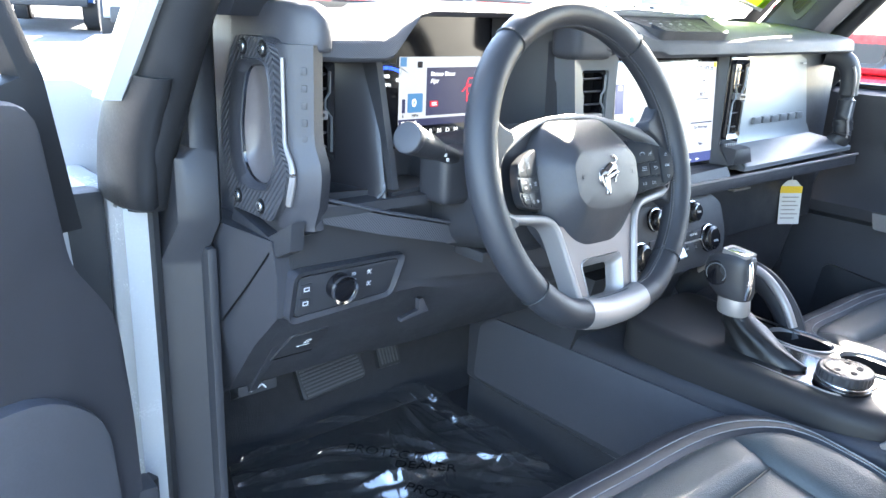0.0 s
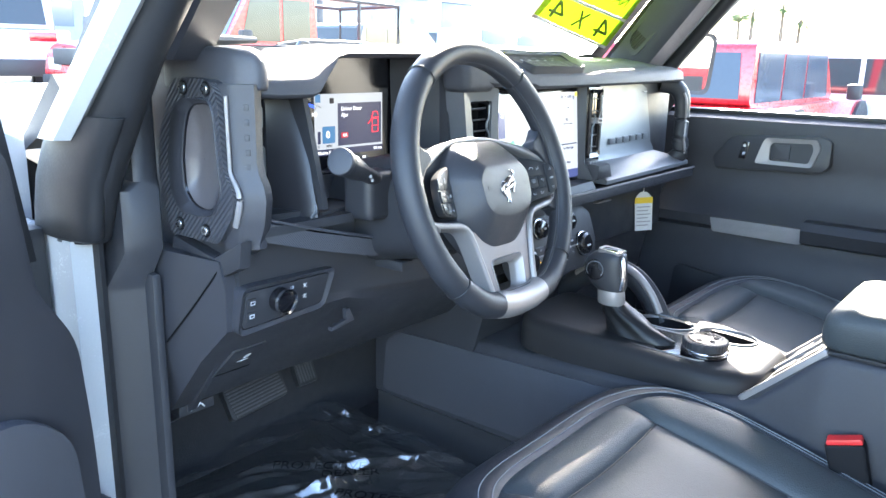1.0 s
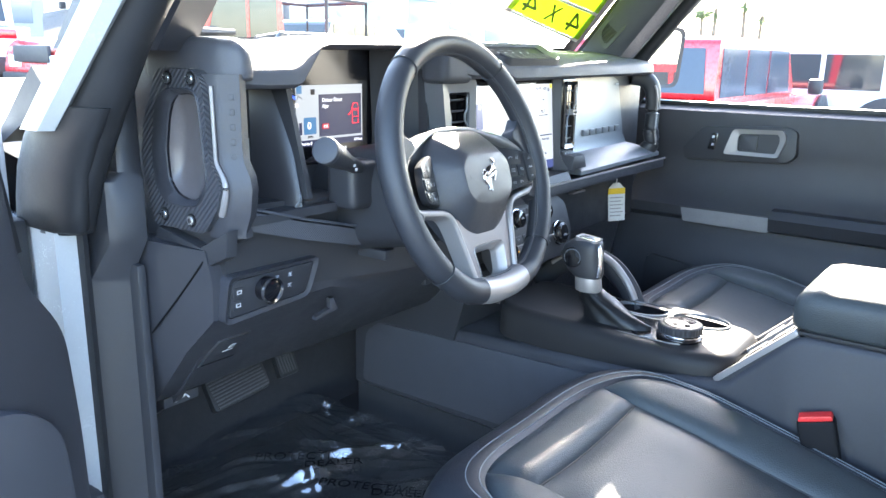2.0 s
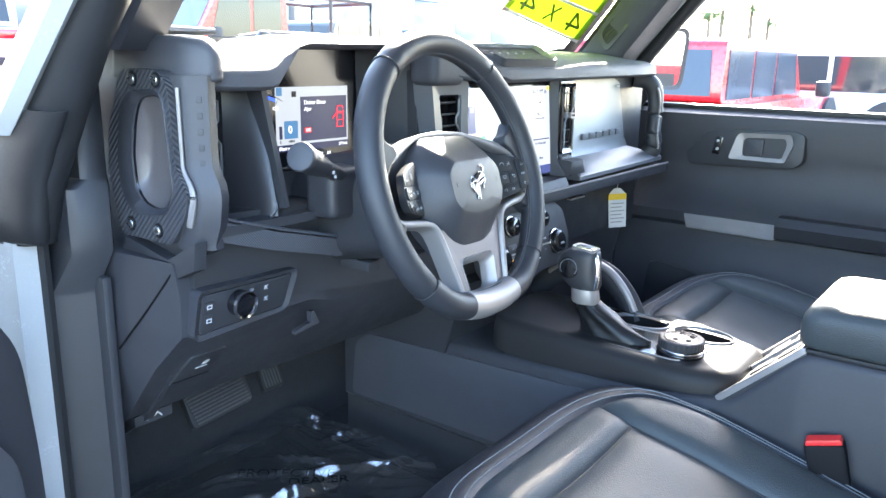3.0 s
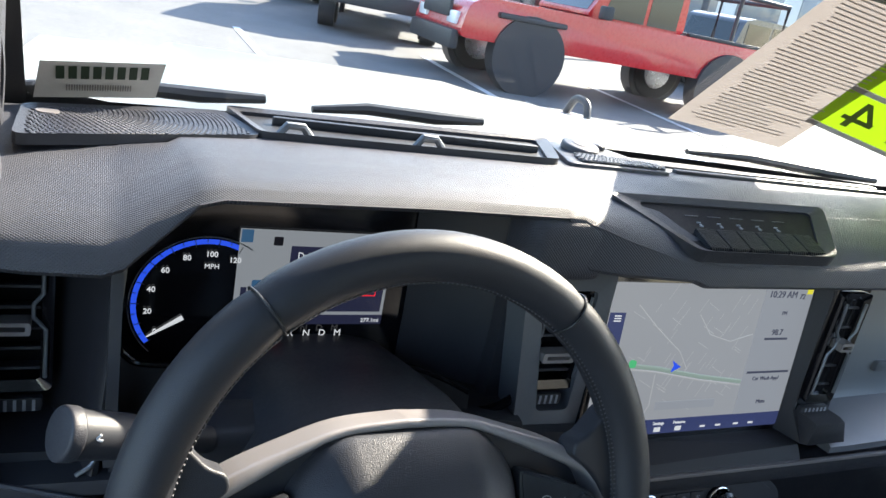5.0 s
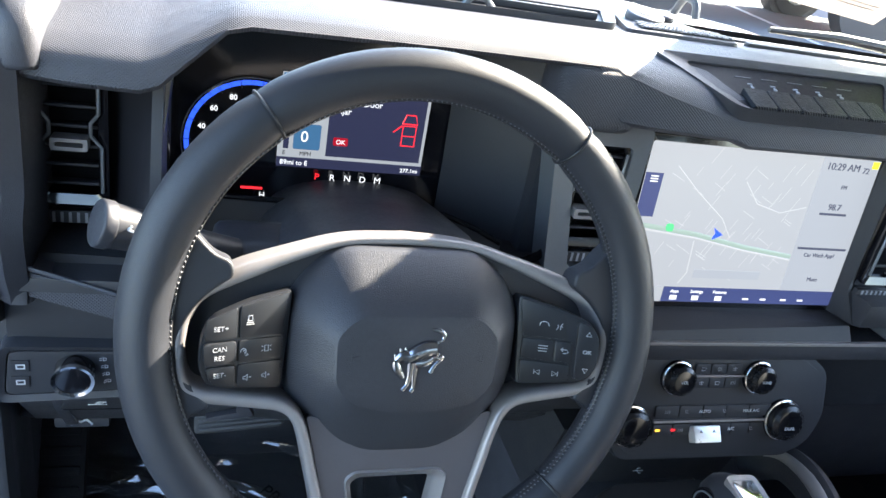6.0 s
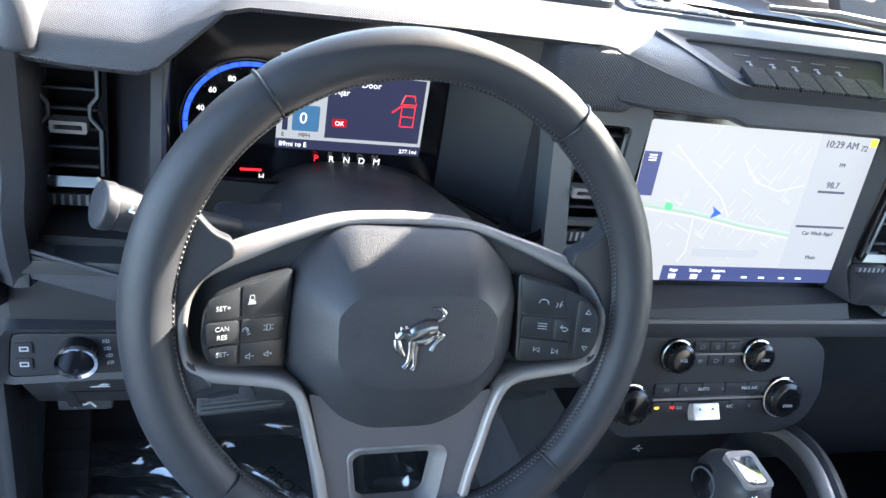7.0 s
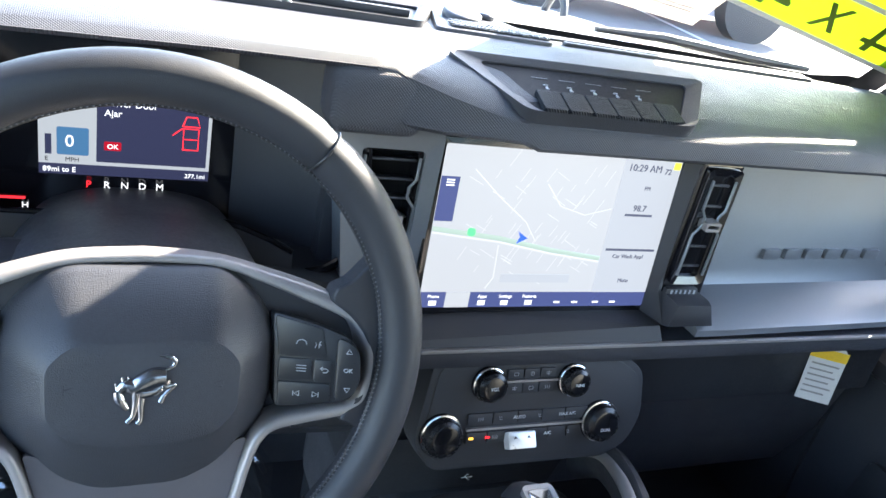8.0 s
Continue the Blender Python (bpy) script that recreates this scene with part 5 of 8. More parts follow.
    build_emblem(WM @ Matrix.Translation((-0.001, -0.0135, 0.0232)), hub)
    for s in (-1, 1):
        part("horn_mark", strokes_on(WM @ Matrix.Translation((s * 0.042, -0.012, 0.0222)), [[(-0.004, -0.003), (-0.004, 0.003)], [(-0.004, -0.001), (0.003, -0.0025), (0.003, 0.002), (-0.004, 0.0)]], 0.0004), LEATHER, hub)
    part("airbag_lettering", join(*[plate([(-0.014 + i * 0.0046, -0.0520), (-0.0108 + i * 0.0046, -0.0520), (-0.0108 + i * 0.0046, -0.0498), (-0.014 + i * 0.0046, -0.0498)], 0.015, 0.0196, WM) for i in range(6)]), LEATHER, hub)
    # satin band from the arch over the hub round each wing and down each leg
    band_o = [(0.0, 0.0635), (0.045, 0.0605), (0.085, 0.0505), (0.121, 0.0390), (0.141, 0.0260), (0.1525, 0.0130), (0.157, -0.001), (0.158, -0.021), (0.1545, -0.039), (0.147, -0.046), (0.135, -0.0495), (0.110, -0.0525), (0.088, -0.056), (0.078, -0.064), (0.0715, -0.080), (0.0665, -0.100), (0.0605, -0.124), (0.054, -0.158), (0.052, -0.176)]
    band_i = [(0.0, 0.0560), (0.044, 0.0540), (0.075, 0.0445), (0.104, 0.0330), (0.134, 0.0200), (0.1435, 0.0085), (0.1470, -0.004), (0.1472, -0.0205), (0.1435, -0.034), (0.1360, -0.0390), (0.126, -0.0408), (0.108, -0.0430), (0.086, -0.0470), (0.0720, -0.0570), (0.0645, -0.076), (0.0585, -0.100), (0.0525, -0.122), (0.0460, -0.156), (0.044, -0.174)]
    sunk = [0.022, 0.021, 0.016, 0.010, 0.005, 0.002] + [0.0] * 13
    for s in (-1, 1):
        wing = part("spoke_frame", ribbon([(s * x, y) for x, y in band_o], [(s * x, y) for x, y in band_i], sunk, WM), SATIN, wheel, "satin silver spoke band", 50)
        part("spoke_back", plate(rounded([(s * x, y) for x, y in ((0.04, 0.060), (0.075, 0.049), (0.108, 0.037), (0.138, 0.024), (0.152, 0.0), (0.152, -0.025), (0.142, -0.044), (0.110, -0.048), (0.085, -0.052), (0.05, -0.07))], 0.006, 3), -0.034, -0.024, WM), PLASTIC_DARK, wing)
        # keypad, canted towards the hub
        cant = WM @ Matrix(((1, 0, 0, 0), (0, 1, 0, 0), (s * 0.40, 0, 1, -0.042), (0, 0, 0, 1)))
        kp = [(0.082, 0.0265), (0.112, 0.0190), (0.133, 0.0110), (0.1395, 0.0), (0.1405, -0.020), (0.1355, -0.0320), (0.126, -0.0355), (0.086, -0.0415)]
        pad = part("key_pad", plate(rounded([(s * x, y) for x, y in kp], 0.005, 3), -0.010, 0.0010, cant, 0.0016), KEYPAD, wing, "black button pad")

        def key(pts, rise=0.0016, r=0.002, lab=""):
            return part("wheel_key", plate(rounded(pts, r, 3), 0.0, 0.001 + rise, cant, 0.0007), KEYPAD, pad, lab)
        at = lambda x, y, d=0.0028: cant @ Matrix.Translation((x, y, d))
        ink = lambda x, y, lines, d=0.0028, name="key_symbol": part(name, strokes_on(at(x, y, d), lines), KEY_INK, pad)
        if s < 0:
            key([(-0.1370, 0.0095), (-0.1175, 0.0165), (-0.1175, -0.0035), (-0.1378, -0.0035)])
            key([(-0.1160, 0.0170), (-0.0840, 0.0245), (-0.0870, -0.0035), (-0.1160, -0.0035)], 0.0012)
            key([(-0.1385, -0.0050), (-0.1175, -0.0050), (-0.1175, -0.0195), (-0.1370, -0.0195)], 0.0026, 0.003)
            key([(-0.1160, -0.0050), (-0.0870, -0.0050), (-0.0870, -0.0195), (-0.1160, -0.0195)], 0.0012)
            key([(-0.1365, -0.0210), (-0.1175, -0.0210), (-0.1175, -0.0345), (-0.1270, -0.0330), (-0.1330, -0.0300)])
            key([(-0.1160, -0.0210), (-0.0870, -0.0210), (-0.0880, -0.0395), (-0.1160, -0.0350)], 0.0012)
            text("SET+", 0.0043, at(-0.1275, 0.0035), KEY_INK, pad)
            text("SET-", 0.0043, at(-0.1270, -0.0265), KEY_INK, pad)
            text("CAN", 0.0042, at(-0.1278, -0.0095, 0.0038), KEY_INK, pad)
            text("RES", 0.0042, at(-0.1278, -0.0150, 0.0038), KEY_INK, pad)
            car = [[(-0.0016, -0.001), (-0.0012, 0.0022), (0.0012, 0.0022), (0.0016, -0.001), (-0.0016, -0.001)], [(-0.0022, -0.0022), (0.0022, -0.0022)], [(-0.0026, -0.0034), (0.0026, -0.0034)]]
            ink(-0.1095, 0.0085, car)
            ink(-0.1125, -0.0122, [arc_pts(-0.0004, 0.0, 0.0018, -60, 200), [(-0.0004, 0), (0.0010, 0.0012)], [(0.0020, -0.0018), (0.0030, -0.0026), (0.0010, -0.0030)]])
            ink(-0.0978, -0.0118, [[(-0.0012, -0.0020), (-0.0012, 0.0020), (0.0012, 0.0020), (0.0012, -0.0020), (-0.0012, -0.0020)], [(-0.0032, 0.0018), (-0.0022, 0.0010)], [(-0.0032, -0.0018), (-0.0022, -0.0010)], [(0.0032, 0.0018), (0.0022, 0.0010)], [(0.0032, -0.0018), (0.0022, -0.0010)]])
            spk = [[(-0.0020, -0.0008), (-0.0020, 0.0008), (-0.0008, 0.0008), (0.0006, 0.0022), (0.0006, -0.0022), (-0.0008, -0.0008), (-0.0020, -0.0008)], [(0.0016, 0), (0.0032, 0)]]
            ink(-0.1100, -0.0300, spk)
            ink(-0.0978, -0.0300, spk + [[(0.0024, 0.0008), (0.0024, -0.0008)]])
        else:
            key([(0.0835, 0.0245), (0.1135, 0.0172), (0.1175, -0.0035), (0.0870, -0.0035)], 0.0012)
            key([(0.0870, -0.0050), (0.1080, -0.0050), (0.1080, -0.0205), (0.0870, -0.0205)], 0.0012)
            key([(0.1095, -0.0050), (0.1210, -0.0050), (0.1210, -0.0205), (0.1095, -0.0205)], 0.0012)
            key([(0.0870, -0.0220), (0.1210, -0.0220), (0.1210, -0.0345), (0.0880, -0.0395)], 0.0012)
            key([(0.1235, 0.0120), (0.1330, 0.0085), (0.1385, 0.0), (0.1390, -0.020), (0.1340, -0.0310), (0.1235, -0.0330)], 0.0024, 0.004)
            text("OK", 0.0042, at(0.1310, -0.0112, 0.0036), KEY_INK, pad)
            ink(0.1310, 0.0024, [[(-0.0018, -0.0014), (0.0018, -0.0014), (0, 0.0018), (-0.0018, -0.0014)]], 0.0036)
            ink(0.1310, -0.0250, [[(-0.0018, 0.0014), (0.0018, 0.0014), (0, -0.0018), (-0.0018, 0.0014)]], 0.0036)
            ink(0.1005, 0.0070, [arc_pts(0, -0.001, 0.0032, 25, 155, 8, 0.0026), [(-0.0033, -0.0016), (-0.0026, 0.0004)], [(0.0033, -0.0016), (0.0026, 0.0004)]])
            ink(0.1110, 0.0058, [[(-0.0020, -0.0024), (-0.0010, 0.0), (-0.0016, 0.0014)], [(0.0006, -0.0022), (0.0006, 0.0006)], [(0.0018, 0.0026), (0.0008, 0.0010), (0.0020, -0.0004)]])
            ink(0.1012, -0.0116, [[(-0.0032, y), (0.0032, y)] for y in (-0.0020, 0.0, 0.0020)])
            ink(0.1162, -0.0122, [[(-0.0026, 0.0012), (0.0012, 0.0012), (0.0026, 0.0), (0.0012, -0.0016), (-0.0010, -0.0016)], [(-0.0012, 0.0026), (-0.0028, 0.0012), (-0.0012, -0.0002)]])
            ink(0.0990, -0.0298, [[(-0.0020, -0.0018), (-0.0020, 0.0018)], [(0.0018, -0.0018), (0.0018, 0.0018), (-0.0014, 0.0), (0.0018, -0.0018)]])
            ink(0.1112, -0.0298, [[(0.0020, -0.0018), (0.0020, 0.0018)], [(-0.0018, -0.0018), (-0.0018, 0.0018), (0.0014, 0.0), (-0.0018, -0.0018)]])
        # leather web from the band out to the rim
        web = [(0.122, 0.0450), (0.133, 0.0490), (0.143, 0.0600), (0.152, 0.0690), (0.166, 0.040), (0.170, -0.01), (0.162, -0.068), (0.150, -0.066), (0.142, -0.0560), (0.130, -0.0520), (0.138, -0.042), (0.150, -0.03), (0.152, -0.005), (0.147, 0.010), (0.136, 0.0240), (0.120, 0.0350)]
        part("spoke_bridge", plate(rounded([(s * x, y) for x, y in web], 0.008, 4), -0.018, 0.0016, WM, 0.006, 4), LEATHER, wheel, "leather web joining spoke and rim", 70)
    # forked lower spoke: satin panel with a framed window
    fo = rounded([(-0.0680, -0.060), (-0.058, -0.100), (-0.046, -0.156), (-0.044, -0.176), (0.044, -0.176), (0.046, -0.156), (0.058, -0.100), (0.0680, -0.060), (0.035, -0.070), (-0.035, -0.070)], 0.004, 3)
    fi = rounded([(-0.0385, -0.108), (-0.0365, -0.122), (-0.0330, -0.146), (-0.026, -0.153), (0.026, -0.153), (0.0330, -0.146), (0.0365, -0.122), (0.0385, -0.108), (0.032, -0.1025), (-0.032, -0.1025)], 0.005, 3)
    fw = [(x * 0.80, (y + 0.128) * 0.72 - 0.131) for x, y in fi]
    part("lower_spoke", ringplate(fo, fi, -0.024, -0.0035, WM, 0.001), SPOKE_GREY, wheel, "forked satin grey lower spoke")
    part("window_frame", loft([[WM @ Vector((x, y, d)) for x, y in ring] for ring, d in ((fi, -0.0050), (lerp2(fi, fw, 0.12), -0.0030), (lerp2(fi, fw, 0.9), -0.0130), (fw, -0.0165), (fw, -0.0240))], True, False), SATIN, wheel, "bevelled silver window frame", 50)
    foot_path = [WM @ Vector(p) for p in smooth_path([(-0.052, -0.1600, 0.0), (-0.026, -0.1645, 0), (0, -0.1655, 0), (0.026, -0.1645, 0), (0.052, -0.1600, 0.0)], 5)]
    part("rim_foot", tube(foot_path, 0.0180, 16), SATIN, wheel, "satin silver insert at the foot of the rim")
    # column shroud behind
    col = thing("steering_column", (-0.37, 0.2, 1.1), "dark plastic steering column shroud with stalks", "steering column")
    sec = [(-0.095, -0.075), (-0.10, 0.01), (-0.075, 0.045), (-0.03, 0.056), (0.03, 0.056), (0.075, 0.045), (0.10, 0.01), (0.095, -0.075), (0.05, -0.10), (-0.05, -0.10)]
    rings = []
    for y, k, dz in ((0.075, 0.80, -0.005), (0.085, 0.96, 0), (0.16, 1.0, -0.012), (0.24, 1.0, -0.03), (0.30, 0.95, -0.04)):
        rings.append([(-0.37 + x * k, y, 1.160 + z * k + dz) for x, z in rounded(sec, 0.02, 3)])
    part("shroud", loft(rings), PLASTIC_DARK, col)
    # left stalk: arm, drum, flat grey end
    a, b = Vector((-0.484, 0.136, 1.176)), Vector((-0.573, 0.104, 1.209))
    d = (b - a).normalized()
    st = part("wiper_stalk", tube([a, a.lerp(b, 0.35), a.lerp(b, 0.62), b - d * 0.004], [0.0095, 0.0105, 0.0145, 0.0160], 20), PLASTIC_DARK, col, "black control stalk with white symbols")
    part("stalk_cap", cyl(b - d * 0.006, d, 0.0170, 0.010, 28, 0.002), PLASTIC, st, "flat grey stalk end")
    part("stalk_boot", box(-0.502, -0.425, 0.128, 0.18, 1.120, 1.184, 0.012, 3), PLASTIC_DARK, col)
    c = a.lerp(b, 0.80)
    part("stalk_symbol", join(tube([c + Vector((-0.005, -0.0148, 0.008)), c + Vector((0.003, -0.0155, 0.006))], 0.0009, 5), tube([c + Vector((-0.003, -0.0155, 0.005)), c + Vector((0.002, -0.0150, 0.010))], 0.0009, 5)), WHITE_INK, st)
    for i in range(4):
        q = a.lerp(b, 0.30) + Vector((-0.003 * i, -0.0128, -0.007 + 0.0055 * i))
        part("stalk_mark", box(q.x - 0.0015, q.x + 0.0015, q.y - 0.0006, q.y + 0.001, q.z - 0.0018, q.z + 0.0018), WHITE_INK, st)
    part("column_lever", box(-0.425, -0.40, 0.14, 0.20, 1.035, 1.05, 0.004), PLASTIC_DARK, col)


SPOKE_GREY = mat("spoke_grey", (0.125, 0.120, 0.132), 0.40, metal=0.5, var=0.05)
KEYPAD = mat("keypad_black", (0.016, 0.017, 0.020), 0.36, var=0.05)
STITCH_DARK = mat("rim_stitching", (0.10, 0.10, 0.11), 0.6)
LEATHER_HUB = mat("airbag_grain", (0.035, 0.036, 0.042), 0.42, bump=0.25, bscale=1300, kind="voronoi", rvar=0.06)
KEY_INK = mat("key_ink", (0.36, 0.37, 0.39), 0.55, var=0.03)
build_wheel()


def build_pedals():
    brake = thing("brake_pedal", (-0.455, 0.46, 0.70), "ribbed black rubber brake pedal", "pedal", "pedals")
    m = basis((-0.455, 0.452, 0.768), (1, 0, 0.10), (0, 0.55, 0.83))
    part("pedal_plate", plate(rounded([(-0.062, -0.028), (0.056, -0.028), (0.062, 0.030), (-0.056, 0.030)], 0.010), -0.008, 0.006, m, 0.003), RUBBER, brake)
    for i in range(9):
        y = -0.024 + i * 0.0058
        part("pedal_rib", plate([(-0.054, y), (0.052, y), (0.052, y + 0.0028), (-0.054, y + 0.0028)], 0.004, 0.0085, m), PEDAL_RIB, brake)
    part("pedal_arm", tube([(-0.45, 0.465, 0.78), (-0.44, 0.51, 0.85), (-0.43, 0.56, 0.98)], 0.010, 8), PLASTIC_DARK, brake)
    gas = thing("accelerator_pedal", (-0.325, 0.48, 0.68), "narrow ribbed black accelerator pedal", "pedal", "pedals")
    m = basis((-0.325, 0.472, 0.748), (1, 0, 0), (0, 0.45, 0.89))
    part("pedal_plate", plate(rounded([(-0.024, -0.012), (0.022, -0.012), (0.024, 0.044), (-0.020, 0.044)], 0.006), -0.006, 0.005, m, 0.002), RUBBER, gas)
    for i in range(6):
        part("pedal_rib", plate([(-0.018 + i * 0.0064, -0.006), (-0.0155 + i * 0.0064, -0.006), (-0.0155 + i * 0.0064, 0.037), (-0.018 + i * 0.0064, 0.037)], 0.003, 0.0072, m), PEDAL_RIB, gas)
    part("pedal_arm", tube([(-0.325, 0.48, 0.77), (-0.325, 0.53, 0.86), (-0.33, 0.58, 0.95)], 0.009, 8), PLASTIC_DARK, gas)


PEDAL_RIB = mat("pedal_rib", (0.06, 0.06, 0.065), 0.4, metal=0.2)
build_pedals()


# ---- centre console ----
CON = thing("centre_console", (0.0, -0.2, 0.56), "dark centre console with shifter well and armrest bin", "console")


def build_console():
    # tunnel under everything, carpeted
    rings = []
    for y, z in ((0.50, 0.78), (0.10, 0.79), (-0.20, 0.80), (-0.80, 0.80)):
        rings.append([(-0.104, y, 0.56), (-0.102, y, z), (0.102, y, z), (0.104, y, 0.56)])
    part("tunnel", loft(rings), CARPET, CON, "black carpeted tunnel")
    # side walls and body, stepped along its length: y, top height, half width
    st = [(0.50, 0.795, 0.110), (0.46, 0.812, 0.113), (0.35, 0.818, 0.113), (0.10, 0.827, 0.113), (-0.10, 0.836, 0.113), (-0.235, 0.848, 0.113), (-0.265, 0.860, 0.113), (-0.34, 0.940, 0.113), (-0.36, 0.952, 0.113), (-0.80, 0.956, 0.113)]
    rings = []
    for y, z, w in st:
        rings.append([(-w + 0.006, y, 0.642), (-w, y, 0.648), (-w, y, z - 0.014), (-w + 0.003, y, z - 0.005), (-w + 0.010, y, z), (w - 0.010, y, z), (w - 0.003, y, z - 0.005), (w, y, z - 0.014), (w, y, 0.648), (w - 0.006, y, 0.642)])
    part("body", loft(rings), PLASTIC, CON, "smooth dark console body")
    # raised deck, a long rounded tongue round shifter, dial and cup holders
    def tongue(k, y0=-0.262):
        return rounded([(-0.106 + k, 0.16), (-0.106 + k, -0.19 + k), (-0.075 + k * 0.8, y0 + k), (0.085 - k * 0.8, y0 + k), (0.108 - k, -0.20 + k), (0.108 - k, 0.16)], 0.040, 7)
    rings = []
    for k, z in ((0.000, 0.822), (0.000, 0.838), (0.001, 0.858), (0.004, 0.868), (0.010, 0.8755), (0.018, 0.8785), (0.026, 0.8785)):
        rings.append([(x, y, z + 0.012 * max(0, y - 0.06) / 0.10) for x, y in tongue(k)])
    m = basis((0, 0, 0.8785), (1, 0, 0), (0, 1, 0))
    cx, wells = 0.064, (-0.160, -0.052)
    ell = lambda cy, a, b, z: [m @ Vector((cx + a * math.cos(t), cy + b * math.sin(t), z)) for t in (2 * math.pi * i / 32 for i in range(32))]
    deck = loft(rings, True, False)
    flat = [Vector((x, y)) for x, y in tongue(0.026)]
    holes = [[Vector((q.x, q.y)) for q in ell(cy, 0.0330, 0.0480, 0.0)] for cy in wells]
    pts, links = [], []
    for loop in [flat] + holes:
        k = len(pts)
        pts += loop
        links += [(k + i, k + (i + 1) % len(loop)) for i in range(len(loop))]
    tri = geometry.delaunay_2d_cdt(pts, links, [], 1, 1e-6)
    vs = [deck.verts.new((q.x, q.y, 0.8785 + 0.012 * max(0, q.y - 0.06) / 0.10)) for q in tri[0]]
    for f in tri[2]:
        q = sum((tri[0][i] for i in f), Vector((0, 0))) / len(f)
        if all(((q.x - cx) / 0.033) ** 2 + ((q.y - cy) / 0.048) ** 2 > 0.999 for cy in wells):
            deck.faces.new([vs[i] for i in f])
    bmesh.ops.remove_doubles(deck, verts=deck.verts, dist=0.0001)
    bmesh.ops.recalc_face_normals(deck, faces=deck.faces)
    part("deck", deck, PLASTIC_GLOSSY, CON, "smooth dark raised deck with rounded edge")
    part("deck_foot_line", tube([(x, y, 0.8375) for x, y in tongue(-0.0012)][8:38], 0.0012, 5), RUBBER, CON)
    panel = rounded([(-0.062, 0.052), (-0.072, -0.040), (-0.072, -0.165), (-0.052, -0.188), (0.006, -0.188), (0.022, -0.165), (0.022, 0.030), (0.010, 0.052)], 0.014, 5)
    out = rounded([(-0.0640, 0.055), (-0.0745, -0.040), (-0.0745, -0.166), (-0.053, -0.1905), (0.0072, -0.1905), (0.0245, -0.166), (0.0245, 0.031), (0.0112, 0.055)], 0.015, 5)
    part("shift_plate", plate(panel, -0.004, 0.0008, m), GLOSS, CON, "gloss black shifter plate")
    part("shift_plate_edge", ringplate(out, panel, -0.004, 0.0024, m, 0.001), SATIN, CON, "bright edge of the shifter plate")
    for i in range(5):
        part("gear_mark", plate([(-0.066, 0.030 - i * 0.019), (-0.060, 0.030 - i * 0.019), (-0.060, 0.037 - i * 0.019), (-0.066, 0.037 - i * 0.019)], 0.0, 0.0014, m), WHITE_INK, CON)
    # cup holders to the passenger's side, open wells with a bright rim
    for cy in wells:
        part("cup_holder", loft([ell(cy, 0.0365, 0.0515, -0.0004), ell(cy, 0.0360, 0.0510, 0.0026), ell(cy, 0.0335, 0.0485, 0.0034), ell(cy, 0.0318, 0.0468, -0.003)], True, False), GREY_METALLIC, CON, "slim grey rim of a cup holder")
        well = loft([ell(cy, 0.0326, 0.0476, -0.001), ell(cy, 0.0310, 0.0455, -0.012), ell(cy, 0.0295, 0.0430, -0.033), ell(cy, 0.026, 0.039, -0.0355), ell(cy, 0.002, 0.003, -0.0358)], True, False)
        part("cup_holder_well", well, POD_BLACK, CON, "dark cup holder well")
    # sloping tray between deck and bin: two raised side rails and a dark recessed panel
    sm = basis((0, -0.300, 0.9005), (-1, 0, 0), (0, -0.72, 0.695))
    part("slope", plate(rounded([(-0.106, -0.075), (0.106, -0.075), (0.106, 0.072), (-0.106, 0.072)], 0.008), -0.02, 0.002, sm, 0.001), PLASTIC_DARK, CON, "dark sloping tray below the armrest")
    for x in (-0.092, -0.007, 0.101):
        part("rail", plate(rounded([(x - 0.005, -0.078), (x + 0.005, -0.078), (x + 0.007, 0.073), (x - 0.007, 0.073)], 0.004), 0.0, 0.009, sm, 0.003), SATIN, CON, "satin rail of the sloping tray")
    for x, w in ((-0.050, 0.028), (0.047, 0.038)):
        sw = part("switch_plate", plate(rounded([(x - w, -0.056), (x + w, -0.056), (x + w, 0.064), (x - w, 0.064)], 0.004), 0.0, 0.0036, sm, 0.0012), PLASTIC_DARK, CON, "dark recessed switch plate")
        for y in (-0.034, 0.014):
            part("window_switch", plate(rounded([(x - 0.016, y), (x + 0.016, y), (x + 0.016, y + 0.034), (x - 0.016, y + 0.034)], 0.003), 0.002, 0.0075, sm, 0.003), PLASTIC_DARK, sw)
    # padded lid with a rounded nose
    rings = []
    for y, z0, z1, w in ((-0.336, 0.972, 0.986, 0.092), (-0.339, 0.963, 1.000, 0.102), (-0.348, 0.958, 1.010, 0.108), (-0.366, 0.956, 1.015, 0.110), (-0.42, 0.956, 1.017, 0.111), (-0.70, 0.956, 1.017, 0.111), (-0.72, 0.965, 1.0, 0.10)):
        r = 0.40 * (z1 - z0)
        prof = [(-w + 0.004, z0), (-w, z0 + 0.006)] + [(-w + r - r * math.cos(a), z1 - r + r * math.sin(a)) for a in (math.pi / 2 * i / 5 for i in range(6))]
        prof = prof + [(-x, z) for x, z in prof[::-1]]
        rings.append([(x, y, z) for x, z in prof])
    part("armrest_lid", loft(rings), LEATHER_SEAT, CON, "padded leather armrest lid", 60)
    part("lid_gap", box(-0.1115, 0.1115, -0.78, -0.350, 0.951, 0.9565, 0.001), RUBBER, CON)
    # long plate low on the driver's side, stepped front edge; paler plastic stands in for window reflection
    low = rounded([(0.475, 0.655), (0.465, 0.765), (0.43, 0.792), (0.05, 0.806), (-0.20, 0.812), (-0.24, 0.80), (-0.22, 0.665)], 0.014)
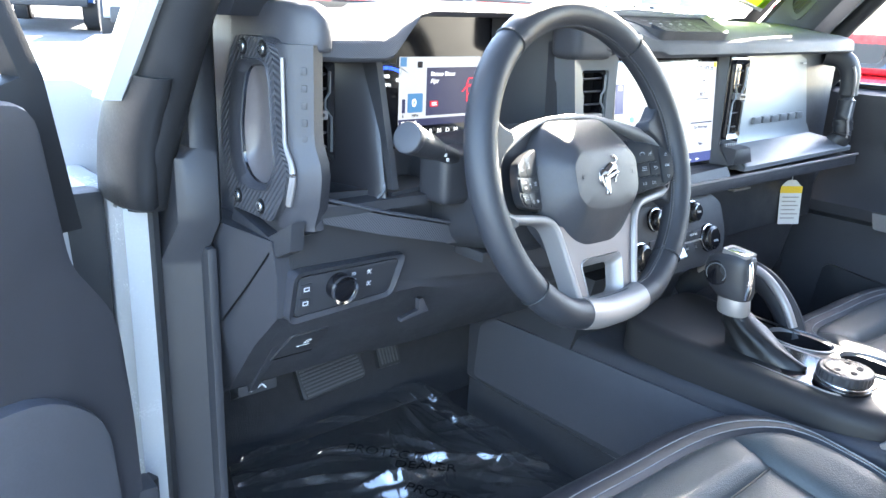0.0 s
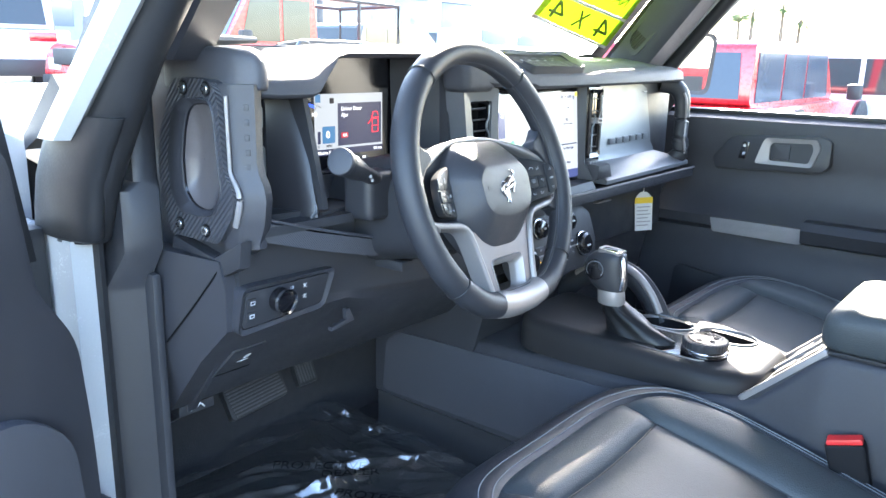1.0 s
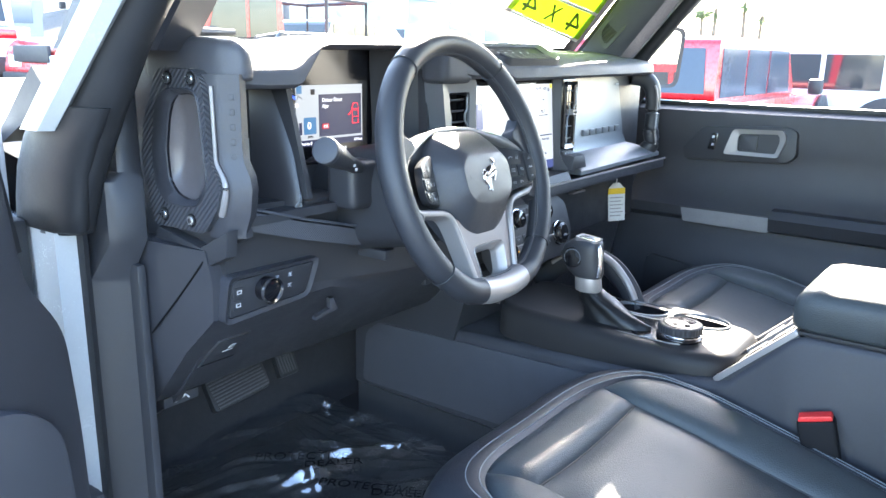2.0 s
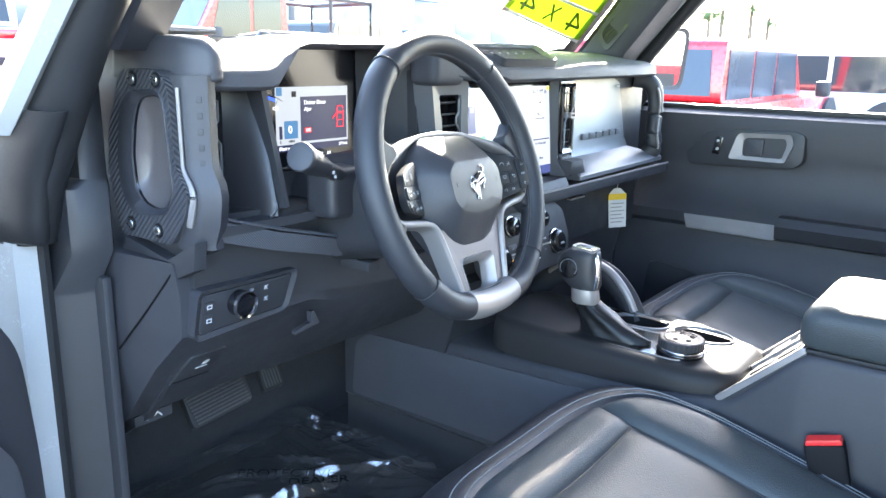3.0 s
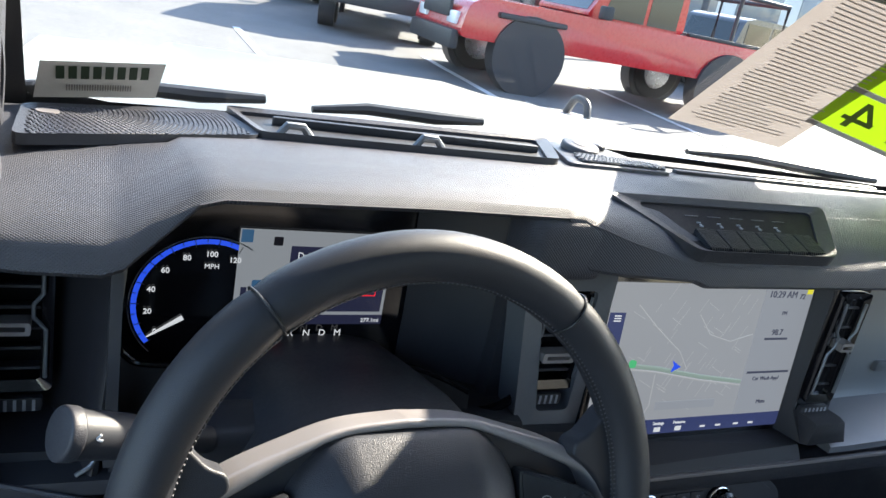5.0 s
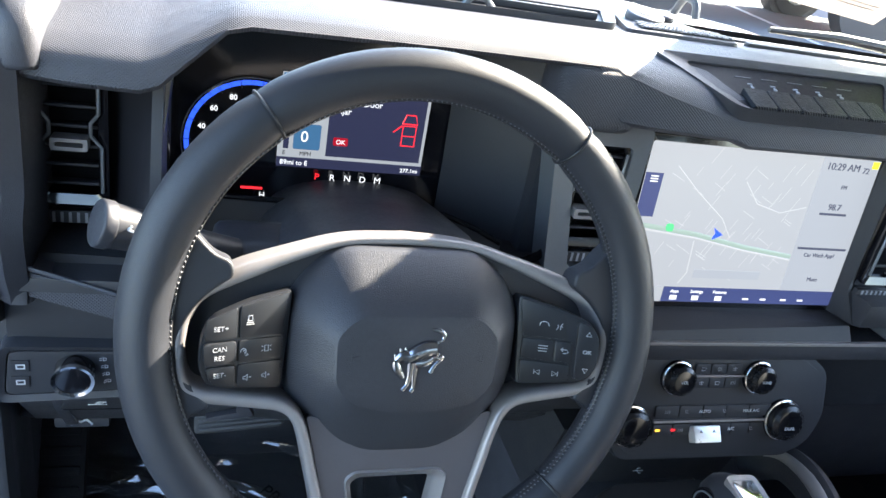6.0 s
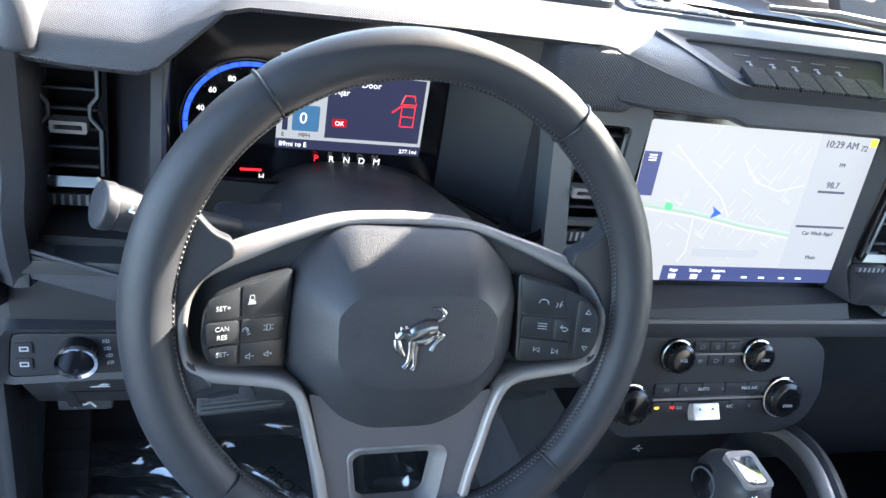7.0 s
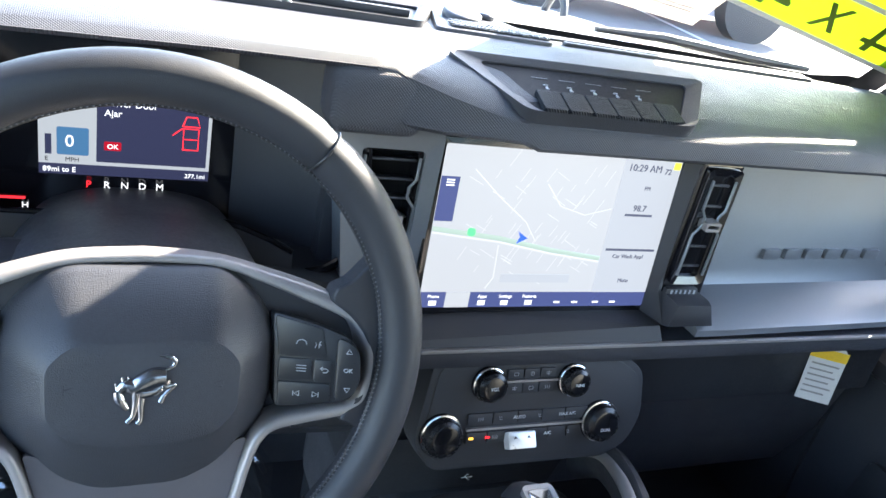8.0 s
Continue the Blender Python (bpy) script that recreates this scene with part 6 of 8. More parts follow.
    part("side_panel", plate(low, 0.0, 0.0035, basis((-0.1130, 0, 0), (0, -1, 0), (0, 0, 1)) @ Matrix.Diagonal((-1, 1, 1, 1)), 0.0015), PLASTIC_SOFT, CON, "smooth panel on the console side")
    # mode dial: chrome collar, knurled grip, inset face
    ax = Vector((0, -0.05, 1)).normalized()
    c = Vector((-0.035, -0.158, 0.8785))
    dial = part("mode_dial", cyl(c, ax, 0.0365, 0.007, 48, 0.002), GLOSS, CON, "gloss black drive mode dial")
    part("dial_collar", cyl(c + ax * 0.007, ax, 0.0350, 0.0042, 48, 0.001), CHROME, dial, "chrome collar")
    n = 72
    rings = []
    for h, r in ((0.011, 0.0335), (0.0125, 0.0352), (0.0235, 0.0352), (0.0255, 0.0330)):
        rings.append([c + ax * h + Vector((math.cos(a), math.sin(a), 0)) * (r - (0.0008 if i % 2 else 0)) for i, a in enumerate(2 * math.pi * i / n for i in range(n))])
    part("dial_grip", loft(rings), PLASTIC_DARK, dial, "knurled grip", 20)
    part("dial_face", cyl(c + ax * 0.0255, ax, 0.0275, 0.0010, 40, 0.0004), KNOB_BLACK, dial)
    for a in range(5):
        t = radians(20 + a * 72)
        part("dial_mark", cyl(c + ax * 0.0263 + Vector((0.0165 * math.cos(t), 0.0165 * math.sin(t), 0)), ax, 0.0046, 0.0009, 14, 0.0003), POD_BLACK, dial)


PLASTIC_GLOSSY = mat("smooth_console_plastic", (0.020, 0.0195, 0.021), 0.50, spec=0.22, bump=0.06, bscale=1500, var=0.04, rvar=0.03)
build_console()


def build_shifter():
    s = thing("gear_shifter", (-0.03, -0.04, 0.878), "black shift lever with leather boot and silver neck", "gear lever")
    st = [(0.8785, -0.046, 0.034, 0.078), (0.884, -0.045, 0.033, 0.076), (0.892, -0.038, 0.030, 0.066), (0.902, -0.027, 0.027, 0.053), (0.914, -0.013, 0.0225, 0.038), (0.924, -0.001, 0.0185, 0.027), (0.934, 0.006, 0.0180, 0.022)]
    rings = []
    for k, (z, y, a, b) in enumerate(st):
        w = 0.11 if 0 < k < 6 else 0.02
        a, b = a * (0.74 if k < 4 else 0.9), b * (0.80 if k < 4 else 0.92)
        rings.append([(-0.036 + a * math.cos(t) * (1 + w * math.sin(7 * t + 0.9 * k)), y + b * math.sin(t) * (1 + w * 0.7 * math.cos(5 * t + 0.8 * k)), z + 0.003 * math.sin(3 * t + k) * (w > 0.05)) for t in (2 * math.pi * i / 48 for i in range(48))])
    part("boot", loft(rings), LEATHER_BOOT, s, "gathered black leather boot", 60)
    neck = [[(-0.040 + a * math.cos(t), y + b * math.sin(t), z) for t in (2 * math.pi * i / 24 for i in range(24))] for z, y, a, b in ((0.928, 0.007, 0.0180, 0.0230), (0.932, 0.007, 0.0195, 0.0245), (0.950, 0.009, 0.0195, 0.0240), (0.956, 0.010, 0.0185, 0.0230))]
    part("neck", loft(neck), SATIN, s, "satin silver lever neck")
    def blob(t, p):
        return math.copysign(abs(t) ** p, t)
    head = [[(-0.040 + a * blob(math.cos(t), 0.75), y + b * blob(math.sin(t), 0.85), z) for t in (2 * math.pi * i / 32 for i in range(32))] for z, y, a, b in ((0.953, 0.010, 0.019, 0.025), (0.960, 0.013, 0.0215, 0.030), (0.975, 0.020, 0.0230, 0.036), (0.992, 0.023, 0.0235, 0.037), (1.006, 0.020, 0.0225, 0.034), (1.015, 0.015, 0.0195, 0.027), (1.0195, 0.011, 0.013, 0.018))]
    kn = part("knob", loft(head), PLASTIC_DARK, s, "rounded black lever knob", 70)
    part("top_plate", plate(rounded([(-0.010, -0.015), (0.010, -0.015), (0.011, 0.016), (-0.011, 0.016)], 0.005), 0.0, 0.003, basis((-0.040, 0.011, 1.0185), (1, 0, 0), (0, 1, 0.10)), 0.001), CHROME, kn, "silver emblem plate")
    part("top_frame", ringplate(rounded([(-0.0145, -0.020), (0.0145, -0.020), (0.0155, 0.021), (-0.0155, 0.021)], 0.007), rounded([(-0.0105, -0.0155), (0.0105, -0.0155), (0.0115, 0.0165), (-0.0115, 0.0165)], 0.005), -0.006, 0.0034, basis((-0.040, 0.011, 1.0185), (1, 0, 0), (0, 1, 0.10)), 0.001), SATIN, kn, "satin frame round the plate")
    bd = Vector((-1, -0.12, 0.10)).normalized()
    part("side_button", cyl((-0.0600, 0.030, 0.988), bd, 0.0180, 0.0045, 32, 0.0012), GLOSS, kn, "round side button")
    bu = Vector((-0.0600, 0.030, 0.988)) + bd * 0.0046
    bmx = basis(bu, bd.cross(Vector((0, 0, 1))) * -1, (0, 0, 1))
    part("button_ring", ringplate([(0.0150 * math.cos(a), 0.0150 * math.sin(a)) for a in (2 * math.pi * i / 28 for i in range(28))], [(0.0138 * math.cos(a), 0.0138 * math.sin(a)) for a in (2 * math.pi * i / 28 for i in range(28))], -0.001, 0.0008, bmx), GREY_METALLIC, kn)
    part("chrome_edge", tube(smooth_path([(-0.048, -0.012, 0.957), (-0.049, -0.015, 0.975), (-0.048, -0.014, 0.995), (-0.045, -0.008, 1.010), (-0.040, 0.002, 1.018)], 5), [0.005] * 20 + [0.004], 10), CHROME, kn, "chrome edge of the knob")


LEATHER_BOOT = mat("boot_leather", (0.010, 0.010, 0.011), 0.40, bump=0.25, bscale=700, kind="voronoi")
build_shifter()


def build_console_handle():
    g = thing("console_grab_handle", (0.105, 0.08, 0.86), "dark console grab bar with silver inlay", "grab handle")
    path = smooth_path([(0.165, 0.22, 0.860), (0.150, 0.16, 0.912), (0.126, 0.092, 0.940), (0.112, 0.038, 0.934), (0.108, 0.0, 0.902), (0.106, -0.024, 0.862)], 6)
    part("bar", tube(path, 0.017, 12, flat=1.3), PLASTIC_DARK, g)
    part("inlay", tube([p + Vector((-0.012, -0.004, 0.014)) for p in path[4:30]], 0.0072, 10), SATIN, g, "satin silver inlay")


build_console_handle()


# ---- seats ----
def build_seat(cx, yo, label):
    """A bucket seat: rounded cushion with an insert, bolsters and a stitched outer roll; yo is how far it is set forward."""
    s = thing("bucket_seat", (cx, yo - 0.35, 0.56), label, "seat", "front seats")
    W, Y0, YB = 0.222, -0.088, -0.56

    def height(x, y):
        u = (x - cx) / W
        v = y - yo
        back = max(0.0, -0.15 - v)
        return 0.850 - 0.22 * back - 0.020 * max(0, 1 - u * u) + 0.012 * min(1, back / 0.1) * u * u

    def front(u, grow=0.0):
        """The rounded front of the stitched seam, u from -1 to 1 across."""
        return Vector((cx + u * (W + grow), yo + Y0 + grow - (0.112 + grow * 0.4) * (1 - (1 - min(1.0, abs(u)) ** 3.4) ** 0.5)))

    def rim(grow, n=44, nb=16):
        pts = []
        y1 = front(-1, grow).y
        for i in range(nb):
            k = i / nb
            pts.append(Vector((cx - W - grow + 0.022 * (1 - k) ** 2, yo + YB + (y1 - yo - YB) * k)))
        for i in range(n + 1):
            a = math.pi * i / n
            pts.append(front(-math.cos(a), grow))
        for i in range(nb - 1, -1, -1):
            k = i / nb
            pts.append(Vector((cx + W + grow - 0.022 * (1 - k) ** 2, yo + YB + (y1 - yo - YB) * k)))
        return pts

    def patch(name, ca, cb, n, puff, mt, lab=""):
        """A padded panel stretched between two edges of equal count."""
        rows = []
        for j in range(n + 1):
            v = j / n
            row = []
            for i, (a, b) in enumerate(zip(ca, cb)):
                u = i / (len(ca) - 1)
                q = a.lerp(b, v)
                rise = (1 - abs(2 * v - 1) ** 4) * (1 - abs(2 * u - 1) ** 10)
                row.append((q.x, q.y, height(q.x, q.y) - 0.005 + (puff + 0.005) * rise))
            rows.append(row)
        rows.append([(p[0], p[1], p[2] - 0.03) for p in rows[-1]])
        rows.insert(0, [(p[0], p[1], p[2] - 0.03) for p in rows[0]])
        return part(name, loft(rows, False, False), mt, s, lab, 70)

    seam = rim(0.0)
    n = 24
    ins, fy = 0.140, yo - 0.168
    # the corner where the insert, the front panel and a bolster meet
    jl = min(range(len(seam)), key=lambda i: (seam[i] - Vector((cx - 0.160, yo - 0.104))).length)
    jr = len(seam) - 1 - jl
    lerp = lambda a, b, k: Vector(a).lerp(Vector(b), k)
    fr = seam[jl:jr + 1]
    inner = [lerp((cx - ins, fy), (cx + ins, fy), i / (len(fr) - 1)) for i in range(len(fr))]
    patch("front_panel", inner, fr, 12, 0.007, LEATHER_SEAT)
    for sg in (-1, 1):
        ob = seam[:jl + 1] if sg < 0 else seam[jr:][::-1]
        m = len(ob) - 1
        ib = [lerp((cx + sg * ins * 0.95, yo + YB), (cx + sg * ins, fy), i / m) for i in range(m + 1)]
        patch("bolster", ib, ob, 12, 0.010, LEATHER_SEAT, "padded leather bolster")
    a = [lerp((cx - ins * 0.95, yo + YB), (cx - ins, fy), i / n) for i in range(n + 1)]
    b = [lerp((cx + ins * 0.95, yo + YB), (cx + ins, fy), i / n) for i in range(n + 1)]
    patch("cushion_insert", a, b, 16, 0.010, LEATHER_SEAT, "smooth leather cushion insert")
    # rounded outer roll, from the seam over the edge and down
    rows = []
    prof = ((-0.0005, -0.006), (0.002, -0.001), (0.007, 0.0015), (0.013, 0.0), (0.019, -0.005), (0.024, -0.014), (0.027, -0.03), (0.028, -0.07), (0.024, -0.12))
    for g, dz in prof:
        row = []
        for q, p in zip(rim(0.0), rim(g)):
            k = max(0.0, min(1.0, (p.y - yo + 0.20) / 0.11))
            fw = 1 + 1.3 * k
            p2 = q + (p - q) * fw
            row.append((p2.x, p2.y, height(q.x, q.y) + dz))
        rows.append(row)
    part("outer_roll", loft(rows, False, False), LEATHER, s, "black leather outer roll", 80)
    # twin lines of stitching beside the seam, and dark grooves
    for g in (0.0030, 0.0095):
        pts = []
        for q, p in zip(rim(0.0), rim(g)):
            k = max(0.0, min(1.0, (p.y - yo + 0.20) / 0.11))
            p2 = q + (p - q) * (1 + 1.3 * k)
            pts.append((p2.x, p2.y, height(q.x, q.y) + (0.0006 if g < 0.005 else 0.0016)))
        part("stitching", tube(pts, 0.0007, 5), STITCH, s, "pale twin stitching")
    part("seam_groove", tube([(p.x, p.y, height(p.x, p.y) - 0.0052) for p in inner], 0.0016, 6), RUBBER, s)
    for sg in (-1, 1):
        line = [lerp((cx + sg * ins * 0.95, yo + YB), (cx + sg * ins, fy), i / n) for i in range(n + 1)]
        part("seam_groove", tube([(p.x, p.y, height(p.x, p.y) - 0.0052) for p in line], 0.0016, 6), RUBBER, s)
    # base and plinth
    part("seat_base", box(cx - 0.215, cx + 0.215, yo - 0.55, yo - 0.13, 0.62, 0.765, 0.03), PLASTIC_DARK, s, "dark seat base")
    part("seat_rail", box(cx - 0.20, cx - 0.16, yo - 0.52, yo - 0.08, 0.555, 0.63, 0.006), PLASTIC_DARK, s)
    part("seat_rail", box(cx + 0.16, cx + 0.20, yo - 0.52, yo - 0.08, 0.555, 0.63, 0.006), PLASTIC_DARK, s)
    # backrest and headrest behind
    rings = []
    for z, y, w, t in ((0.70, yo - 0.56, 0.22, 0.05), (0.85, yo - 0.60, 0.245, 0.07), (1.05, yo - 0.66, 0.245, 0.07), (1.25, yo - 0.72, 0.225, 0.06), (1.36, yo - 0.75, 0.17, 0.04)):
        rings.append([(cx + w * math.copysign(abs(math.cos(a)) ** 0.6, math.cos(a)), y - 0.03 + t * math.copysign(abs(math.sin(a)) ** 0.7, math.sin(a)), z) for a in (2 * math.pi * i / 28 for i in range(28))])
    part("backrest", loft(rings), LEATHER_SEAT, s)
    part("headrest", box(cx - 0.13, cx + 0.13, yo - 0.84, yo - 0.76, 1.40, 1.58, 0.035, 3), LEATHER_SEAT, s)
    for d in (-0.06, 0.06):
        part("headrest_post", tube([(cx + d, yo - 0.79, 1.33), (cx + d, yo - 0.80, 1.42)], 0.006, 8), STEEL, s)
    return s


build_seat(-0.365, 0.0, "black leather driver's seat with pale stitching")
build_seat(0.385, 0.10, "black leather passenger seat with pale stitching")


def build_buckle():
    b = thing("seat_belt_buckle", (-0.135, -0.41, 0.70), "black seat belt buckle with red release button", "seat belt buckle")
    m = basis((-0.1335, -0.408, 0.785), (0.16, -1, 0.28), (-0.02, 0.24, 1))
    hs = rounded([(-0.021, -0.085), (0.021, -0.085), (0.0245, 0.062), (-0.0245, 0.062)], 0.006)
    part("housing", plate(hs, -0.012, 0.012, m, 0.004), POD_BLACK, b)
    part("housing_front", plate(rounded([(-0.012, -0.035), (0.012, -0.035), (0.013, 0.0), (-0.013, 0.0)], 0.004), 0.0, 0.0135, m, 0.001), PLASTIC_DARK, b)
    part("release_button", plate(rounded([(-0.0225, 0.0612), (0.0225, 0.0612), (0.0215, 0.0690), (-0.0205, 0.0690)], 0.003), -0.009, 0.0095, m, 0.003), RED, b, "red release button")
    part("stem", box(-0.145, -0.125, -0.425, -0.405, 0.56, 0.71, 0.004), PLASTIC_DARK, b)


build_buckle()


# ---- doors ----
def build_passenger_door():
    d = thing("door_2", (0.76, -0.1, 0.5), "closed passenger door with dark grey inner trim", "door", kind="structure")
    prof = [(0.80, 0.55), (0.72, 0.58), (0.705, 0.70), (0.715, 0.86), (0.735, 0.885), (0.74, 0.915), (0.715, 0.93), (0.712, 0.955), (0.735, 0.975), (0.765, 1.03), (0.768, 1.10), (0.752, 1.175), (0.758, 1.195), (0.785, 1.205), (0.84, 1.208)]
    rings = [[(x, y, z) for x, z in prof] + [(0.86, y, 0.55)] for y in (0.30, 0.27, 0.1, -0.2, -0.5, -0.78)]
    part("inner_trim", loft(rings), PLASTIC, d, "grained dark grey door trim")
    # belt moulding
    part("belt_seal", box(0.785, 0.83, -0.8, 0.36, 1.203, 1.216, 0.003), RUBBER, d)
    # pull handle in a raised oblong housing
    m = basis((0.7535, -0.02, 1.125), (0, -1, 0.03), (0.08, 0, 1))
    part("handle_housing", plate(rounded([(-0.165, -0.020), (-0.115, 0.036), (0.085, 0.042), (0.11, 0.030), (0.11, -0.03), (0.09, -0.046), (-0.155, -0.048)], 0.010), -0.03, 0.012, m, 0.004), PLASTIC_DARK, d)
    fo = rounded([(-0.058, -0.030), (0.072, -0.034), (0.088, 0.010), (0.080, 0.032), (-0.035, 0.032), (-0.042, 0.022)], 0.008)
    fi = rounded([(-0.026, -0.022), (0.064, -0.025), (0.073, 0.006), (0.069, 0.022), (-0.020, 0.021), (-0.026, 0.014)], 0.007)
    h = part("door_handle", ringplate(fo, fi, 0.0, 0.020, m, 0.003), SATIN, d, "satin silver door release frame")
    part("handle_pocket", plate(fi, 0.0, 0.013, m), PLASTIC_DARK, h)
    part("handle_lever", plate(rounded([(-0.022, -0.018), (0.02, -0.019), (0.022, 0.017), (-0.018, 0.017)], 0.004), 0.01, 0.017, m, 0.002), PLASTIC, h)
    part("lock_switch", plate(rounded([(-0.100, -0.020), (-0.082, -0.022), (-0.074, 0.020), (-0.090, 0.022)], 0.003), 0.008, 0.0145, m, 0.001), GLOSS, d, "lock switch with white marks")
    for y in (-0.011, 0.008):
        part("lock_mark", plate([(-0.090, y), (-0.084, y), (-0.083, y + 0.006), (-0.089, y + 0.006)], 0.010, 0.0152, m), WHITE_INK, d)
    # silver trim bar over the armrest
    am = basis((0.7165, 0.0, 0.936), (0, -1, 0), (0.12, 0, 1))
    part("trim_bar", plate(rounded([(-0.125, 0.016), (-0.115, -0.020), (0.095, -0.022), (0.128, 0.018)], 0.005), -0.012, 0.006, am, 0.002), TRIM_MESH, d, "patterned silver trim bar")
    part("armrest", loft([[(x, y, z) for x, z in ((0.75, 0.975), (0.70, 0.972), (0.682, 0.955), (0.69, 0.925), (0.74, 0.91))] for y in (-0.10, -0.14, -0.76)]), LEATHER, d, "dark padded armrest")
    part("speaker_grille", plate(rounded([(-0.22, 0.66), (-0.06, 0.66), (-0.05, 0.80), (-0.20, 0.82)], 0.02), 0.0, 0.008, basis((0.7105, 0, 0), (0, -1, 0), (0, 0, 1)), 0.003), PLASTIC_DARK, d)
    part("map_pocket", box(0.675, 0.715, -0.62, 0.05, 0.60, 0.80, 0.02), PLASTIC, d)
    part("outer_skin", loft([[(x, y, z) for x, z in ((0.835, 1.208), (0.87, 1.20), (0.90, 1.05), (0.90, 0.7), (0.86, 0.5), (0.84, 0.5))] for y in (0.30, -0.8)]), WHITE_PAINT, d, "white painted outer skin")


TRIM_MESH = mat("patterned_silver", (0.22, 0.215, 0.225), 0.42, metal=0.5, bump=0.6, bscale=260, kind="check")
build_passenger_door()


def build_driver_door():
    d = thing("door_1", (-0.87, 0.25, 0.5), "open driver's door, dark trim and white edge", "door", kind="structure")
    # door frame of reference: x runs from hinge to latch, y towards the outside, z up
    m = Matrix(((-0.94, -0.34, 0, -0.868), (-0.34, 0.94, 0, 0.245), (0, 0, 1, 0), (0, 0, 0, 1)))
    def pr(pts, y0, y1, r=0.01):
        b = plate(pts, -y1, -y0, None, r)
        b.transform(m @ Matrix(((1, 0, 0, 0), (0, 0, -1, 0), (0, 1, 0, 0), (0, 0, 0, 1))))
        return b
    outline = [(0.02, 1.245), (1.05, 1.245), (1.06, 0.6), (1.0, 0.5), (-0.02, 0.5), (-0.06, 0.72), (-0.055, 0.90), (-0.045, 1.02), (0.0, 1.085), (0.005, 1.12)]
    part("inner_trim", pr(rounded(outline, 0.03), 0.0, 0.055, 0.012), PLASTIC, d, "grained dark grey door trim")
    # swept grip panel on the trim
    part("trim_panel", pr(rounded([(0.06, 0.5), (-0.02, 0.78), (-0.01, 0.92), (0.05, 0.97), (0.4, 0.97), (0.4, 0.5)], 0.04), -0.018, 0.02, 0.01), PLASTIC_SOFT, d, "lighter swept trim panel")
    sk = [(-0.03, 1.225), (1.05, 1.225), (1.08, 0.5), (-0.05, 0.48), (-0.05, 0.9)]
    part("outer_skin", pr(sk, 0.06, 0.11, 0.008), WHITE_PAINT, d, "white painted door skin")
    part("window_seal", pr([(-0.05, 1.10), (0.03, 1.10), (0.03, 1.25), (0.0, 1.26), (0.09, 1.52), (0.07, 1.53), (-0.025, 1.26)], 0.055, 0.085, 0.004), RUBBER, d, "black window run seal")
    part("sail_panel", pr([(0.05, 1.24), (0.16, 1.24), (0.13, 1.36), (0.09, 1.38)], 0.05, 0.075, 0.006), PLASTIC, d, "black mirror sail panel")
    part("door_glass", pr([(0.09, 1.24), (1.04, 1.24), (1.0, 1.30), (0.12, 1.30)], 0.066, 0.070, 0.0), GLASS, d, "lowered door glass edge")
    # hinge check strap and latch plate near the pillar
    part("check_strap", pr([(-0.10, 0.70), (-0.02, 0.70), (-0.02, 0.78), (-0.10, 0.78)], 0.03, 0.05, 0.004), PLASTIC_DARK, d)
    part("hinge", box(-0.862, -0.80, 0.262, 0.30, 0.70, 0.80, 0.006), PLASTIC_DARK, d, "dark door hinge")
    part("hinge_bolt", cyl((-0.822, 0.262, 0.735), (0, -1, 0), 0.009, 0.006, 16, 0.001), STEEL, d)
    part("edge_seal", box(-0.872, -0.791, 0.40, 0.44, 0.50, 1.12, 0.01), RUBBER, d, "black rubber seal along the door edge")
    # door mirror beyond
    mm = m @ Matrix.Translation((0.10, 0.26, 1.30))
    b = box(-0.10, 0.10, -0.06, 0.06, -0.11, 0.11, 0.03, 3)
    b.transform(mm)
    part("door_mirror", b, PLASTIC_DARK, d)


build_driver_door()


TRIM_DARK = mat("dark_trim", (0.025, 0.026, 0.031), 0.42, bump=0.25, bscale=1400, kind="voronoi")


# footwell and pillar trim on the driver's side
CARPET_DARK = mat("footrest_rubber", (0.006, 0.006, 0.007), 0.8, spec=0.2, bump=0.3, bscale=500)


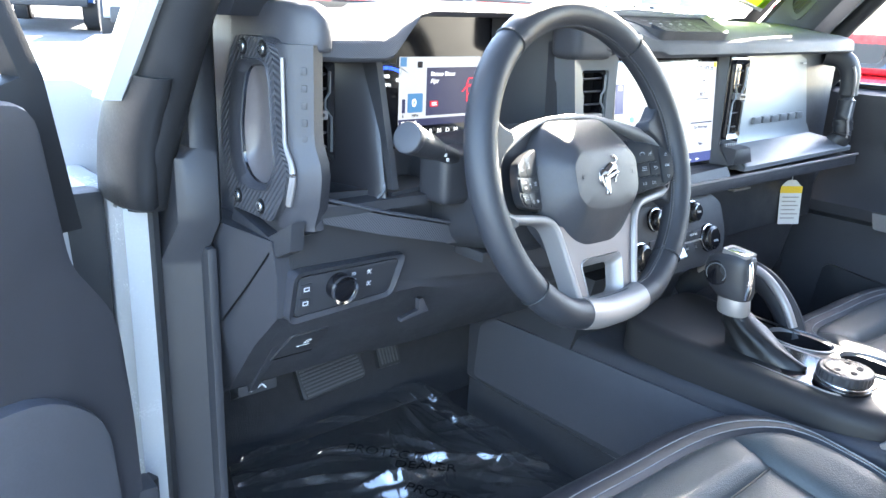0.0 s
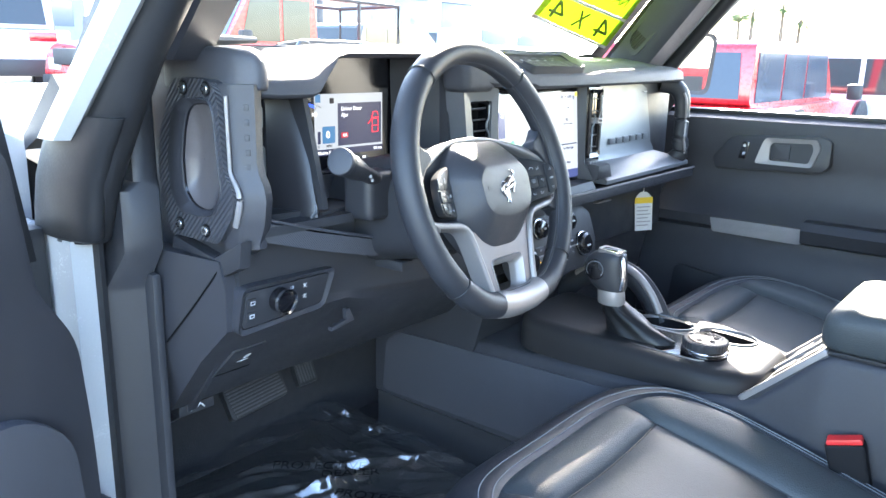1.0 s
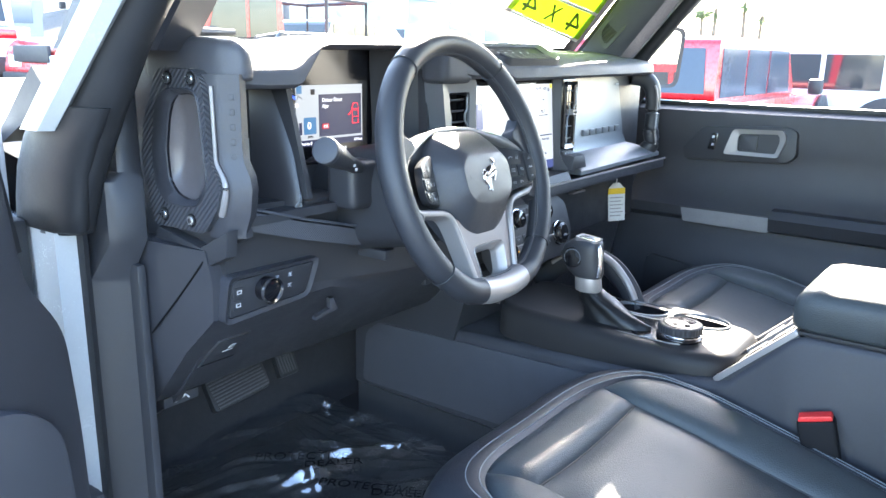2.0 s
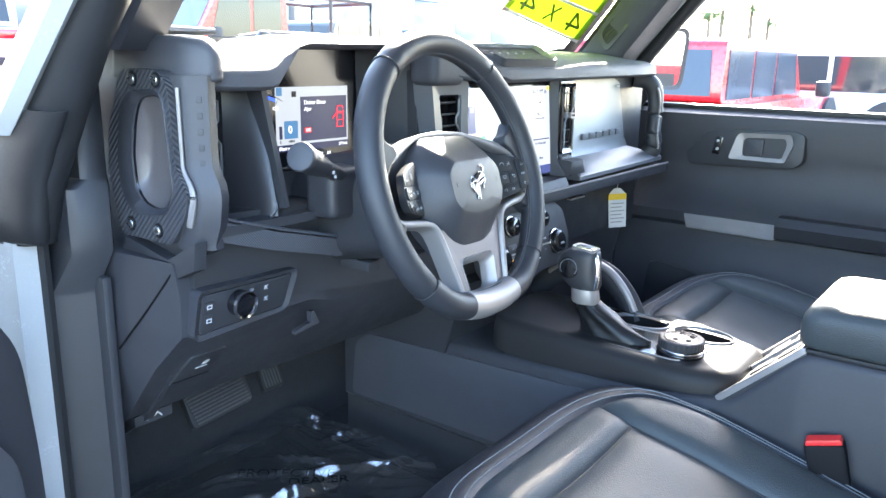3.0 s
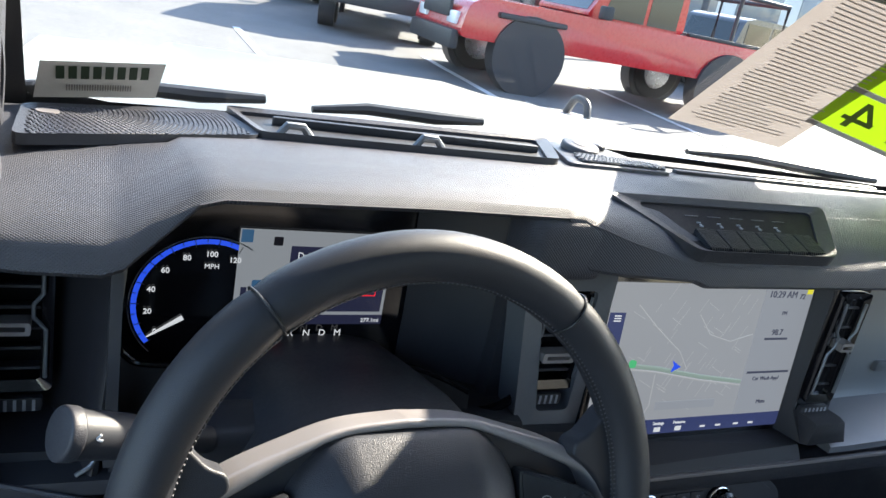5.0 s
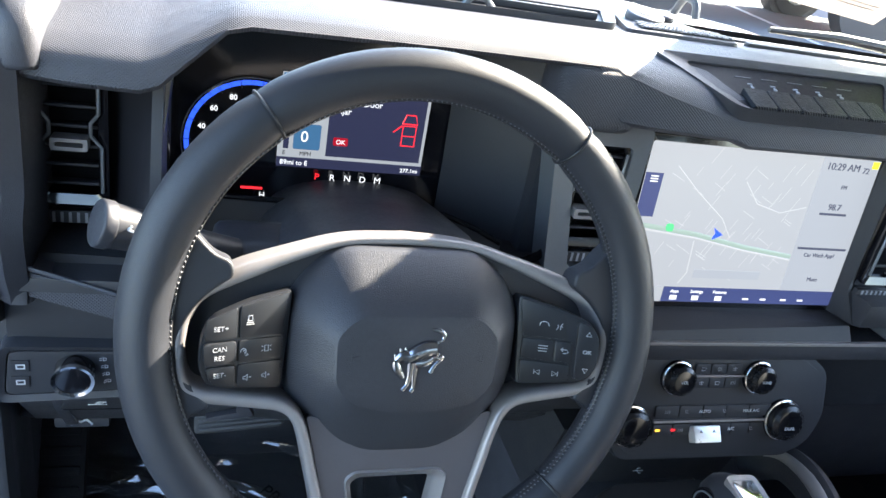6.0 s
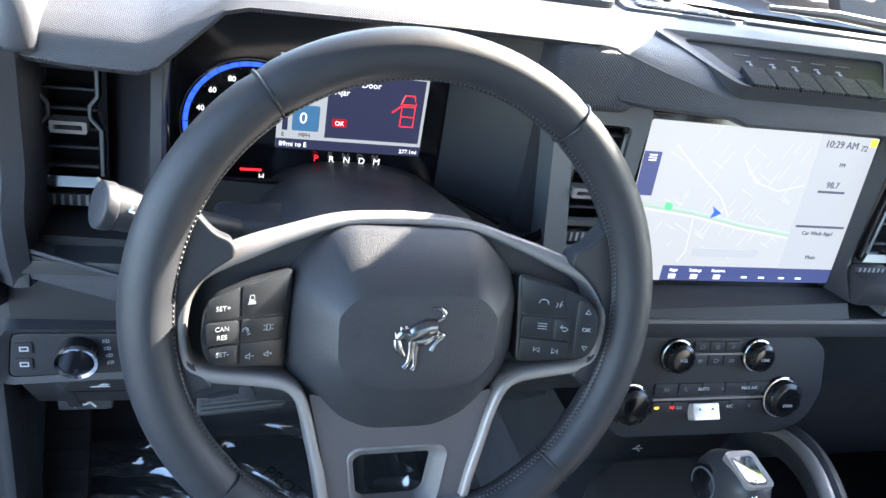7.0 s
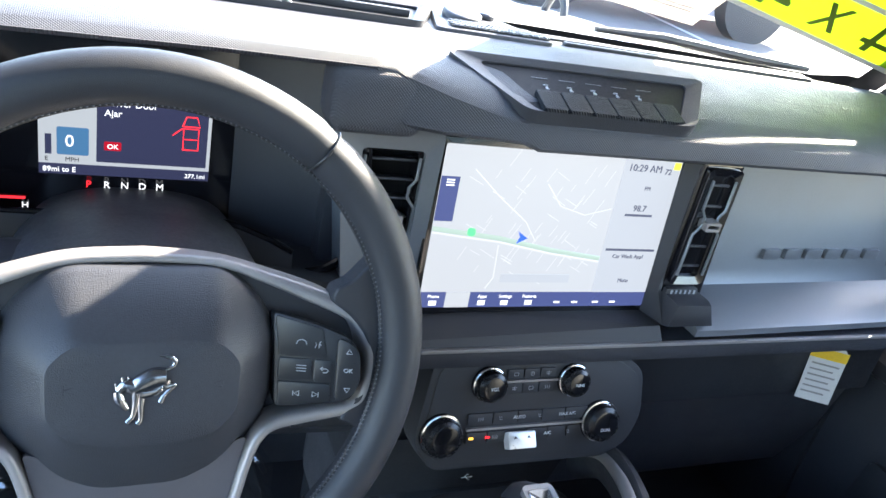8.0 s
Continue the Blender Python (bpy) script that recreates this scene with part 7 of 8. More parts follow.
def build_kick_trim():
    low = [(-0.698, 0.345), (-0.700, 0.328), (-0.708, 0.318), (-0.742, 0.330), (-0.752, 0.338), (-0.753, 0.40), (-0.698, 0.40)]
    top = [(-0.688, 0.325), (-0.689, 0.308), (-0.696, 0.298), (-0.732, 0.298), (-0.742, 0.306), (-0.743, 0.40), (-0.688, 0.40)]
    slim = [(-0.684, 0.330), (-0.685, 0.318), (-0.692, 0.308), (-0.714, 0.304), (-0.722, 0.310), (-0.724, 0.40), (-0.684, 0.40)]
    rings = [[(x, y, z) for x, y in poly] for poly, z in ((low, 0.56), (low, 0.86), (low, 1.036), (low, 1.044), (top, 1.092), (top, 1.104), (top, 1.168), (slim, 1.178), (slim, 1.30), (slim, 1.335))]
    solid("pillar_trim", loft(rings), TRIM_DARK, "dark plastic stepped pillar trim", "trim", "structure", angle=50)
    s = [(-0.752, 0.360), (-0.753, 0.336), (-0.760, 0.334), (-0.763, 0.350), (-0.758, 0.365)]
    solid("opening_seal", loft([[(x, y, z) for x, y in s] for z in (0.56, 0.85, 1.10, 1.12)]), RUBBER, "black rubber door opening seal", "seal", "structure")
    dp = thing("footrest", (-0.676, 0.45, 0.60), "ribbed black footrest beside the pedals", "footrest")
    m = basis((-0.676, 0.45, 0.69), (1, 0, 0), (0, 0.5, 0.85))
    part("pad", plate(rounded([(-0.03, -0.14), (0.03, -0.14), (0.03, 0.12), (-0.03, 0.12)], 0.01), 0, 0.02, m, 0.004), CARPET_DARK, dp)
    for i in range(9):
        y = -0.12 + i * 0.026
        part("rib", plate(rounded([(-0.025, y), (0.025, y), (0.025, y + 0.012), (-0.025, y + 0.012)], 0.004, 2), 0.018, 0.024, m, 0.002), CARPET_DARK, dp)


build_kick_trim()


def cloudy_film(name):
    """Thin clear film: see-through, faintly milky, glossy where it is seen at a slant."""
    m = glass_mat(name, (0.86, 0.88, 0.91), 0.05, 0.22, 0.85)
    n, l = m.node_tree.nodes, m.node_tree.links
    gloss = n["Mix Shader"]
    milk, mx = n.new("ShaderNodeBsdfDiffuse"), n.new("ShaderNodeMixShader")
    milk.inputs["Color"].default_value = (0.55, 0.57, 0.60, 1)
    mx.inputs[0].default_value = 0.03
    l.new(gloss.outputs[0], mx.inputs[1])
    l.new(milk.outputs[0], mx.inputs[2])
    l.new(mx.outputs[0], n["Material Output"].inputs["Surface"])
    return m


def build_film():
    """Clear protective film laid over the driver's floor mat, crumpled into folds."""
    nx, ny = 230, 280
    rnd = random.Random(7)
    # sharp creases: a ridge line through a point, its heading, half width, height and reach
    folds = []
    for i in range(16):
        folds.append((rnd.uniform(-0.66, -0.18), rnd.uniform(-0.05, 0.55), rnd.uniform(-1.2, 0.2), rnd.uniform(0.030, 0.060), rnd.uniform(0.004, 0.011), rnd.uniform(0.12, 0.30)))
    for i in range(46):
        w = rnd.uniform(0.007, 0.015)
        folds.append((rnd.uniform(-0.66, -0.17), rnd.uniform(0.05, 0.58), rnd.uniform(-1.25, -0.15), w, w * rnd.uniform(0.5, 1.3), rnd.uniform(0.04, 0.13)))
    # fan of pleats where the film is gathered against the tunnel
    for i in range(13):
        w = 0.007 + 0.004 * ((i * 7) % 4) / 3
        folds.append((-0.165 - 0.017 * i, 0.53 - 0.010 * i, 1.85 - 0.07 * i, w, w * (0.35 + 0.28 * ((i * 3) % 5)), 0.08 + 0.03 * (i % 4)))
    for fx, fy, a, reach in ((-0.42, 0.46, -0.55, 0.13), (-0.36, 0.40, -0.75, 0.16), (-0.50, 0.42, -0.45, 0.12), (-0.30, 0.34, -0.65, 0.14), (-0.52, 0.55, -0.1, 0.10), (-0.24, 0.24, -0.9, 0.12), (-0.62, 0.50, 0.2, 0.07), (-0.64, 0.44, 0.1, 0.06), (-0.63, 0.38, -0.2, 0.08)):
        folds.append((fx, fy, a, 0.012, 0.011, reach))
    u, v = np.meshgrid(np.linspace(0, 1, nx + 1), np.linspace(0, 1, ny + 1))
    x = -0.69 + 0.535 * u + 0.004 * np.sin(v * 23) + 0.003 * np.sin(v * 51)
    y = -0.12 + (0.715 + 0.02 * np.sin(9 * u)) * v
    z = 0.574 + 0.02 * u * v
    for k in range(6):
        a, f = rnd.uniform(0, 6.28), 14 + 11 * k
        z = z + (0.010 / (1 + 0.9 * k)) * np.abs(np.sin(f * (x * math.cos(a) + y * math.sin(a)) * 0.5 + 3 * np.sin(5 * x + 7 * y + k)))
    for fx, fy, a, w, h, reach in folds:
        dx, dy = x - fx, y - fy
        along, across = dx * math.cos(a) + dy * math.sin(a), -dx * math.sin(a) + dy * math.cos(a)
        across = np.abs(across + 0.10 * along * along / reach)
        z = z + h * np.maximum(0, 1 - across / w) * np.maximum(0, 1 - np.abs(along) / reach)
    verts = np.stack([x, y, np.maximum(z, 0.5705)], axis=2).reshape(-1, 3)
    bm = bmesh.new()
    vs = [bm.verts.new(q) for q in verts]
    for j in range(ny):
        for i in range(nx):
            k = j * (nx + 1) + i
            bm.faces.new((vs[k], vs[k + 1], vs[k + nx + 2], vs[k + nx + 1]))
    solid("floor_mat", box(-0.69, -0.165, -0.12, 0.60, 0.558, 0.567, 0.003), RUBBER, "black floor mat on the carpet", "floor mat")
    f = solid("protective_film", bm, FILM, "crumpled clear plastic film over the floor mat", "plastic film", angle=35)
    for i, (s, y) in enumerate((("PROTECTIVE", 0.24), ("DEALER", 0.18), ("PROTECTIVE", 0.40), ("DEALER", 0.34))):
        text(s, 0.030, Matrix.Translation((-0.36 + 0.02 * (i % 2), y, 0.608)) @ pose(0, 0, 0, 8 if y > 0.38 else 0, 0, -62 + 6 * i), FILM_INK, f, name="film_lettering")


FILM = cloudy_film("clear_film")
FILM_INK = mat("film_ink", (0.004, 0.004, 0.005), 0.6, spec=0.1)
build_film()


# ---- things hung and stuck in the cabin ----
def see_through_sheet(name, col, share):
    """Thin printed sheet that lets part of the light behind it through."""
    m = mat(name, col, 0.7, var=0.05)
    n, l = m.node_tree.nodes, m.node_tree.links
    tr, mx = n.new("ShaderNodeBsdfTranslucent"), n.new("ShaderNodeMixShader")
    tr.inputs["Color"].default_value = (*col, 1)
    mx.inputs[0].default_value = share
    l.new(n["Principled BSDF"].outputs[0], mx.inputs[1])
    l.new(tr.outputs[0], mx.inputs[2])
    l.new(mx.outputs[0], n["Material Output"].inputs["Surface"])
    return m



PAPER = mat("paper", (0.58, 0.56, 0.53), 0.8, var=0.05)
PAPER_BROWN = see_through_sheet("translucent_paper", (0.34, 0.30, 0.27), 0.28)
STICKER = see_through_sheet("yellow_green_sticker", (0.24, 0.42, 0.006), 0.34)
INK_DARK = mat("dark_ink", (0.03, 0.05, 0.03), 0.6)
INK_GREEN = mat("green_ink", (0.10, 0.16, 0.01), 0.6)
YELLOW_TAG = mat("tag_yellow", (0.72, 0.46, 0.03), 0.6)


def build_tag():
    t = thing("hang_tag", (0.53, 0.225, 1.06), "white paper hang tag with a yellow band", "tag")
    m = basis((0.530, 0.222, 0.975), (0.85, -0.50, 0), (0.2, 0, 1))
    part("card", plate([(-0.022, -0.045), (0.026, -0.045), (0.026, 0.035), (0.010, 0.050), (-0.008, 0.050), (-0.024, 0.035)], -0.0006, 0.0006, m), PAPER, t)
    part("yellow_band", plate([(-0.0242, 0.022), (0.0262, 0.022), (0.0262, 0.037), (-0.0242, 0.037)], 0.0006, 0.0011, m), YELLOW_TAG, t, "yellow printed band")
    for i in range(6):
        part("print_line", plate([(-0.018, 0.012 - i * 0.009), (0.020 - 0.006 * (i % 2), 0.012 - i * 0.009), (0.020 - 0.006 * (i % 2), 0.0145 - i * 0.009), (-0.018, 0.0145 - i * 0.009)], 0.0006, 0.001, m), GREY_PRINT, t)
    part("string", tube([m @ Vector((0, 0.045, 0)), m @ Vector((0.002, 0.068, 0.002)), (0.528, 0.235, 1.062)], 0.0022, 6), PAPER, t)


GREY_PRINT = see_through_sheet("grey_print", (0.28, 0.26, 0.25), 0.28)
build_tag()


def on_screen(x, z, d=0.004):
    return Vector((x, screen_y(x, z) - d, z))


def screen_patch(corners, d, material, name, parent, label=""):
    """A thin patch that follows the windscreen; corners are (across, height)."""
    n = 8
    rings = []
    for j in range(n + 1):
        row = []
        for i in range(n + 1):
            u, v = i / n, j / n
            a = Vector(corners[0]).lerp(Vector(corners[1]), u)
            b = Vector(corners[3]).lerp(Vector(corners[2]), u)
            q = a.lerp(b, v)
            row.append(on_screen(q.x, q.y, d))
        rings.append(row)
    bm = loft(rings, False, False)
    return part(name, bm, material, parent, label)


def build_window_papers():
    """Dealer papers stuck to the inside of the windscreen, printed for readers outside."""
    s = thing("window_sticker", (0.45, 0.39, 1.4), "bright yellow-green sales stickers on the windscreen", "sticker")
    strips = [([(0.292, 1.428), (0.640, 1.366), (0.636, 1.424), (0.297, 1.474)], "4 X 4", 0.062, INK_GREEN),
              ([(0.298, 1.480), (0.636, 1.430), (0.628, 1.486), (0.302, 1.536)], "NAVIGATION", 0.040, INK_GREEN),
              ([(0.304, 1.543), (0.627, 1.494), (0.618, 1.548), (0.310, 1.592)], "LEATHER", 0.045, INK_GREEN)]
    for c, word, size, ink in strips:
        p = screen_patch(c, 0.005, STICKER, "sticker_strip", s, "yellow-green strip with dark lettering")
        screen_patch([(c[0][0], c[0][1] - 0.006), (c[1][0], c[1][1] - 0.006), c[1], c[0]], 0.0045, PAPER, "sticker_edge", s)
        mid = [sum(q[k] for q in c) / 4 for k in (0, 1)]
        a, b = Vector(c[0]), Vector(c[1])
        d = (b - a).normalized()
        o = on_screen(mid[0], mid[1], 0.011)
        e1 = on_screen(mid[0] + d.x * 0.05, mid[1] + d.y * 0.05, 0.011) - o
        e2 = on_screen(mid[0], mid[1] + 0.05, 0.011) - o
        if word == "4 X 4":
            glyphs = {"4": [[(0.62, 1.0), (0.82, 1.0), (0.20, 0.36), (0.0, 0.36)], [(0.0, 0.24), (1.0, 0.24), (1.0, 0.40), (0.0, 0.40)], [(0.58, 0.0), (0.80, 0.0), (0.80, 1.0), (0.62, 1.0)]],
                      "X": [[(0.0, 0.05), (0.22, 0.05), (0.95, 0.95), (0.73, 0.95)], [(0.78, 0.05), (1.0, 0.05), (0.22, 0.95), (0.0, 0.95)]]}
            for glyph, u0, wide in (("4", 0.10, 0.19), ("X", 0.42, 0.15), ("4", 0.70, 0.19)):
                for quad in glyphs[glyph]:
                    pts = []
                    for gx, gy in quad:
                        # printed to be read from outside, so it runs the other way in here
                        u, v = 1 - (u0 + gx * wide), 0.14 + gy * 0.72
                        pts.append(tuple(Vector(c[0]).lerp(Vector(c[1]), u).lerp(Vector(c[3]).lerp(Vector(c[2]), u), v)))
                    screen_patch(pts, 0.0064, ink, "sticker_lettering", p)
        else:
            text(word, size, basis(o, e1, e2), ink, p, mirror=True, name="sticker_lettering", thick=0.0008)
    f = thing("window_form", (0.2, 0.4, 1.4), "printed price form taped to the windscreen", "paper")
    fc = [(0.096, 1.396), (0.304, 1.377), (0.352, 1.588), (0.146, 1.606)]
    sheet = screen_patch(fc, 0.005, PAPER_BROWN, "form_sheet", f)
    rnd = random.Random(2)

    def on_form(u, v):
        return tuple(Vector(fc[0]).lerp(Vector(fc[1]), u).lerp(Vector(fc[3]).lerp(Vector(fc[2]), u), v))
    for i in range(44):
        v0 = 0.05 + i * 0.0212
        u0 = 0.08 + rnd.uniform(0, 0.08)
        u1 = rnd.choice((0.5, 0.7, 0.88, 0.92))
        screen_patch([on_form(u0, v0), on_form(u1, v0), on_form(u1, v0 + 0.0065), on_form(u0, v0 + 0.0065)], 0.0062, GREY_PRINT, "print_line", sheet)
    t = thing("stock_tag", (-0.56, 0.44, 1.335), "pale stock tag with a bar code on the windscreen", "tag")
    tag = screen_patch([(-0.612, 1.338), (-0.510, 1.347), (-0.505, 1.385), (-0.606, 1.376)], 0.005, PAPER, "tag_sheet", t)
    for i in range(8):
        x = -0.594 + i * 0.0098
        screen_patch([(x, 1.3595 + i * 0.0009), (x + 0.0068, 1.3602 + i * 0.0009), (x + 0.0068, 1.3732 + i * 0.0009), (x, 1.3725 + i * 0.0009)], 0.0062, INK_DARK, "printed_bar", tag)
    for i in range(26):
        x = -0.586 + i * 0.0021
        screen_patch([(x, 1.348 + i * 0.00018), (x + 0.0011, 1.348 + i * 0.00018), (x + 0.0011, 1.3545 + i * 0.00018), (x, 1.3545 + i * 0.00018)], 0.0062, GREY_PRINT, "bar_code_line", tag)


build_window_papers()


# ---- the car's own front end, seen through the glass ----
def build_front_end():
    c = thing("offroad_car", (0, 1.0, 0.5), "white off-road car with a broad pale bonnet", "car")
    rings = []
    for y, zc, w in ((0.60, 1.205, 0.70), (0.75, 1.235, 0.71), (1.1, 1.238, 0.71), (1.5, 1.232, 0.71), (1.80, 1.215, 0.70), (1.90, 1.18, 0.69), (1.93, 1.08, 0.68)):
        rings.append([(x * w, y, zc - 0.012 * abs(x) ** 3 - (0.03 if abs(x) > 0.99 else 0)) for x in (-1, -0.97, -0.75, -0.6, -0.55, 0, 0.55, 0.6, 0.75, 0.97, 1)])
    for r in rings:
        for i in (4, 5, 6):
            r[i] = (r[i][0], r[i][1], r[i][2] + 0.018)
    part("bonnet", loft(rings, False, False), HOOD_PAINT, c, "broad pale bonnet with a raised centre")
    for s in (-1, 1):
        w = [[(s * 0.715, y, 1.20), (s * 0.76, y, z), (s * 0.86, y, z), (s * 0.93, y, z - 0.05), (s * 0.94, y, 0.75), (s * 0.72, y, 0.75)] for y, z in ((0.62, 1.225), (1.0, 1.225), (1.5, 1.215), (1.85, 1.19))]
        part("front_wing", loft(w), WHITE_PAINT, c, "white front wing")
        part("trail_sight", tube(smooth_path([(s * 0.80, 1.62, 1.205), (s * 0.80, 1.64, 1.245), (s * 0.80, 1.70, 1.25), (s * 0.80, 1.74, 1.20)], 4), 0.012, 8), PLASTIC_DARK, c, "black sight loop on the wing")
    cowl = [[(-0.72, 0.50, 1.30), (-0.72, 0.61, 1.21), (-0.72, 0.61, 1.19), (-0.72, 0.46, 1.26)], [(0.0, 0.535, 1.315), (0.0, 0.61, 1.225), (0, 0.61, 1.19), (0.0, 0.5, 1.27)], [(0.72, 0.50, 1.30), (0.72, 0.61, 1.21), (0.72, 0.61, 1.19), (0.72, 0.46, 1.26)]]
    part("cowl", loft(cowl), PLASTIC_DARK, c, "black cowl panel")
    for x0, x1 in ((-0.345, -0.13), (-0.62, -0.40), (0.20, 0.55)):
        a, b = on_screen(x0, 1.345, -0.02), on_screen(x1, 1.352 if x0 < 0 else 1.342, -0.02)
        part("wiper_blade", tube([a, a.lerp(b, 0.3) + Vector((0, 0.004, 0.004)), a.lerp(b, 0.7), b], [0.004, 0.007, 0.008, 0.005], 8), PLASTIC_DARK, c, "black wiper blade")
    # black frit band round the glass foot
    rings = []
    for i in range(25):
        x = -0.66 + 1.32 * i / 24
        rings.append([(x, screen_y(x, 1.318) + 0.002, 1.318), (x, screen_y(x, 1.337) + 0.002, 1.337 if abs(x) < 0.6 else 1.345)])
    part("glass_border", loft(rings, False, False), RUBBER, c, "black border of the glass")
    for s in (-1, 1):
        rings = []
        for i in range(13):
            z = 1.33 + 0.36 * i / 12
            rings.append([(s * q, screen_y(s * q, z) + 0.0025, z) for q in (0.618, 0.64, 0.668)])
        part("glass_border", loft(rings, False, False), RUBBER, c, "black border of the glass")
    # roof skin, rear sides and tailgate
    part("roof_skin", box(-0.75, 0.75, -2.02, 0.06, 1.822, 1.86, 0.02), WHITE_PAINT, c, "white roof panel")
    for s in (-1, 1):
        x0, x1 = sorted((s * 0.755, s * 0.90))
        part("rear_quarter", box(x0, x1, -2.06, -0.88, 0.50, 1.205, 0.03), WHITE_PAINT, c, "white rear side panel")
        x0, x1 = sorted((s * 0.745, s * 0.752))
        q = part("quarter_glass", box(x0, x1, -1.98, -0.88, 1.21, 1.80), TINTED, c, "dark tinted rear side glass")
        part("rear_post", box(s * 0.72 - 0.04, s * 0.72 + 0.04, -2.06, -1.96, 1.2, 1.83, 0.02), WHITE_PAINT, c)
    part("tailgate", box(-0.755, 0.755, -2.08, -2.0, 0.50, 1.20, 0.03), WHITE_PAINT, c, "white tailgate")
    part("rear_glass", box(-0.68, 0.68, -2.035, -2.028, 1.205, 1.80), TINTED, c, "dark tinted rear glass")
    part("rear_floor", box(-0.75, 0.75, -2.0, -1.62, 0.50, 0.60, 0.02), CARPET, c)
    # body below, wheels, tail: plain closing shapes of the same car
    for x in (-0.82, 0.82):
        for y in (1.25, -1.7):
            w = part("wheel", cyl((x - 0.13, y, 0.42 + 0.04 * y), (1, 0, 0), 0.40, 0.26, 36, 0.04), RUBBER, c, "black off-road tyre")
            part("rim", cyl((x - 0.135, y, 0.42 + 0.04 * y), (1, 0, 0), 0.22, 0.27, 24, 0.01), STEEL, w)
    part("underbody", box(-0.7, 0.7, -2.2, 1.8, 0.38, 0.5, 0.03), PLASTIC_DARK, c)


TINTED = glass_mat("tinted_glass", (0.45, 0.48, 0.50))
HOOD_PAINT = mat("pale_bonnet_paint", (0.22, 0.195, 0.145), 0.34, coat=0.2, var=0.04, rvar=0.04)
build_front_end()


def build_side_mirror():
    m = thing("door_mirror", (0.98, 0.34, 1.22), "black-framed passenger door mirror", "mirror")
    f = basis((0.985, 0.325, 1.325), (0.86, -0.50, 0.0), (0, 0, 1))
    o = rounded([(-0.088, -0.082), (0.070, -0.086), (0.088, 0.086), (-0.060, 0.086)], 0.03, 5)
    i = rounded([(-0.078, -0.072), (0.061, -0.076), (0.078, 0.076), (-0.052, 0.076)], 0.026, 5)
    part("shell", plate(o, -0.09, -0.001, f, 0.0), PLASTIC_DARK, m)
    part("bezel", ringplate(o, i, -0.01, 0.006, f, 0.003), PLASTIC_DARK, m)
    part("mirror_glass", plate(i, -0.002, 0.001, f), MIRROR, m, "mirror glass showing the lot")
    part("arm", box(0.86, 0.98, 0.36, 0.42, 1.22, 1.27, 0.012), PLASTIC_DARK, m)


def build_rear_view_mirror():
    m = thing("rear_view_mirror", (0.0, 0.22, 1.6), "black rear-view mirror hung from the windscreen", "mirror")
    f = basis((0.015, 0.085, 1.590), (1, 0.10, 0), (0, 0.36, 1))
    o = rounded([(-0.125, -0.034), (0.125, -0.034), (0.130, 0.030), (-0.130, 0.030)], 0.018, 4)
    i = rounded([(-0.118, -0.028), (0.118, -0.028), (0.123, 0.024), (-0.123, 0.024)], 0.016, 4)
    part("shell", plate(o, 0.002, 0.040, f @ Matrix.Scale(-1, 4, (0, 0, 1)), 0.012), PLASTIC_DARK, m)
    part("bezel", ringplate(o, i, -0.004, 0.003, f), PLASTIC_DARK, m)
    part("mirror_glass", plate(i, -0.002, 0.001, f), MIRROR, m, "mirror glass")
    part("stem", tube([(0.015, 0.108, 1.608), (0.0, 0.16, 1.640), (0.0, screen_y(0, 1.63) - 0.01, 1.63)], 0.014, 10), PLASTIC_DARK, m)
    part("sensor_housing", box(-0.06, 0.06, 0.16, 0.225, 1.640, 1.70, 0.015), PLASTIC_DARK, m)


MIRROR = mat("mirror_silver", (0.85, 0.87, 0.88), 0.02, metal=1.0, var=0.0, rvar=0.0)
build_side_mirror()
build_rear_view_mirror()


# ---- the lot outside ----
def lot(y):
    return 0.042 * y


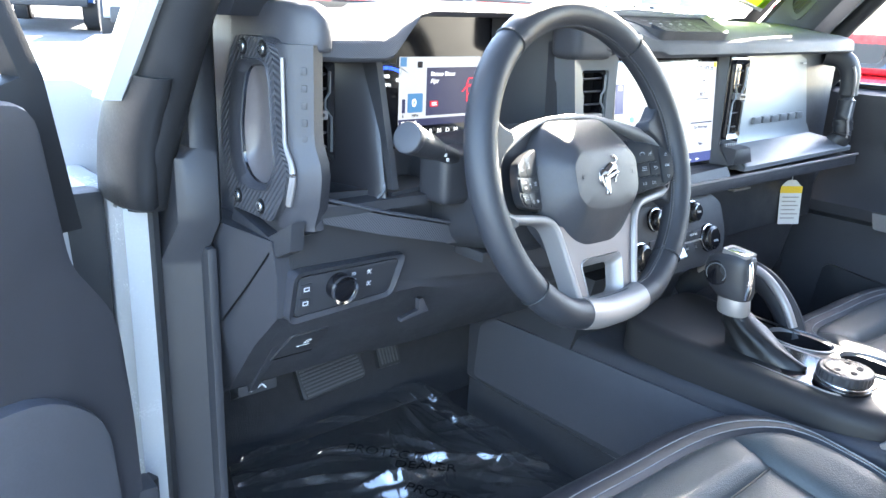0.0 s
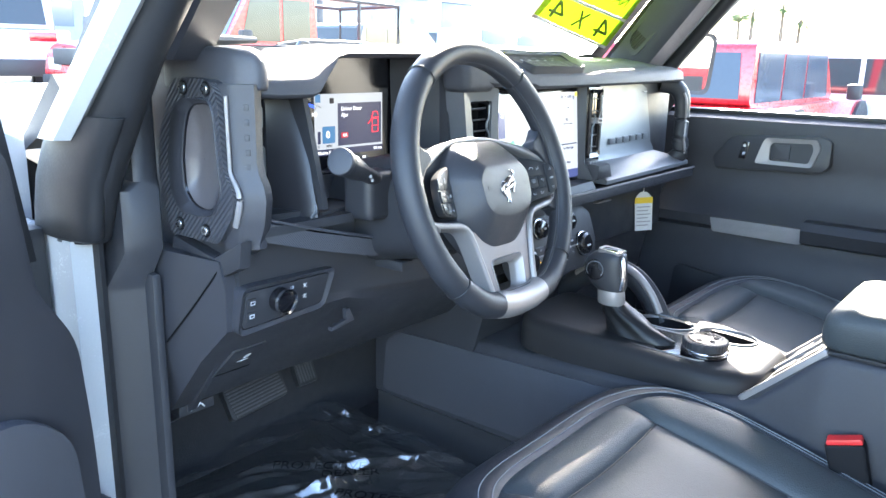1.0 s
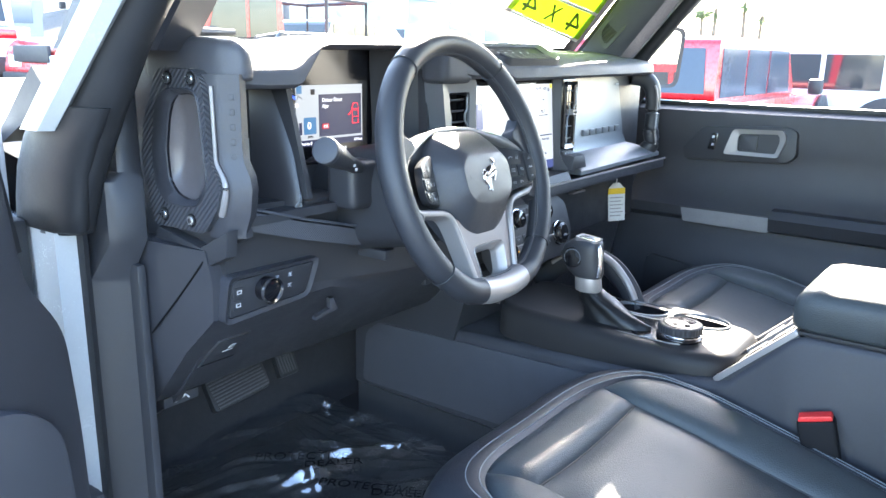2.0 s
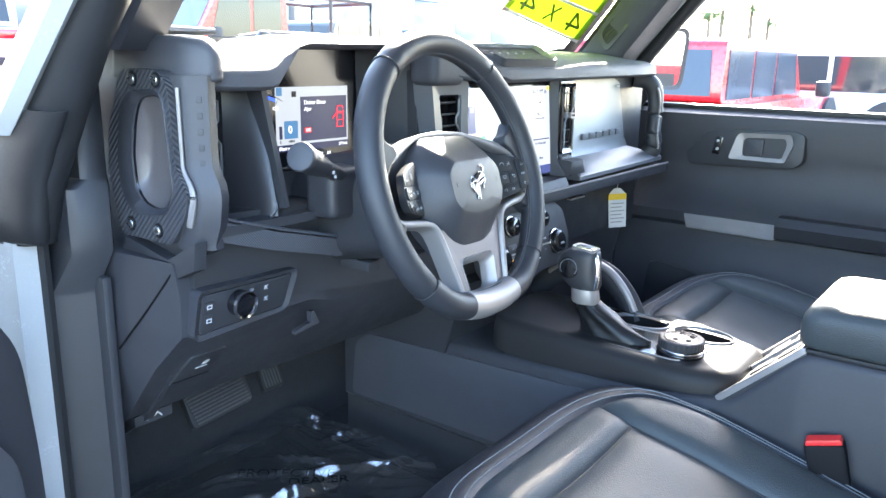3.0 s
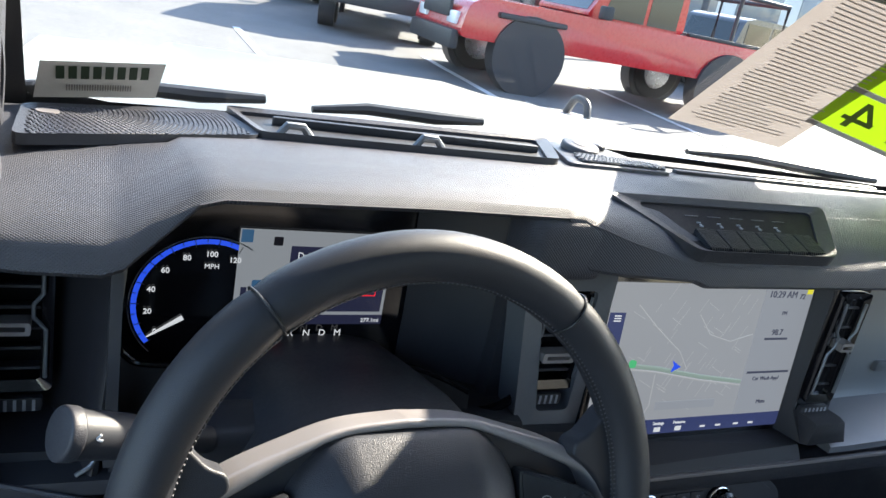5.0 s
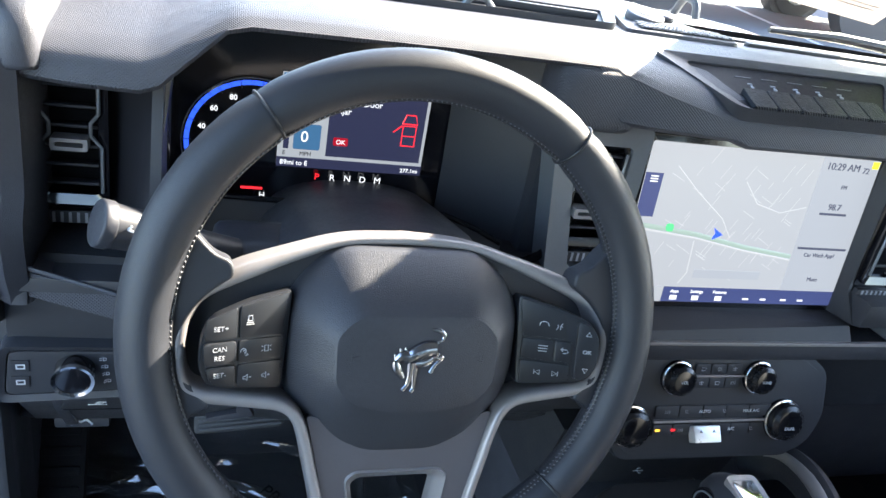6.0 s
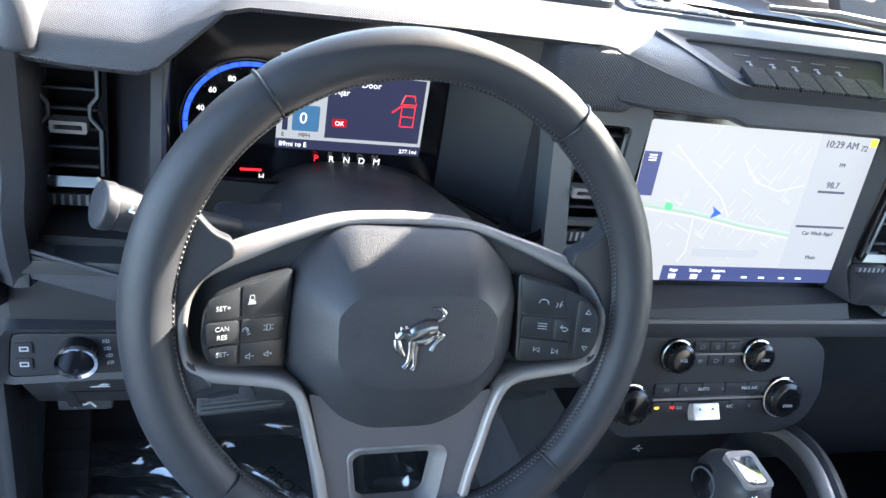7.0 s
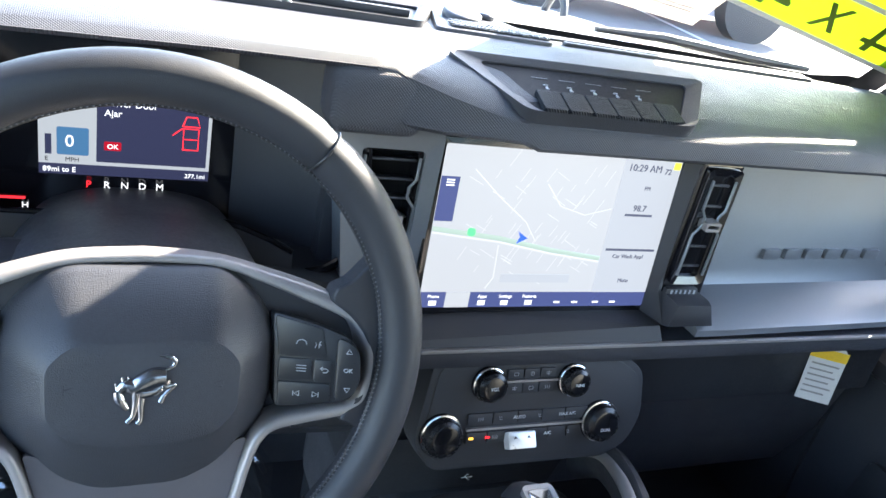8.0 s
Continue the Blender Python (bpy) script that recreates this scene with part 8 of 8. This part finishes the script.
def build_vehicle(name, label, at, turn, paint, kind="suv", length=4.6, width=1.86, height=1.72, tint=None, group="parked cars", deep=0.0):
    """A parked vehicle: lofted body, dark glass set into it, wheels, lamps, bumpers."""
    v = thing(name, (0, 0, 0), label, "car" if kind != "pickup" else "pickup truck", group)
    L, W, Hh = length / 2, width / 2, height
    belt = 0.60 * Hh
    # side outline, nose at +x
    if kind == "suv":
        low = [(-L, 0.45), (-L, belt - 0.05), (-L + 0.06, belt), (L * 0.42, belt), (L * 0.92, belt - 0.10), (L, belt - 0.28), (L, 0.40)]
        top = [(-L + 0.10, belt), (-L + 0.26, Hh - 0.06), (-L + 0.5, Hh), (L * 0.05, Hh), (L * 0.42, belt)]
    elif kind == "boxy":
        low = [(-L, 0.5), (-L, belt), (L * 0.35, belt), (L * 0.95, belt - 0.04), (L, belt - 0.14), (L, 0.45)]
        top = [(-L + 0.02, belt), (-L + 0.08, Hh - 0.04), (-L + 0.16, Hh), (L * 0.12, Hh), (L * 0.33, belt)]
    else:
        low = [(-L, 0.55), (-L, belt), (L * 0.33, belt), (L * 0.90, belt - 0.02), (L * 0.97, belt - 0.12), (L, 0.55)]
        top = [(-L * 0.30, belt), (-L * 0.28, Hh - 0.03), (-L * 0.24, Hh), (L * 0.14, Hh), (L * 0.31, belt)]
    M = Matrix.Translation(at) @ Matrix.Rotation(turn, 4, "Z")

    def add(nm, bm, mt, lab="", par=v):
        bm.transform(M)
        return part(nm, bm, mt, par, lab)

    add("body", bevelled(plate([(x, z) for x, z in rounded(low, 0.10, 4)], -W, W, basis((0, 0, 0), (1, 0, 0), (0, 0, 1))), 0.04, 2), paint)
    tp = rounded(top, 0.10, 4)
    add("cabin", loft([[(x, -W * 0.80, z) for x, z in tp], [(x, W * 0.80, z) for x, z in tp]]), paint)
    # side and end glass
    zb, zt = belt + 0.03 - deep, Hh - 0.10 + deep * 0.2
    x0 = top[1][0] + 0.06
    x1 = top[3][0] + 0.06
    glass = tint or CAR_GLASS
    n = 3 if kind != "pickup" else 2
    for s in (-1, 1):
        for i in range(n):
            a = x0 + (x1 - x0) * i / n + (0.03 if not deep else 0.012)
            b = x0 + (x1 - x0) * (i + 1) / n - (0.03 if not deep else 0.012)
            sl = 0.16 if i == n - 1 else 0.0
            add("side_window", plate([(a, zb), (b + sl, zb), (b, zt), (a, zt)], -0.006, 0.008, basis((0, s * W * (0.80 if not deep else 1.005), 0), (1, 0, 0), (0, 0, 1)) if s < 0 else basis((0, s * W * (0.80 if not deep else 1.005), 0), (1, 0, 0), (0, 0, 1)) @ Matrix.Scale(-1, 4, (0, 0, 1))), glass, "dark side window")
    ends = [(top[0], top[1], "rear_window"), (top[-1], top[-2], "windscreen")]
    for (ax, az), (bx, bz), nm in ends:
        p, q = Vector((ax, 0, az)), Vector((bx, 0, bz))
        d = (q - p)
        nrm = Vector((d.z, 0, -d.x)).normalized()
        if (nm == "rear_window") == (nrm.x > 0):
            nrm = -nrm
        p1, q1 = p + d * 0.12 + nrm * 0.006, p + d * 0.88 + nrm * 0.006
        w = W * 0.70
        bm = loft([[p1 + Vector((0, -w, 0)), p1 + Vector((0, w, 0))], [q1 + Vector((0, -w * 0.95, 0)), q1 + Vector((0, w * 0.95, 0))]], False, False)
        add(nm, bm, glass, "dark glass")
    R = 0.36 if kind != "pickup" else 0.42
    for sx in (-0.60, 0.62):
        for s in (-1, 1):
            y0 = s * (W - 0.12) - 0.12
            wh = add("wheel", cyl((L * sx, y0, R), (0, 1, 0), R, 0.26, 30, 0.03), RUBBER, "black tyre")
            add("rim", cyl((L * sx, y0 - 0.008, R), (0, 1, 0), R * 0.58, 0.276, 20, 0.01), STEEL, "", wh)
            add("wheel_arch", cyl((L * sx, y0 + (0.04 if s > 0 else -0.03), R + 0.02), (0, 1, 0), R * 1.22, 0.255, 30), PLASTIC_DARK)
    for s in (-1, 1):
        add("tail_lamp", box(-L - 0.015, -L + 0.05, s * W * 0.62 - 0.18, s * W * 0.62 + 0.18, belt - 0.16, belt - 0.03, 0.01), LAMP_RED, "red tail lamp")
        add("head_lamp", box(L - 0.06, L + 0.012, s * W * 0.62 - 0.16, s * W * 0.62 + 0.16, belt - 0.40, belt - 0.24, 0.02), LAMP_CLEAR, "clear head lamp")
        add("side_mirror", box(top[-1][0] - 0.22, top[-1][0] - 0.06, s * (W + 0.08) - 0.07, s * (W + 0.08) + 0.07, belt + 0.0, belt + 0.17, 0.03), PLASTIC_DARK)
    add("rear_bumper", box(-L - 0.06, -L + 0.05, -W * 0.9, W * 0.9, 0.38, 0.62, 0.04), PLASTIC_DARK)
    add("front_bumper", box(L - 0.05, L + 0.07, -W * 0.9, W * 0.9, 0.38, 0.62, 0.04), PLASTIC_DARK)
    add("licence_plate", box(-L - 0.012, -L + 0.0, -0.16, 0.16, belt - 0.32, belt - 0.17), PAPER)
    if kind == "pickup":
        # open bed with an upright rack
        for s in (-1, 1):
            add("bed_rail", box(-L, -L * 0.30, s * W * 0.92 - 0.04, s * W * 0.92 + 0.04, belt, belt + 0.05, 0.01), PLASTIC_DARK)
            add("rack_post", tube([(-L * 0.95, s * W * 0.8, belt), (-L * 0.95, s * W * 0.8, Hh - 0.06), (-L * 0.32, s * W * 0.8, Hh - 0.03)], 0.035, 8), PLASTIC_DARK, "black bed rack tube")
            add("rack_post", tube([(-L * 0.62, s * W * 0.8, belt), (-L * 0.62, s * W * 0.8, Hh - 0.05)], 0.03, 8), PLASTIC_DARK)
            add("fender_flare", box(L * 0.45, L * 0.82, s * W * 1.03 - 0.06, s * W * 1.03 + 0.06, 0.86, 0.93, 0.03), PLASTIC_DARK)
        add("rack_bar", tube([(-L * 0.95, -W * 0.8, Hh - 0.06), (-L * 0.95, W * 0.8, Hh - 0.06)], 0.035, 8), PLASTIC_DARK)
        add("grille_bar", box(L - 0.02, L + 0.03, -W * 0.55, W * 0.55, 0.75, belt - 0.12, 0.02), PLASTIC_DARK)
    return v


CAR_GLASS = mat("dark_car_glass", (0.02, 0.026, 0.03), 0.06, coat=0.5, var=0.05, rvar=0.02)
BLUE_GLASS = mat("blue_tinted_glass", (0.045, 0.06, 0.085), 0.15, spec=0.25, coat=0.0, var=0.05, rvar=0.02)
RED_PAINT = mat("red_car_paint", (0.42, 0.010, 0.016), 0.28, coat=0.8, var=0.05, rvar=0.04)
DARK_PAINT = mat("dark_grey_paint", (0.05, 0.055, 0.065), 0.3, coat=0.8, var=0.05)
BLUE_PAINT = mat("blue_car_paint", (0.03, 0.09, 0.28), 0.3, coat=0.8, var=0.05)
SILVER_PAINT = mat("silver_car_paint", (0.45, 0.47, 0.5), 0.3, metal=0.4, coat=0.8, var=0.04)
LAMP_RED = mat("red_lamp", (0.5, 0.01, 0.02), 0.15, coat=0.8, var=0.05)
LAMP_CLEAR = mat("clear_lamp", (0.7, 0.72, 0.75), 0.1, coat=0.8, var=0.05)
build_vehicle("pickup_truck", "red pickup with black bed rack across the aisle", (6.2, 9.4, lot(9.4)), math.pi - 0.06, RED_PAINT, "pickup", 5.2, 1.88, 1.80)
build_vehicle("parked_car", "white sport utility car parked tail-on", (4.2, 13.6, lot(13.6)), 1.25, WHITE_PAINT, "suv", 4.6, 1.86, 1.72)
build_vehicle("parked_car", "blue hatchback beyond the white car", (3.4, 17.5, lot(17.5)), 1.2, BLUE_PAINT, "suv", 4.2, 1.8, 1.6)
build_vehicle("parked_car", "dark grey van standing behind the pickup", (9.6, 17.5, lot(17.5)), 1.4, DARK_PAINT, "boxy", 5.2, 2.0, 2.5)
build_vehicle("parked_car", "dark grey sedan in the far row", (12.5, 12.2, lot(12.2)), 0.1, DARK_PAINT, "suv", 4.6, 1.85, 1.5)
build_vehicle("parked_car", "silver car in the far row", (17.5, 14.5, lot(14.5)), 0.2, SILVER_PAINT, "suv", 4.6, 1.85, 1.5)
build_vehicle("parked_car", "red sport utility car with blue-tinted glass", (7.9, 2.45, lot(2.45)), 0.0, RED_PAINT, "boxy", 4.3, 1.85, 1.42, BLUE_GLASS)
build_vehicle("parked_car", "white car in the next row", (10.5, 2.2, lot(2.2)), math.pi / 2, WHITE_PAINT, "suv", 4.6, 1.85, 1.42)
build_vehicle("parked_car", "red car seen in the door mirror", (3.0, -8.0, lot(-8.0)), 0.4, RED_PAINT, "suv", 4.5, 1.85, 1.6)


def build_palm(x, y, h, seed):
    """A tall fan palm: ringed tapering trunk and a ragged head of fronds."""
    p = thing("palm_tree", (x, y, lot(y)), "tall fan palm with a ragged green head", "palm tree", "palms along the street")
    rnd = random.Random(seed)
    lean = rnd.uniform(-0.3, 0.3)
    z0 = lot(y)
    path = [(x + lean * (k / 8) ** 2, y, z0 + h * k / 8) for k in range(9)]
    part("trunk", tube(path, [0.24 - 0.014 * k for k in range(9)], 10), BARK, p)
    top = Vector(path[-1])
    bms = []
    for i in range(46):
        a, e = rnd.uniform(0, 2 * math.pi), rnd.uniform(-1.0, 1.2)
        ln = rnd.uniform(1.0, 1.7)
        d = Vector((math.cos(a) * math.cos(e), math.sin(a) * math.cos(e), math.sin(e)))
        side = d.cross(Vector((0, 0, 1))).normalized()
        mid = top + d * ln * 0.55
        bm = bmesh.new()
        for k in range(7):
            b = (k - 3) / 3
            e1 = mid + side * b * 0.42 * ln + d * ln * 0.40 * (1 - 0.4 * abs(b)) + Vector((0, 0, -0.12 * ln - 0.1 * abs(b)))
            q = [bm.verts.new(v) for v in (mid + side * (b * 0.10 - 0.02), mid + side * (b * 0.10 + 0.02), e1 + side * 0.03, e1 - side * 0.03)]
            bm.faces.new(q)
        q = [bm.verts.new(v) for v in (top, top + side * 0.03, mid + side * 0.02, mid)]
        bm.faces.new(q)
        bms.append(bm)
    part("crown", join(*bms), FROND, p, "ragged crown of fan fronds")


BARK = mat("palm_bark", (0.16, 0.12, 0.09), 0.9, bump=0.8, bscale=20, var=0.3, scale=4)
FROND = mat("palm_frond", (0.06, 0.10, 0.03), 0.7, var=0.4, scale=2)
for k, (x, y, h) in enumerate(((62, 20.5, 4.6), (66, 19.4, 5.2), (70, 19.2, 4.2), (58, 23.0, 4.8), (75, 26, 5.0), (64, 8.0, 5.2), (72, 3.5, 5.5))):
    build_palm(x, y, h, k)


def build_lamp_post(x, y, h):
    p = thing("lamp_post", (x, y, lot(y)), "slim dark steel lot lamp post", "lamp post", "lot lamp posts")
    part("base", cyl((x, y, lot(y)), (0, 0, 1), 0.3, 0.7, 20, 0.03), CONCRETE, p, "round concrete base")
    part("pole", tube([(x, y, lot(y) + 0.6), (x, y, lot(y) + h)], [0.10, 0.07], 12), POLE, p)
    part("lamp_head", box(x - 0.5, x + 0.5, y - 0.18, y + 0.18, lot(y) + h, lot(y) + h + 0.14, 0.03), POLE, p)


POLE = mat("dark_steel", (0.09, 0.09, 0.10), 0.5, metal=0.4)
CONCRETE = mat("pale_concrete", (0.42, 0.41, 0.39), 0.85, bump=0.5, bscale=80, var=0.15, scale=3)
build_lamp_post(13.6, 16.0, 7.0)
build_lamp_post(9.5, 40.0, 8.0)


def build_building(name, label, x0, x1, y0, y1, h, wall_mat, bays):
    b = thing(name, ((x0 + x1) / 2, y0, lot(y0)), label, "building")
    z = lot(y0) - 0.4
    part("wall", box(x0, x1, y0, y1, z, z + h, 0.0), wall_mat, b)
    part("parapet", box(x0 - 0.2, x1 + 0.2, y0 - 0.2, y1 + 0.2, z + h, z + h + 0.4, 0.05), CONCRETE, b)
    for i in range(bays):
        a = x0 + (x1 - x0) * (i + 0.15) / bays
        c = x0 + (x1 - x0) * (i + 0.85) / bays
        w = part("window", box(a, c, y0 - 0.05, y0 + 0.05, z + 1.2, z + h * 0.68, 0.02), SHOP_GLASS, b, "wide shop window")
        part("frame", box(a - 0.08, c + 0.08, y0 - 0.08, y0 - 0.03, z + h * 0.68, z + h * 0.68 + 0.12, 0.01), POLE, w)


SHOP_GLASS = mat("shop_glass", (0.16, 0.18, 0.2), 0.1, coat=0.5, var=0.08)
STUCCO = mat("pale_stucco", (0.62, 0.62, 0.6), 0.9, bump=0.3, bscale=30, var=0.08, scale=0.6)
DARK_WALL = mat("dark_cladding", (0.26, 0.27, 0.29), 0.6, bump=0.3, bscale=20, var=0.1, scale=0.8)
build_building("showroom", "pale stucco showroom across the lot", 24, 60, 38, 50, 6.0, STUCCO, 7)
build_building("workshop", "dark-clad workshop building behind the lot", 2, 20, 42, 52, 5.0, DARK_WALL, 4)
# painted bay lines
for i in range(9):
    x = 1.2 + i * 2.75
    m = solid("bay_line", box(x - 0.05, x + 0.05, 5.9, 10.6, 0, 0.004), WHITE_INK, "worn white painted parking bay line", "road marking", "structure", "bay lines")
    for v in m.data.vertices:
        v.co.z += lot(v.co.y) + 0.004

set_texts()
